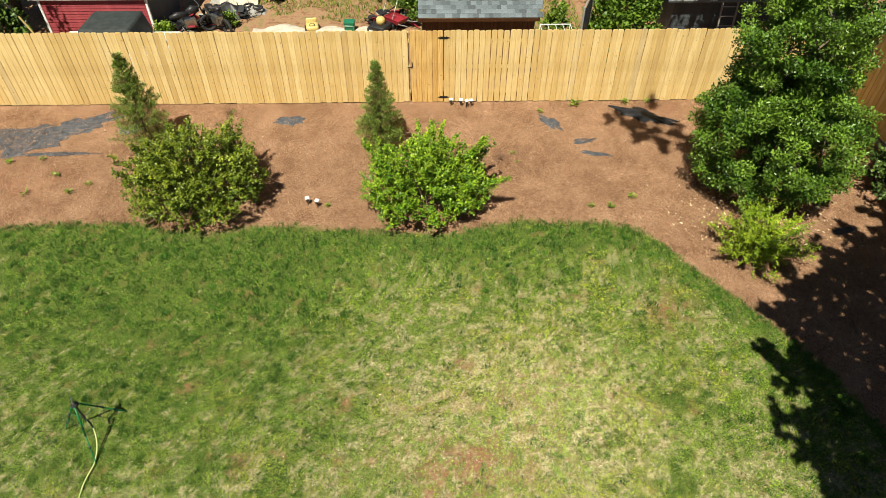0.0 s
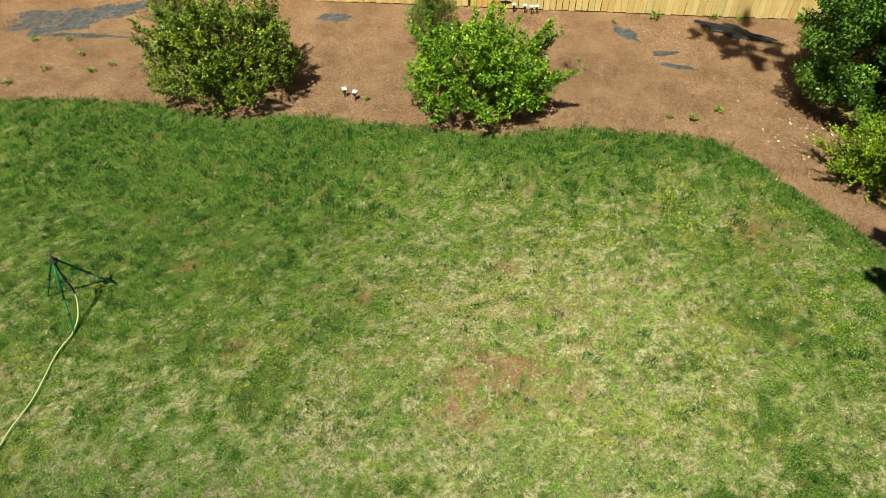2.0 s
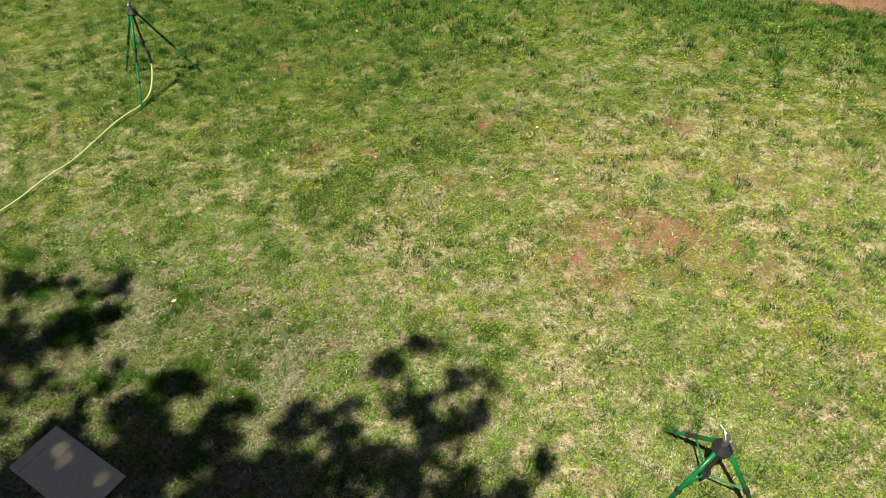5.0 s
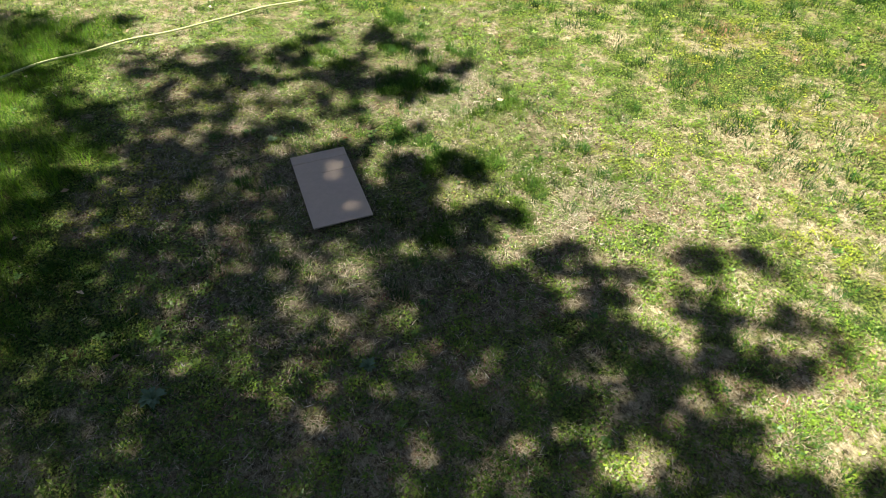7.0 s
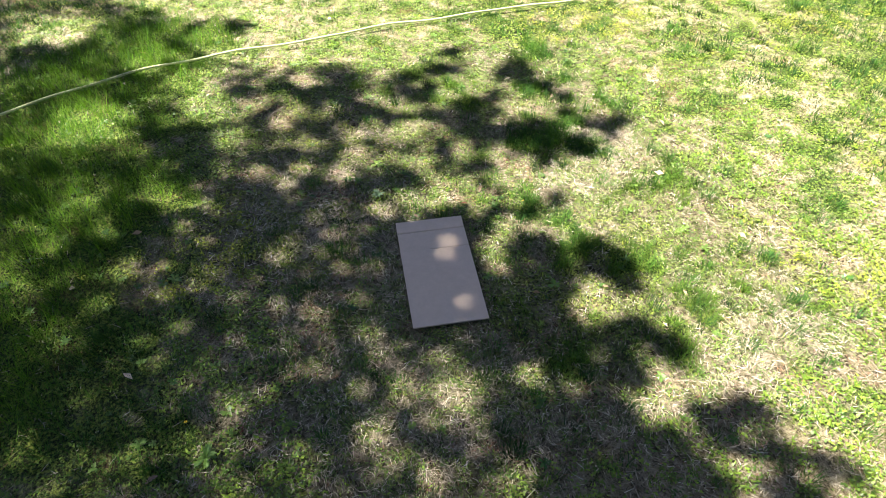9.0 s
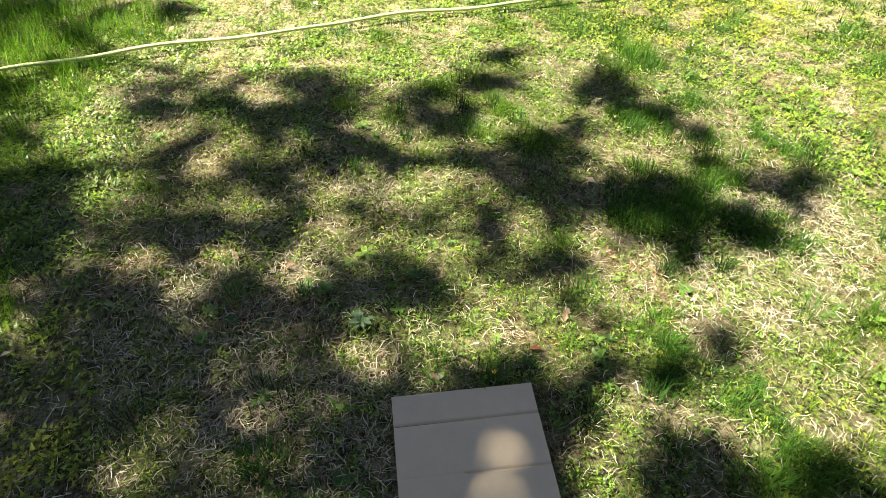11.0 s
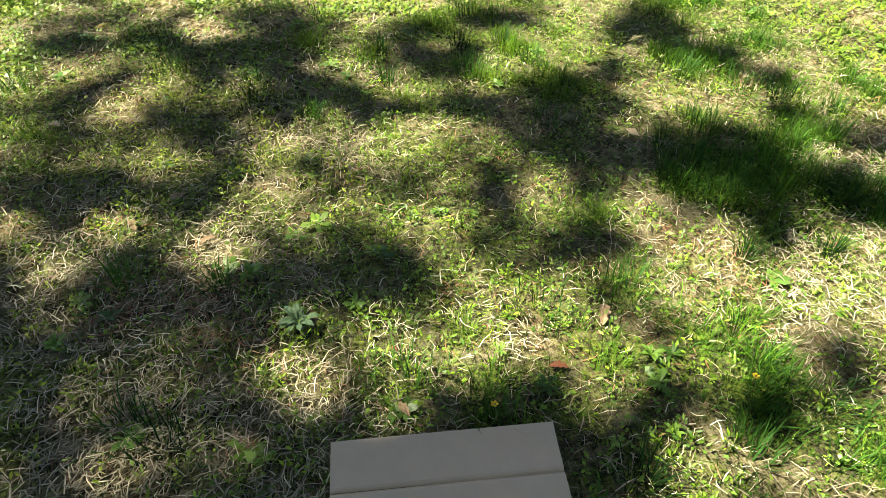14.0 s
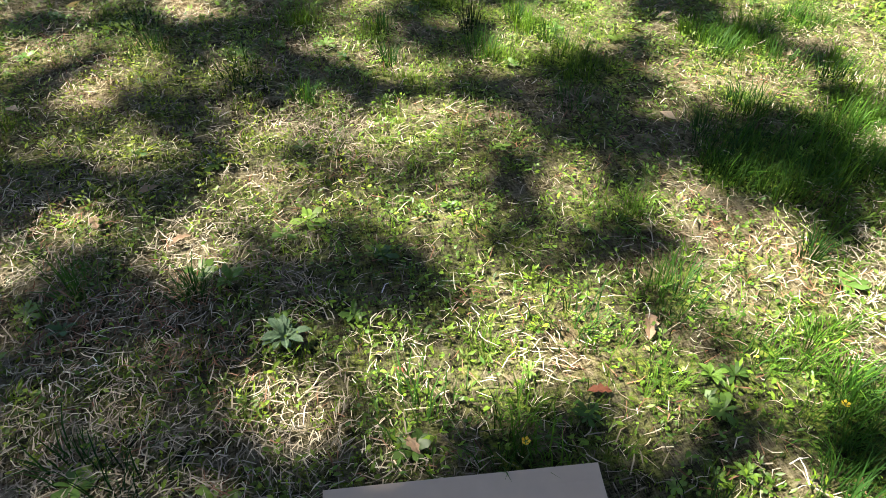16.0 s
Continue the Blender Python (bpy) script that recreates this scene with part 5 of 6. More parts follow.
dry_bush(3.95, 10.7, 0.32, 1)
dry_bush(-5.1, 12.6, 0.28, 2)
dry_bush(-2.4, 12.5, 0.3, 3)


def fallen_leaves():
    n = 520
    x = np.r_[rng.normal(9.1, 1.0, n), rng.uniform(-3, 0.6, 34), rng.uniform(-2, 7, 60)]
    y = np.r_[rng.normal(8.7, 0.6, n), rng.uniform(-1.4, 2.2, 34), rng.uniform(3, 8, 60)]
    n = len(x)
    a = rng.random(n) * 6.283
    s = np.where(np.arange(n) < 520, 0.062, 0.042) * (0.6 + 0.7 * rng.random(n))
    p = np.c_[x, y, gz(x, y) + 0.02]
    w = np.c_[np.cos(a), np.sin(a), 0.25 * rng.normal(size=n)]
    v, f, c = leaves(p, w, s, 0.5, shades(n, (0.34, 0.23, 0.11), (0.74, 0.62, 0.42), 0.2), 0.5)
    tagged(new("fallen_leaves", big_mesh("fallen_leaves", v, f, M_DRY, c)), "curled tan fallen leaves lying on mulch and lawn", "leaves", kind="stuff")


fallen_leaves()


def dry_leaf(x, y, size, turn, tint, label):
    """One curled leaf with a lobed outline."""
    size *= 0.7
    bm = bmesh.new()
    half = [(0, 0.02), (0.2, 0.16), (0.3, 0.1), (0.45, 0.24), (0.58, 0.14), (0.72, 0.18), (0.86, 0.08), (1, 0.0)]
    mid = [bm.verts.new((u * size, 0, 0.009 + 0.12 * size * math.sin(u * 3))) for u, _ in half]
    for s in (-1, 1):
        side = [bm.verts.new((u * size, s * v * size, 0.009 + 0.12 * size * math.sin(u * 3) + v * size * 0.55)) for u, v in half]
        for i in range(len(half) - 1):
            bm.faces.new((mid[i], mid[i + 1], side[i + 1], side[i]))
    ob = part("fallen_leaf", bm, tint)
    ob.location, ob.rotation_euler = (x, y, float(gz(x, y))), (0, 0, turn)
    tagged(ob, label, "leaf", "fallen leaves by the carton")


M_DRYLEAF = plain("dry_leaf", (0.20, 0.13, 0.07), (0.38, 0.27, 0.16), 40, 0.8)
M_REDLEAF = plain("russet_leaf", (0.14, 0.05, 0.025), (0.24, 0.09, 0.04), 40, 0.8)
M_FRESHLEAF = plain("green_leaf", (0.12, 0.20, 0.05), (0.2, 0.3, 0.08), 40, 0.5)
for lx, ly, ls, lt, lm, ll in ((-0.724, 0.615, 0.075, 2.6, M_DRYLEAF, "curled tan oak leaf on the grass"), (-0.785, 0.238, 0.035, 1.0, M_REDLEAF, "small russet dead leaf on the grass"),
                               (-0.678, 0.229, 0.05, 0.4, M_DRYLEAF, "curled tan dead leaf on the grass"), (-1.222, -0.186, 0.06, 3.4, M_DRYLEAF, "curled tan dead leaf on the grass"),
                               (-1.16, -0.03, 0.055, 5.2, M_DRYLEAF, "curled tan dead leaf on the grass"), (0.32, -1.116, 0.07, 1.9, M_DRYLEAF, "curled tan dead leaf on the grass"),
                               (-1.058, 0.032, 0.045, 0.6, M_FRESHLEAF, "single oval green leaf on the grass"), (-1.137, -0.514, 0.06, 4.0, M_FRESHLEAF, "single oval green leaf on the grass"),
                               (-0.60, 0.18, 0.045, 2.2, M_DRYLEAF, "curled tan dead leaf on the grass"), (-0.66, 0.52, 0.05, 4.4, M_REDLEAF, "small russet dead leaf on the grass")):
    dry_leaf(lx, ly, ls, lt, lm, ll)


def buttercup(x, y, high):
    ob = thing("buttercup", (x, y, float(gz(x, y))), "tiny yellow five-petalled flower in the grass", "flower", "yellow flowers in the lawn")
    bm = bmesh.new()
    tube(bm, [(0, 0, 0), (0.006, 0.004, high * 0.6), (0, 0, high)], 0.0012, 5)
    part("stem", bm, M_FRESHLEAF, ob)
    for k in range(5):
        a = 2 * math.pi * k / 5
        bm = bmesh.new()
        m = Matrix.Translation((0, 0, high)) @ Matrix.Rotation(a, 4, "Z") @ Matrix.Rotation(-0.35, 4, "Y")
        vs = [bm.verts.new(m @ Vector(q)) for q in ((0.001, 0, 0), (0.0045, -0.0025, 0), (0.007, 0, 0.001), (0.0045, 0.0025, 0))]
        bm.faces.new(vs)
        part("petal", bm, M_PETAL, ob)


for fx, fy in ((-0.602, 0.364), (-0.531, 0.771), (0.15, -0.95), (-2.2, 1.9)):
    buttercup(fx, fy, 0.055)


# ---- beyond the fence ----
LOW = -0.75


def board_wall(parent, x0, x1, y, z0, z1, step, material, name="board"):
    """Lap boards, each leaning out at its foot."""
    n = int((z1 - z0) / step)
    bm = bmesh.new()
    vs = [bm.verts.new(p) for p in ((x0, 0, 0), (x1, 0, 0), (x1, -0.022, 0), (x0, -0.022, 0), (x0, 0, step), (x1, 0, step), (x1, -0.006, step), (x0, -0.006, step))]
    for q in ((0, 3, 2, 1), (4, 5, 6, 7), (3, 7, 6, 2), (0, 1, 5, 4), (0, 4, 7, 3), (1, 2, 6, 5)):
        bm.faces.new([vs[i] for i in q])
    me = piece_mesh(name, bm, material)
    for i in range(n):
        ob = new(name, me)
        ob.parent = parent
        ob.location = (0, y, z0 + i * step)


def red_shed():
    ob = thing("red_shed", (-7.85, 18.5, LOW), "red lap-sided shed with white corner trim", "shed")
    bm = bmesh.new()
    box(bm, (-1.58, 0.002, 0), (1.58, 2.6, 1.42))
    part("wall", bm, M_DARKSIDING, ob)
    board_wall(ob, -1.6, 1.6, 0, 0.0, 1.36, 0.085, M_REDSIDING)
    for x in (-1.62, 1.62):
        bm = bmesh.new()
        box(bm, (x - 0.035, -0.035, 0), (x + 0.035, 0.03, 1.42), bevel=0.004)
        part("corner_trim", bm, M_WHITE, ob)
    bm = bmesh.new()
    box(bm, (-1.75, -0.03, 1.363), (1.75, 0.0, 1.42))
    part("fascia", bm, M_BLUE, ob, "blue and white eave board")
    bm = bmesh.new()
    box(bm, (-1.85, -0.12, 0), (1.85, 3.0, 0.06), Matrix.Translation((0, 0, 1.43)) @ Matrix.Rotation(0.3, 4, "X"))
    part("roof", bm, M_WHITE, ob)


red_shed()


def soft_top_car():
    ob = thing("soft_top_car", (-6.3, 16.1, LOW), "parked car with a black cloth soft top behind the fence", "car")
    bm = bmesh.new()
    box(bm, (-1.7, -0.75, 0.35), (1.6, 0.75, 1.15), bevel=0.1)
    part("body", bm, M_WHITE, ob, smooth=True)
    bm = bmesh.new()
    box(bm, (-0.75, -0.70, 1.16), (0.80, 0.70, 1.80), bevel=0.09)
    for v in bm.verts:
        if v.co.z > 1.5:
            v.co.x *= 0.88
            v.co.y *= 0.9
    part("soft_top", bm, M_CLOTH, ob, "black cloth soft top", True)
    for s in (-1, 1):
        bm = bmesh.new()
        box(bm, (-0.35, s * 0.695 - 0.008, 1.25), (0.5, s * 0.695 + 0.008, 1.6), bevel=0.004)
        part("side_window", bm, M_GLASS, ob)
    bm = bmesh.new()
    box(bm, (0.775, -0.5, 1.25), (0.79, 0.5, 1.62), Matrix.Rotation(-0.06, 4, "Y"), 0.004)
    part("rear_window", bm, M_GLASS, ob)
    bm = bmesh.new()
    box(bm, (-1.55, -0.6, 1.14), (-0.7, 0.6, 1.22), bevel=0.03)
    part("bonnet", bm, M_WHITE, ob, "white bonnet", True)
    for x in (-1.1, 1.0):
        for y in (-0.72, 0.72):
            bm = bmesh.new()
            tube(bm, [(x, y - 0.1, 0.33), (x, y - 0.08, 0.33), (x, y + 0.08, 0.33), (x, y + 0.1, 0.33)], [0.28, 0.33, 0.33, 0.28], 20)
            w = part("wheel", bm, M_TIRE, ob)
            bm = bmesh.new()
            tube(bm, [(x, y - 0.105, 0.33), (x, y + 0.105, 0.33)], 0.19, 16)
            part("rim", bm, M_METAL, w)


soft_top_car()


def ring(bm, c, r, tr, axis="Y", n=20):
    pts = []
    for k in range(n + 1):
        a = 2 * math.pi * k / n
        pts.append((c[0] + r * math.cos(a), c[1], c[2] + r * math.sin(a)) if axis == "Y" else (c[0] + r * math.cos(a), c[1] + r * math.sin(a), c[2]))
    tube(bm, pts, tr, 7, False)


def scrap_bike(x, y, turn, label):
    ob = thing("old_motorbike", (x, y, LOW), label, "motorbike", turn=turn)
    for wx in (-0.6, 0.6):
        bm = bmesh.new()
        ring(bm, (wx, 0, 0.28), 0.24, 0.05)
        part("wheel", bm, M_TIRE, ob)
    bm = bmesh.new()
    for a, b in (((-0.6, 0, 0.28), (-0.1, 0, 0.4)), ((-0.1, 0, 0.4), (0.4, 0, 0.75)), ((0.6, 0, 0.28), (0.42, 0, 0.9)), ((-0.4, 0, 0.6), (0.4, 0, 0.72)), ((-0.1, 0, 0.35), (0.2, 0, 0.3))):
        tube(bm, [a, b], 0.025, 7)
    part("frame", bm, M_IRON, ob)
    bm = bmesh.new()
    tube(bm, [(-0.55, 0, 0.66), (-0.3, 0, 0.70), (0.0, 0, 0.68)], [0.06, 0.11, 0.08], 10)
    part("seat", bm, M_BLACK, ob, smooth=True)
    bm = bmesh.new()
    tube(bm, [(0.0, 0, 0.74), (0.18, 0, 0.80), (0.38, 0, 0.76)], [0.07, 0.13, 0.08], 10)
    part("tank", bm, M_BLACK, ob, smooth=True)
    bm = bmesh.new()
    tube(bm, [(0.35, -0.35, 0.98), (0.42, -0.1, 0.92), (0.42, 0.1, 0.92), (0.35, 0.35, 0.98)], 0.014, 7)
    part("handlebar", bm, M_METAL, ob)
    bm = bmesh.new()
    box(bm, (-0.15, -0.12, 0.25), (0.22, 0.12, 0.55), bevel=0.04)
    part("engine", bm, M_METAL, ob)


scrap_bike(-5.3, 19.0, 0.5, "old dark motorbike among scrap behind the fence")
scrap_bike(-4.5, 19.3, -0.8, "stripped black motorbike lying among weeds")


def heap(name, x, y, rx, ry, high, material, label, category, seed):
    bm = bmesh.new()
    n, m = 22, 12
    rows = []
    for i in range(n + 1):
        row = []
        for j in range(m + 1):
            u, v = (i / n - 0.5) * 2, (j / m - 0.5) * 2
            z = high * max(0.0, 1 - u * u) * max(0.0, 1 - v * v) * (0.3 + 1.2 * float(vnoise(u * 3 + seed, v * 2, 1.0, seed, 4)))
            row.append(bm.verts.new((u * rx, v * ry + 0.1 * math.sin(u * 4 + seed), z + 0.01)))
        rows.append(row)
    for a, b in zip(rows, rows[1:]):
        for j in range(m):
            bm.faces.new((a[j], b[j], b[j + 1], a[j + 1]))
    ob = part(name, bm, material, smooth=True)
    ob.location = (x, y, LOW)
    tagged(ob, label, category)


heap("tarp", -2.4, 19.15, 1.0, 0.3, 0.17, M_TARP, "crumpled pale canvas tarp on the dirt", "tarp", 1)
heap("tarp", -0.75, 19.1, 0.75, 0.25, 0.15, M_TARP, "crumpled pale canvas tarp on the dirt", "tarp", 2)
heap("tarp", 0.45, 19.1, 0.6, 0.2, 0.13, M_TARP, "crumpled off-white tarp on the dirt", "tarp", 3)
heap("scrap_heap", -4.3, 20.5, 0.8, 0.35, 0.35, M_BLACK, "low heap of dark metal scrap", "scrap", 4)
heap("scrap_heap", -3.6, 20.6, 0.4, 0.25, 0.25, M_GREYWOOD, "low heap of pale wood scrap", "scrap", 5)
heap("scrap_heap", -5.9, 19.4, 0.5, 0.4, 0.5, M_IRON, "tangle of dark metal parts by the shed", "scrap", 6)


def leaning_sheet(x, y, w, h, turn, material, label):
    bm = bmesh.new()
    box(bm, (-w / 2, -0.01, 0), (w / 2, 0.01, h), Matrix.Rotation(-1.1, 4, "X"), 0.003)
    ob = part("plywood_sheet", bm, material)
    ob.location, ob.rotation_euler = (x, y, LOW), (0, 0, turn)
    tagged(ob, label, "board", "loose boards in the yard")


leaning_sheet(-4.2, 21.0, 1.3, 0.9, 0.15, M_TARP, "pale plywood sheet leaning on scrap")
leaning_sheet(-4.9, 21.3, 0.9, 0.8, -0.3, M_GREYWOOD, "weathered grey board lying in the yard")
leaning_sheet(-4.6, 20.0, 0.22, 0.12, 0.1, M_WHITE, "small white panel on the dirt")


def toy_car(x, y):
    ob = thing("toy_car", (x, y, LOW), "faded yellow plastic ride-on toy with black wheels", "toy", turn=0.2)
    ob.scale = (0.72, 0.72, 0.5)
    bm = bmesh.new()
    box(bm, (-0.28, -0.3, 0.12), (0.28, 0.3, 0.42), bevel=0.1)
    part("body", bm, M_YELLOW, ob, smooth=True)
    bm = bmesh.new()
    box(bm, (-0.25, 0.16, 0.3), (0.25, 0.3, 0.72), bevel=0.08)
    part("backrest", bm, M_YELLOW, ob, smooth=True)
    for s in (-1, 1):
        for wy in (-0.2, 0.2):
            bm = bmesh.new()
            tube(bm, [(s * 0.27, wy, 0.13), (s * 0.34, wy, 0.13)], 0.13, 14)
            part("wheel", bm, M_TIRE, ob)
    bm = bmesh.new()
    ring(bm, (0, -0.2, 0.5), 0.11, 0.015)
    part("steering_wheel", bm, M_BLACK, ob)


toy_car(-1.43, 19.25)


def bin_box(x, y):
    ob = thing("storage_bin", (x, y, LOW), "green plastic bin with a grey handle", "bin")
    ob.scale = (0.75, 0.75, 0.6)
    bm = bmesh.new()
    box(bm, (-0.22, -0.2, 0), (0.22, 0.2, 0.5), bevel=0.05)
    part("body", bm, M_GREENBIN, ob, smooth=True)
    bm = bmesh.new()
    box(bm, (-0.235, -0.215, 0.5), (0.235, 0.215, 0.56), bevel=0.02)
    part("lid", bm, M_GREENBIN, ob)
    bm = bmesh.new()
    tube(bm, [(-0.2, -0.23, 0.2), (-0.2, -0.26, 0.42), (0.2, -0.26, 0.42), (0.2, -0.23, 0.2)], 0.012, 7)
    part("handle", bm, M_METAL, ob)


bin_box(-0.2, 19.2)


def wheelbarrow(x, y, turn, material, label):
    ob = thing("wheelbarrow", (x, y, LOW), label, "wheelbarrow", turn=turn)
    ob.scale = (0.8, 0.8, 0.65)
    bm = bmesh.new()
    box(bm, (-0.45, -0.3, 0.3), (0.4, 0.3, 0.6), bevel=0.02)
    for v in bm.verts:
        if v.co.z < 0.45:
            v.co.x *= 0.65
            v.co.y *= 0.7
    top = max(bm.faces, key=lambda f: f.calc_center_median().z + f.calc_area())
    bmesh.ops.inset_region(bm, faces=[top], thickness=0.03, depth=-0.2)
    part("tray", bm, material, ob)
    bm = bmesh.new()
    ring(bm, (0.5, 0, 0.2), 0.16, 0.045)
    part("wheel", bm, M_TIRE, ob)
    for s in (-1, 1):
        bm = bmesh.new()
        tube(bm, [(0.5, s * 0.08, 0.2), (0.0, s * 0.2, 0.32), (-0.95, s * 0.3, 0.55)], 0.02, 7)
        part("handle", bm, M_GREYWOOD, ob)
        bm = bmesh.new()
        tube(bm, [(-0.25, s * 0.22, 0.3), (-0.3, s * 0.25, 0.0)], 0.015, 6)
        part("leg", bm, M_IRON, ob)


wheelbarrow(1.3, 19.4, 2.4, M_RED, "red wheelbarrow tipped among garden machines")
wheelbarrow(-2.9, 21.6, 0.9, M_BLUE, "blue wheelbarrow with long wooden handles on the dirt")


def mower(x, y):
    ob = thing("lawn_mower", (x, y, LOW), "worn yellow and black push mower with a bent handle", "mower", turn=-0.5)
    bm = bmesh.new()
    box(bm, (-0.28, -0.35, 0.1), (0.28, 0.35, 0.26), bevel=0.05)
    part("deck", bm, M_BLACK, ob, smooth=True)
    bm = bmesh.new()
    tube(bm, [(0, -0.05, 0.25), (0, -0.05, 0.42), (0, -0.05, 0.48)], [0.15, 0.15, 0.1], 12)
    part("engine", bm, M_YELLOW, ob, smooth=True)
    for sx in (-0.3, 0.3):
        for sy in (-0.28, 0.28):
            bm = bmesh.new()
            tube(bm, [(sx - 0.03, sy, 0.1), (sx + 0.03, sy, 0.1)], 0.1, 14)
            part("wheel", bm, M_TIRE, ob)
    bm = bmesh.new()
    tube(bm, [(-0.2, 0.3, 0.2), (-0.2, 0.75, 0.8), (0.2, 0.75, 0.8), (0.2, 0.3, 0.2)], 0.012, 7)
    part("handle", bm, M_METAL, ob)


mower(0.85, 19.2)


def brown_shed():
    """Board walls under a shingled roof that falls towards the fence."""
    ob = thing("garden_shed", (3.75, 15.95, LOW), "small brown wooden shed with a grey shingle roof", "shed")
    bm = bmesh.new()
    box(bm, (-1.55, 0.02, 0), (1.55, 2.6, 2.0))
    part("wall", bm, M_SHEDWOOD, ob)
    bm = bmesh.new()
    box(bm, (-0.055, -0.012, 0), (0.055, 0.012, 1.98), bevel=0.002)
    me = piece_mesh("wall_board", bm, M_SHEDWOOD)
    for i in range(26):
        o = new("wall_board", me)
        o.parent = ob
        o.location = (-1.5 + i * 0.12, 0.0, 0)
    slope = math.radians(24)
    tilt = Matrix.Translation((0, -0.3, 2.0)) @ Matrix.Rotation(slope, 4, "X")
    bm = bmesh.new()
    box(bm, (-1.64, 0, -0.03), (1.64, 1.75, 0.0), tilt)
    roof = part("roof", bm, M_SHINGLE, ob)
    bm = bmesh.new()
    box(bm, (-1.64, -0.02, -0.13), (1.64, 0.0, -0.002), tilt)
    part("fascia", bm, M_SHEDWOOD, ob)
    r = random.Random(9)
    shapes = []
    for w in (0.11, 0.15, 0.2):
        bm = bmesh.new()
        box(bm, (-w / 2, 0, 0), (w / 2, 0.2, 0.009), Matrix.Rotation(-0.035, 4, "X"))
        shapes.append((w, piece_mesh("shingle", bm, M_SHINGLE)))
    for row in range(9):
        x = -1.64
        while x < 1.6:
            w, me = r.choice(shapes)
            o = new("shingle", me)
            o.parent = roof
            o.matrix_local = tilt @ Matrix.Translation((x + w / 2, -0.015 + row * 0.145, 0.009 + 0.002 * r.random()))
            x += w + 0.004
    bm = bmesh.new()
    box(bm, (-1.64, 0, -0.02), (1.64, 1.75, 0.0), Matrix.Translation((0, 2.9, 2.0)) @ Matrix.Rotation(math.pi, 4, "Z") @ Matrix.Rotation(slope, 4, "X"))
    part("back_roof", bm, M_SHINGLE, ob)


brown_shed()


def dark_house():
    ob = thing("dark_house", (12.4, 18.6, LOW), "dark grey lap-sided house wall in shade with pale eave", "house")
    bm = bmesh.new()
    box(bm, (-2.3, 0.003, 0), (3.5, 4.0, 1.28))
    part("wall", bm, M_DARKSIDING, ob)
    board_wall(ob, -2.3, 3.5, 0, 0.0, 1.2, 0.13, M_DARKSIDING, "siding_board")
    bm = bmesh.new()
    box(bm, (-2.5, -0.28, 1.25), (3.6, 0.0, 1.34), bevel=0.006)
    part("eave_board", bm, M_GREYWOOD, ob)
    bm = bmesh.new()
    box(bm, (-2.6, -0.3, 0), (3.6, 4.0, 0.06), Matrix.Translation((0, 0, 1.36)) @ Matrix.Rotation(0.4, 4, "X"))
    part("roof", bm, M_SHINGLE, ob)


dark_house()


def ladder(x, y):
    ob = thing("ladder", (x, y, LOW), "weathered grey wooden ladder leaning on the house", "ladder")
    lean = Matrix.Rotation(-0.16, 4, "X")
    for s in (-1, 1):
        bm = bmesh.new()
        box(bm, (s * 0.24 - 0.022, -0.03, 0), (s * 0.24 + 0.022, 0.03, 2.2), lean, 0.004)
        part("rail", bm, M_GREYWOOD, ob)
    for k in range(7):
        bm = bmesh.new()
        tube(bm, [lean @ Vector((-0.24, 0, 0.25 + k * 0.29)), lean @ Vector((0.24, 0, 0.25 + k * 0.29))], 0.018, 8)
        part("rung", bm, M_GREYWOOD, ob)


ladder(11.75, 18.15)


def chain_gate(x, y):
    ob = thing("chain_link_panel", (x, y, LOW), "grey chain-link fence panel on a steel post", "fence", turn=1.2)
    bm = bmesh.new()
    tube(bm, [(0, 0, 0), (0, 0, 2.4)], 0.03, 8)
    tube(bm, [(1.4, 0, 0), (1.4, 0, 2.4)], 0.03, 8)
    tube(bm, [(0, 0, 2.38), (1.4, 0, 2.38)], 0.024, 8)
    part("frame", bm, M_GREYWOOD, ob)
    bm = bmesh.new()
    for k in range(-22, 15):
        for s in (1, -1):
            a, b = k * 0.1, k * 0.1 + 2.2
            lo, hi = max(0.0, a), min(1.4, b)
            if hi > lo:
                z = lambda u: (u - a) if s > 0 else 2.2 - (u - a)  # noqa: E731
                tube(bm, [(lo, 0, z(lo) + 0.04), (hi, 0, z(hi) + 0.04)], 0.005, 4, False)
    part("wire_mesh", bm, M_GREYWOOD, ob)


chain_gate(6.47, 15.35)


def guy_wire():
    ob = thing("guy_wire", (-7.61, 14.2, 0), "taut steel guy wire with a yellow plastic guard", "cable")
    bm = bmesh.new()
    tube(bm, [(-2.2, 0, 6.2), (0, 0, 2.33), (0.95, 0, 0.0)], 0.006, 6)
    part("wire", bm, M_METAL, ob)
    bm = bmesh.new()
    tube(bm, [(0.17, 0, 2.0), (0.9, 0, 0.12)], 0.022, 8)
    part("guard", bm, M_YELLOW, ob, "yellow plastic guard")


guy_wire()


def rack(x, y):
    ob = thing("wire_rack", (x, y, LOW), "white metal rack standing behind the fence", "rack")
    bm = bmesh.new()
    for a in (-0.4, 0.4):
        for b in (-0.2, 0.2):
            tube(bm, [(a, b, 0), (a, b, 1.95)], 0.012, 6)
    part("frame", bm, M_WHITE, ob)
    for z in (0.6, 1.25, 1.94):
        bm = bmesh.new()
        for a in (-0.2, 0.2):
            tube(bm, [(-0.4, a, z), (0.4, a, z)], 0.012, 6)
        for i in range(5):
            tube(bm, [(-0.4 + 0.2 * i, -0.2, z), (-0.4 + 0.2 * i, 0.2, z)], 0.008, 6)
        part("shelf", bm, M_WHITE, ob)


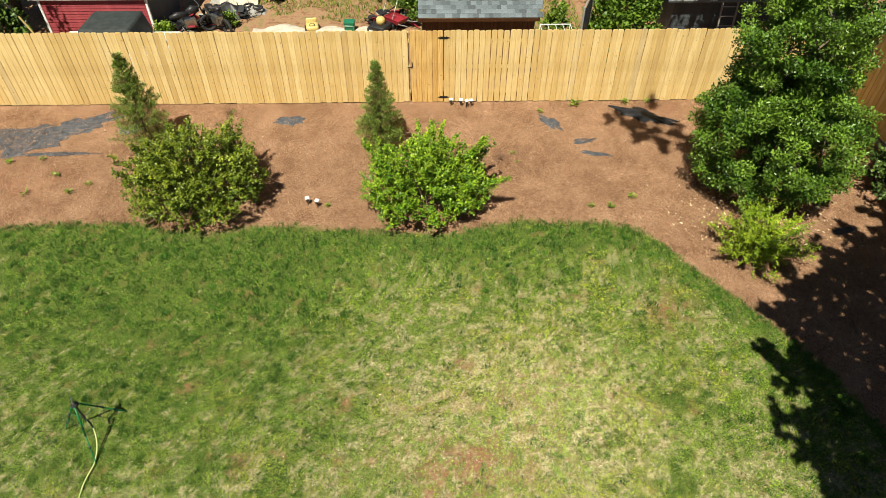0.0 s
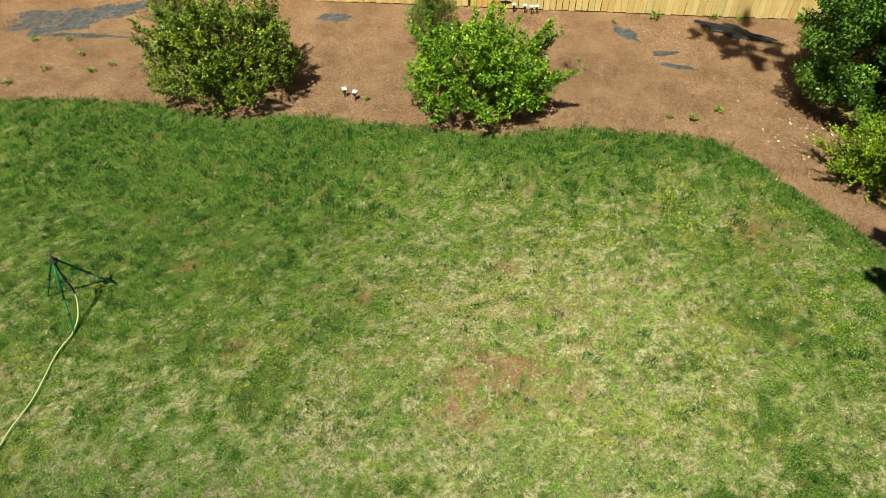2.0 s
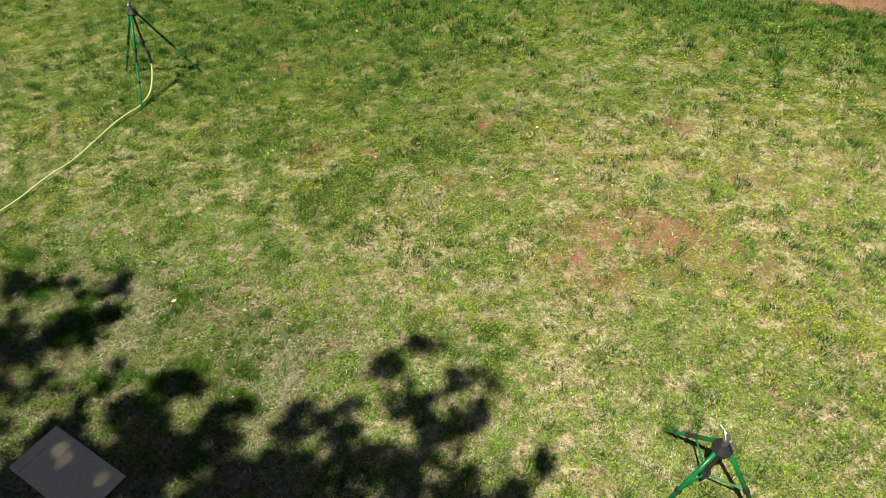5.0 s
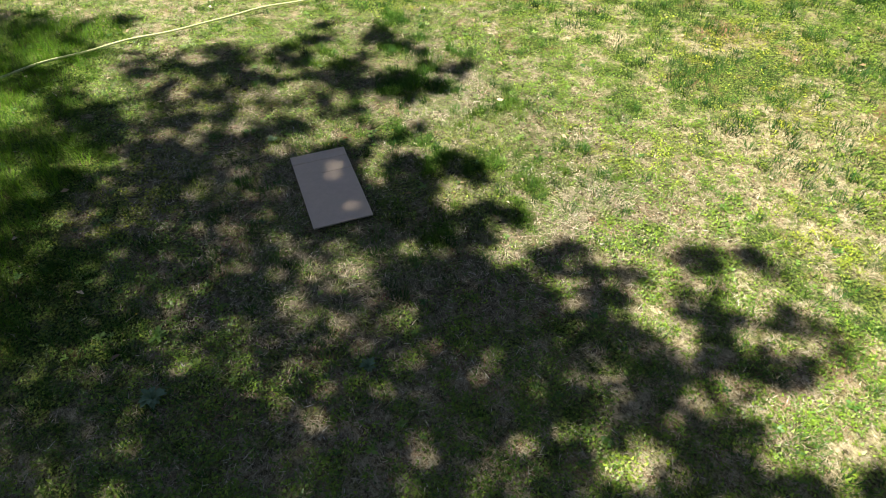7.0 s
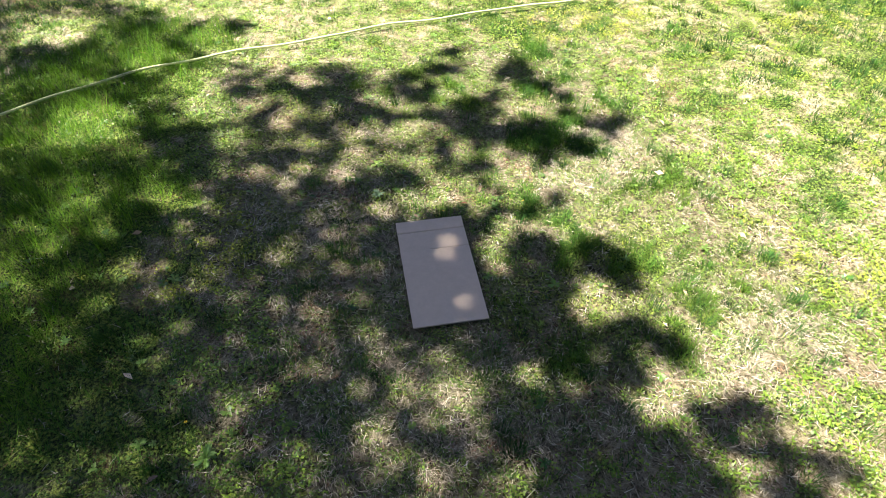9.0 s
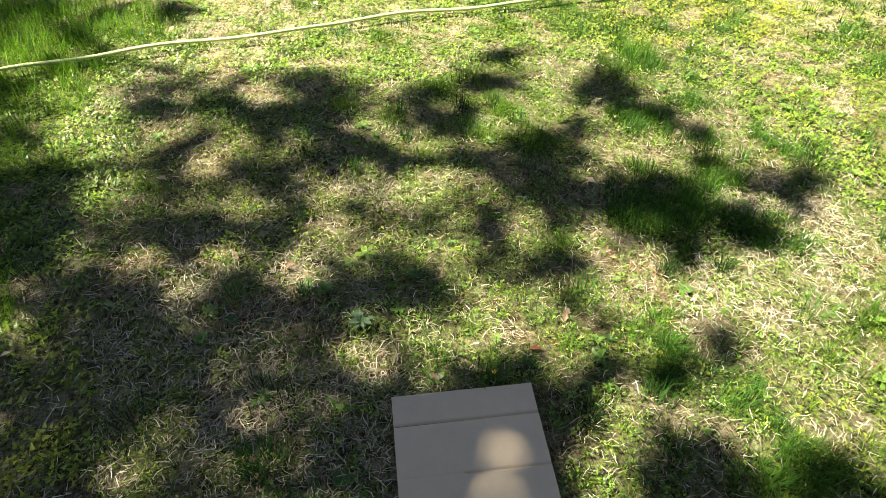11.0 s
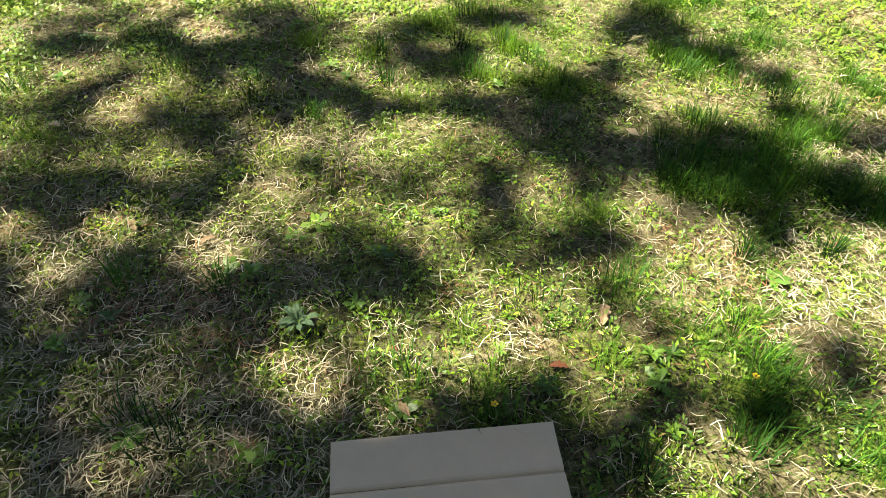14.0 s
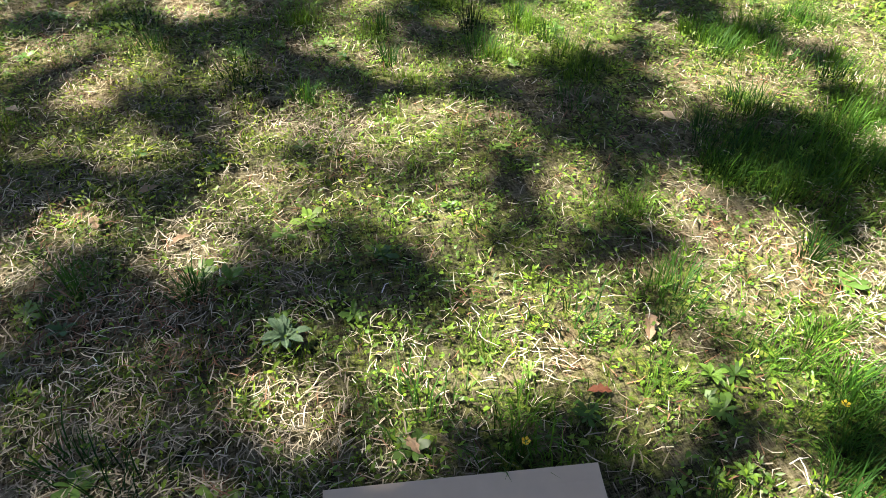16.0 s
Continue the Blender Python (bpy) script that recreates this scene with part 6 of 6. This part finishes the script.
rack(5.75, 15.15)
shrub("yard_shrub", 7.95, 16.7, 2.1, 1.8, 2.6, 10000, 0.105, (0.05, 0.11, 0.012), (0.15, 0.25, 0.025), "tall leafy green shrub behind the fence", 71)
shrub("yard_shrub", 6.2, 17.2, 0.9, 0.8, 1.6, 3500, 0.08, (0.06, 0.12, 0.012), (0.17, 0.27, 0.03), "leafy green shrub beside the shed", 72)
shrub("yard_shrub", 1.75, 19.9, 0.9, 0.9, 1.3, 3500, 0.08, (0.05, 0.11, 0.012), (0.15, 0.25, 0.025), "leafy green weeds by the shed", 73)
shrub("yard_shrub", -5.9, 18.4, 0.55, 0.5, 0.6, 1500, 0.07, (0.07, 0.14, 0.012), (0.2, 0.3, 0.03), "leafy green weeds by the red shed", 74)
shrub("yard_shrub", -10.6, 17.2, 2.4, 1.6, 1.9, 5500, 0.11, (0.03, 0.07, 0.01), (0.09, 0.16, 0.02), "dark hedge shrub by the red shed", 75)
shrub("yard_shrub", -4.2, 19.6, 0.45, 0.4, 0.4, 1000, 0.06, (0.07, 0.14, 0.012), (0.2, 0.3, 0.03), "leafy green weeds among scrap", 76)
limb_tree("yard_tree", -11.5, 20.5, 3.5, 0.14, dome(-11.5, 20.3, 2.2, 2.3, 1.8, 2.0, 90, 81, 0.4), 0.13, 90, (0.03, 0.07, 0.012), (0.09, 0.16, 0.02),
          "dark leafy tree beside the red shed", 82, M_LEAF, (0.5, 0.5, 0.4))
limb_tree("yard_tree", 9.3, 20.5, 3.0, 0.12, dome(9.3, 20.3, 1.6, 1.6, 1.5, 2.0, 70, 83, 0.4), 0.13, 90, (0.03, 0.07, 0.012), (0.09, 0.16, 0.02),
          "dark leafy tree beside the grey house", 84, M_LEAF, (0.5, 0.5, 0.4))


def tangle(x, y, reach, high, n, seed, label):
    """Scrap thrown together: rods, a tyre or two and bent sheets."""
    r = random.Random(seed)
    ob = thing("scrap_pile", (x, y, LOW), label, "scrap", "scrap piles in the yard")
    for i in range(n):
        a, q, h = r.uniform(0, 6.28), reach * r.random() ** 0.5, high * r.random()
        c = Vector((math.cos(a) * q, math.sin(a) * q * 0.6, 0.03 + h * (1 - q / reach * 0.7)))
        kind = r.random()
        bm = bmesh.new()
        if kind < 0.6:
            d = Vector((r.uniform(-1, 1), r.uniform(-1, 1), r.uniform(-0.35, 0.5))).normalized() * r.uniform(0.15, 0.4)
            p, q2 = c - d, c + d
            p.z, q2.z = max(p.z, 0.015), max(q2.z, 0.015)
            tube(bm, [p, (p + q2) / 2 + Vector((0, 0, 0.04 * r.random())), q2], r.uniform(0.008, 0.024), 6)
            part("rod", bm, r.choice((M_IRON, M_BLACK, M_METAL, M_GREYWOOD, M_RED)), ob)
        elif kind < 0.78:
            ring(bm, (c.x, c.y, 0.14 + h * 0.4), r.uniform(0.09, 0.16), 0.035, r.choice("YZ"), 14)
            part("tyre", bm, M_TIRE, ob)
        else:
            w = r.uniform(0.06, 0.16)
            m = Matrix.Translation(c + Vector((0, 0, w))) @ Matrix.Rotation(r.uniform(-1, 1), 4, "X") @ Matrix.Rotation(r.uniform(0, 3), 4, "Z")
            box(bm, (-w, -w * 0.7, -0.02), (w, w * 0.7, 0.02), m, 0.006)
            part("bent_sheet", bm, r.choice((M_IRON, M_BLACK, M_GREYWOOD, M_RED)), ob)
    return ob


tangle(0.95, 19.75, 0.6, 0.4, 34, 3, "tangle of garden machine parts beside the shed")
tangle(1.6, 19.5, 0.35, 0.25, 18, 4, "pale bent pipes and rods on the dirt")
tangle(-5.6, 18.95, 0.7, 0.3, 40, 5, "tangle of dark metal bike parts among weeds")
tangle(-4.85, 19.75, 0.6, 0.25, 30, 6, "dark scrap metal scattered on the dirt")
tangle(-4.0, 20.45, 0.7, 0.2, 30, 7, "low spread of dark scrap and cloth on the dirt")


def trestle(x, y):
    ob = thing("trestle", (x, y, LOW), "faded yellow folding trestle standing on dirt", "trestle", turn=0.4)
    for s in (-1, 1):
        for k in (-1, 1):
            bm = bmesh.new()
            tube(bm, [(s * 0.4, k * 0.3, 0), (s * 0.33, 0, 1.0)], 0.028, 6)
            part("leg", bm, M_YELLOW, ob)
    bm = bmesh.new()
    box(bm, (-0.45, -0.04, 0.98), (0.45, 0.04, 1.06), bevel=0.006)
    part("top_bar", bm, M_YELLOW, ob)


trestle(6.05, 16.6)
# unseen trees added over the neighbour's yard to shade the sheds and the dirt
SHADE_A, SHADE_B = (0.03, 0.07, 0.012), (0.08, 0.14, 0.02)
for tx, ty, cx, cy, cz, rx, ry, rz, n, seed in ((-13.5, 17.5, -11.9, 17.2, 5.2, 2.4, 2.2, 1.6, 60, 91), (15.5, 16.2, 11.9, 15.6, 5.0, 3.0, 1.7, 1.4, 130, 93), (4.0, 21.4, 0.3, 18.9, 5.6, 1.7, 1.1, 1.0, 36, 95)):
    limb_tree("added_shade_tree", tx, ty, 5.0, 0.16, dome(cx, cy, cz, rx, ry, rz, n, seed, 0.2), 0.2, 60, SHADE_A, SHADE_B, "unseen leafy tree added to shade the neighbour's yard", seed, M_CANOPY, (0.6, 0.6, 0.4))
shrub("yard_shrub", 14.6, 15.6, 3.0, 2.0, 2.2, 4500, 0.12, (0.02, 0.05, 0.01), (0.06, 0.11, 0.02), "dark hedge shrub in deep shade by the side fence", 77, gloss=M_GLOSS)
# another unseen tree, added to put the side fence in shade
limb_tree("added_shade_tree", 16.5, 10.0, 5.0, 0.16, dome(12.4, 8.6, 5.2, 1.3, 2.4, 0.9, 70, 97, 0.2), 0.2, 60, SHADE_A, SHADE_B, "unseen leafy tree added to shade the side fence", 97, M_CANOPY, (0.6, 0.6, 0.4))


# ---- grass, straw and weeds ----
def off_carton(x, y, margin=0.009):
    u, v = (x + 0.271) * -0.981 + (y - 0.218) * 0.191, (x + 0.271) * -0.191 + (y - 0.218) * -0.981
    return ~((np.abs(u) < 0.328 + margin) & (np.abs(v) < 0.166 + margin))


def scatter(n, x0, x1, y0, y1, hole=None):
    x, y = rng.uniform(x0, x1, n), rng.uniform(y0, y1, n)
    ok = lawn_side(x, y) > -0.06
    if hole:
        ok &= ~((x > hole[0]) & (x < hole[1]) & (y > hole[2]) & (y < hole[3]))
    ok &= off_carton(x, y)
    return x[ok], y[ok]


def stuff(name, parts, material, label, category):
    v, f, c = joined(parts)
    tagged(new(name, big_mesh(name, v, f, material, c)), label, category, kind="stuff")


CORE = (-2.05, 0.75, -0.55, 1.75)
NEAR = (-3.6, 2.3, -1.9, 2.6)
MID = (-5.5, 6.8, -2.6, 6.2)
GREEN_A, GREEN_B = (0.022, 0.080, 0.010), (0.084, 0.198, 0.019)
LIME_A, LIME_B = (0.100, 0.180, 0.009), (0.275, 0.375, 0.034)
DRY_A, DRY_B = (0.24, 0.20, 0.12), (0.72, 0.645, 0.45)


def tufted(x, y, k, spread):
    """k places round each tuft's middle, and the tuft that each belongs to."""
    i = np.repeat(np.arange(len(x)), k)
    px, py = x[i] + rng.normal(size=len(i)) * spread, y[i] + rng.normal(size=len(i)) * spread
    ok = off_carton(px, py)
    return px[ok], py[ok], i[ok]


def grass_for(cx, cy, long, width, per, spread, fine):
    """Tufts: blue-green and longer where the lawn is thick, yellower where it is thin."""
    m = len(cx)
    g, th = greenness(cx, cy), thickness(cx, cy)
    k = np.clip(0.75 * vnoise(cx, cy, 2.6, 92, 3) + 0.55 - 1.25 * th - 0.35 * g, 0, 0.8)[:, None]
    tint = shades(m, GREEN_A, GREEN_B, 0.3) * (1 - k) + shades(m, LIME_A, LIME_B, 0.2) * k
    soft = lush(cx, cy)
    tint = tint * (1 - soft[:, None]) + shades(m, (0.045, 0.14, 0.006), (0.17, 0.33, 0.014), 0.25) * soft[:, None]
    tall = long * (0.45 + 0.7 * g) * (0.6 + 0.8 * rng.random(m)) * (1 + 1.1 * soft)
    x, y, i = tufted(cx, cy, per, spread)
    n = len(x)
    away = np.arctan2(y - cy[i], x - cx[i]) + rng.normal(size=n) * 0.7
    shape = (x, y, gz(x, y) - 0.004, tall[i] * (0.5 + 0.8 * rng.random(n)), width * (0.7 + 0.6 * rng.random(n)), 0.2 + 0.85 * rng.random(n), away,
             np.clip(tint[i] * (0.7 + 0.6 * rng.random((n, 1))), 0.004, 0.9))
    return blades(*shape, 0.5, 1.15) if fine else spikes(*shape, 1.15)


def straw_for(x, y, long, width, fine):
    n = len(x)
    # straw is lightened in the painted hot spot
    tint = shades(n, DRY_A, DRY_B, 0.25) * (0.55 + 0.85 * vnoise(x, y, 11.0, 97, 2)[:, None]) * (1 + 0.6 * worn_hot_spot(x, y)[:, None])
    grey = rng.random(n) < 0.35
    tint[grey] = shades(int(grey.sum()), (0.18, 0.155, 0.11), (0.50, 0.45, 0.325), 0.25)
    red = rng.random(n) < 0.04 + 0.30 * (vnoise(x, y, 5.0, 104, 3) > 0.62)
    tint[red] = shades(int(red.sum()), (0.16, 0.075, 0.04), (0.40, 0.22, 0.13), 0.2)
    tint = np.clip(tint, 0.02, 0.8)
    z = gz(x, y) + (0.018 if fine else 0.012) * rng.random(n) ** 1.3
    shape = (x, y, z, long * (0.35 + 1.1 * rng.random(n) ** 1.4), width * (0.5 + 0.9 * rng.random(n)), (1.0 if fine else 1.15) + (0.6 if fine else 0.4) * rng.random(n), rng.random(n) * 6.283, tint)
    return strands(*shape, rng.normal(size=n) * 0.5) if fine else spikes(*shape)


def mats_for(x, y, size, k, spread, lime, fine):
    """Low creeping weeds: k small leaves round each middle, near flat."""
    px, py, i = tufted(x, y, k, spread)
    n = len(px)
    tint = shades(len(x), np.array((0.045, 0.125, 0.016)) * (1 - lime) + np.array(LIME_A) * lime, np.array((0.20, 0.34, 0.022)) * (1 - lime) + np.array(LIME_B) * lime, 0.22)
    gold = np.clip((vnoise(x, y, 1.3, 93, 3) - 0.55) * 5, 0, 1)[:, None]
    # weeds are lightened in the painted hot spot too
    tint = tint * (1 + gold * np.array([0.5, 0.12, -0.1]) + worn_hot_spot(x, y)[:, None] * np.array([0.6, 0.5, 0.8]))
    t = np.clip(tint[i] * (0.72 + 0.56 * rng.random((n, 1))), 0.004, 0.8)
    s = size * (0.55 + 0.9 * rng.random(n))
    a = rng.random(n) * 6.283
    z = gz(px, py) + 0.003 + (0.022 if fine else 0.016) * rng.random(n)
    if fine:
        a = np.arctan2(py - y[i], px - x[i]) + rng.normal(size=n) * 0.35
        w = np.c_[np.cos(a), np.sin(a), 0.1 + 0.7 * rng.random(n)]
        s = size * (0.5 + 1.5 * rng.random(n) ** 2.5)
        slim = rng.random(n) < 0.7
        p = np.c_[px, py, z]
        return joined([round_leaves(p[~slim], w[~slim], s[~slim], 0.62, t[~slim]), leaves(p[slim], w[slim], 1.5 * s[slim], 0.36, t[slim])])
    return spikes(px, py, z, s * 1.3, s * 0.95, 1.0 + 0.5 * rng.random(n), a, t)


def keep_by(x, y, chance):
    ok = rng.random(len(x)) < chance
    return x[ok], y[ok]


def build_lawn():
    grass, dry, weed = [], [], []
    core, near, mid, far = (*CORE,), (*NEAR, CORE), (*MID, NEAR), (-9.5, 9.6, -3.0, 8.95, MID)
    for area, n_grass, n_dry, n_weed, long, wide, leaf, k, per, spread, fine, lay, reed, lime in (
            (core, 20000, 150000, 19000, 0.044, 0.0018, 0.0054, 7, 10, 0.012, True, 0.030, 0.00145, 0.12),
            (near, 22000, 190000, 62000, 0.042, 0.0030, 0.0095, 6, 9, 0.013, False, 0.036, 0.0028, 0.45),
            (mid, 48000, 270000, 138000, 0.044, 0.0050, 0.0112, 5, 9, 0.017, False, 0.032, 0.0042, 0.7),
            (far, 50000, 80000, 80000, 0.056, 0.0105, 0.020, 5, 9, 0.024, False, 0.050, 0.008, 0.7)):
        x, y = scatter(n_grass, *area)
        x, y = keep_by(x, y, np.clip((0.16 if fine else 0.05) + 0.95 * greenness(x, y) - 0.7 * bareness(x, y), 0.015, 1))
        grass.append(grass_for(x, y, long, wide, per, spread, fine))
        x, y = scatter(n_dry, *area)
        g, w = greenness(x, y), mossiness(x, y)
        x, y = keep_by(x, y, np.clip(1.0 - 0.9 * g - (0.4 if fine else 0.55) * w - 0.5 * bareness(x, y), 0.05, 1) * np.clip(2.6 * vnoise(x, y, 7.0, 98, 3) - 0.45, 0.5 if fine else 0.25, 1) * (0.26 + 0.74 * strawy(x, y) if fine else 1))
        dry.append(straw_for(x, y, lay, reed, fine))
        x, y = scatter(n_weed, *area)
        x, y = keep_by(x, y, np.clip((0.34 if fine else 0.09) + mossiness(x, y), 0, 1) * (1 - 0.9 * greenness(x, y)) * (1 - 0.7 * bareness(x, y)))
        weed.append(mats_for(x, y, leaf, k, leaf * (0.9 if fine else 1.9), lime, fine))
    # separate dark tufts
    for area, n, reach, per, long, wide, fine in ((core, 150, 0.022, 60, 0.065, 0.0022, True), (near, 420, 0.030, 55, 0.062, 0.0030, False), (mid, 4200, 0.034, 44, 0.055, 0.0052, False), (far, 2400, 0.05, 40, 0.06, 0.012, False)):
        x, y = scatter(n, *area)
        x, y = keep_by(x, y, off_carton(x, y, 0.09) * np.clip(2.5 * vnoise(x, y, 0.8, 101, 2) - 0.4, 0.2, 1))
        r = reach * (0.5 + rng.random(len(x)))
        tx, ty, i = tufted(x, y, per, 1.0)
        tx, ty = x[i] + (tx - x[i]) * r[i], y[i] + (ty - y[i]) * r[i]
        m = len(tx)
        away = np.arctan2(ty - y[i], tx - x[i]) + rng.normal(size=m) * 0.6
        tint = shades(len(x), (0.018, 0.064, 0.012), (0.06, 0.15, 0.024), 0.2)[i] * (0.7 + 0.6 * rng.random((m, 1)))
        shape = (tx, ty, gz(tx, ty) - 0.003, long * (0.6 + 0.7 * rng.random(m)), wide * (0.7 + 0.6 * rng.random(m)), 0.15 + 0.7 * rng.random(m), away, tint)
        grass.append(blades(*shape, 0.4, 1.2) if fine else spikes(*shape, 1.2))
    # flat rosettes of broader leaves near the carton
    x, y = scatter(620, *NEAR)
    x, y = keep_by(x, y, np.clip(0.25 + mossiness(x, y), 0, 1))
    k = 9
    n = len(x)
    a = rng.random((n, 1)) * 6.283 + np.arange(k) * 2.4 + rng.normal(size=(n, k)) * 0.2
    p = np.repeat(np.c_[x, y, gz(x, y) + 0.008], k, 0)
    w = np.c_[np.cos(a).ravel(), np.sin(a).ravel(), 0.1 + 0.5 * rng.random(n * k)]
    t = np.repeat(shades(n, (0.05, 0.13, 0.022), (0.21, 0.34, 0.05), 0.15), k, 0) * (0.75 + 0.5 * rng.random((n * k, 1)))
    weed.append(round_leaves(p, w, np.repeat(0.012 + 0.020 * rng.random(n), k) * (0.6 + 0.6 * rng.random(n * k)), 0.42, t))
    stuff("lawn_grass", grass, M_BLADE, "patchy green grass blades in tufts", "grass")
    stuff("dead_straw", dry, M_DRY, "dry tan dead grass lying in the lawn", "straw")
    stuff("low_weeds", weed, M_LEAF, "low light green broadleaf weeds in the lawn", "weeds")


def pine_straw():
    n = 150000
    x, y = rng.uniform(-9, 12.6, n), rng.uniform(5.5, 12.9, n)
    ok = lawn_side(x, y) < -0.02
    x, y = x[ok], y[ok]
    n = len(x)
    t = shades(n, (0.115, 0.055, 0.030), (0.54, 0.33, 0.205), 0.3)
    pale = rng.random(n) < 0.035
    t[pale] = shades(int(pale.sum()), (0.5, 0.38, 0.26), (0.78, 0.64, 0.48), 0.15)
    stuff("pine_straw", [spikes(x, y, gz(x, y) + 0.012 * rng.random(n) + 0.03 * rng.random(n) * (vnoise(x, y, 2.5, 15, 3) > 0.5) + 0.035 * (vnoise(x, y, 1.6, 16, 3) > 0.47) * (y > 10.8) * (x < -4), 0.05 + 0.09 * rng.random(n), 0.0032 + 0.003 * rng.random(n), 1.3 + 0.25 * rng.random(n), rng.random(n) * 6.283, t)],
          M_DRY, "loose brown pine needles over the bed", "mulch")


def yard_weeds():
    """Rough grass in patches on the neighbour's dirt."""
    n = 26000
    x, y = rng.uniform(-6.5, 7.5, n), rng.uniform(18.5, 26, n)
    ok = (vnoise(x, y, 0.7, 120, 3) + 0.25 * np.exp(-((x + 0.5) / 1.6) ** 2) * (y > 19.8) > 0.56) & (np.abs(x - 3.75) > 1.7)
    x, y = x[ok], y[ok]
    n = len(x)
    t = shades(n, (0.07, 0.15, 0.012), (0.27, 0.36, 0.03), 0.25)
    dry = rng.random(n) < 0.25
    t[dry] = shades(int(dry.sum()), (0.25, 0.18, 0.09), (0.5, 0.4, 0.2), 0.2)
    stuff("yard_grass", [spikes(x, y, gz(x, y) - 0.01, 0.08 + 0.16 * rng.random(n), 0.02 + 0.015 * rng.random(n), 0.2 + 0.9 * rng.random(n), rng.random(n) * 6.283, t)],
          M_BLADE, "rough patchy green grass on the neighbour's dirt", "grass")


build_lawn()
pine_straw()
yard_weeds()
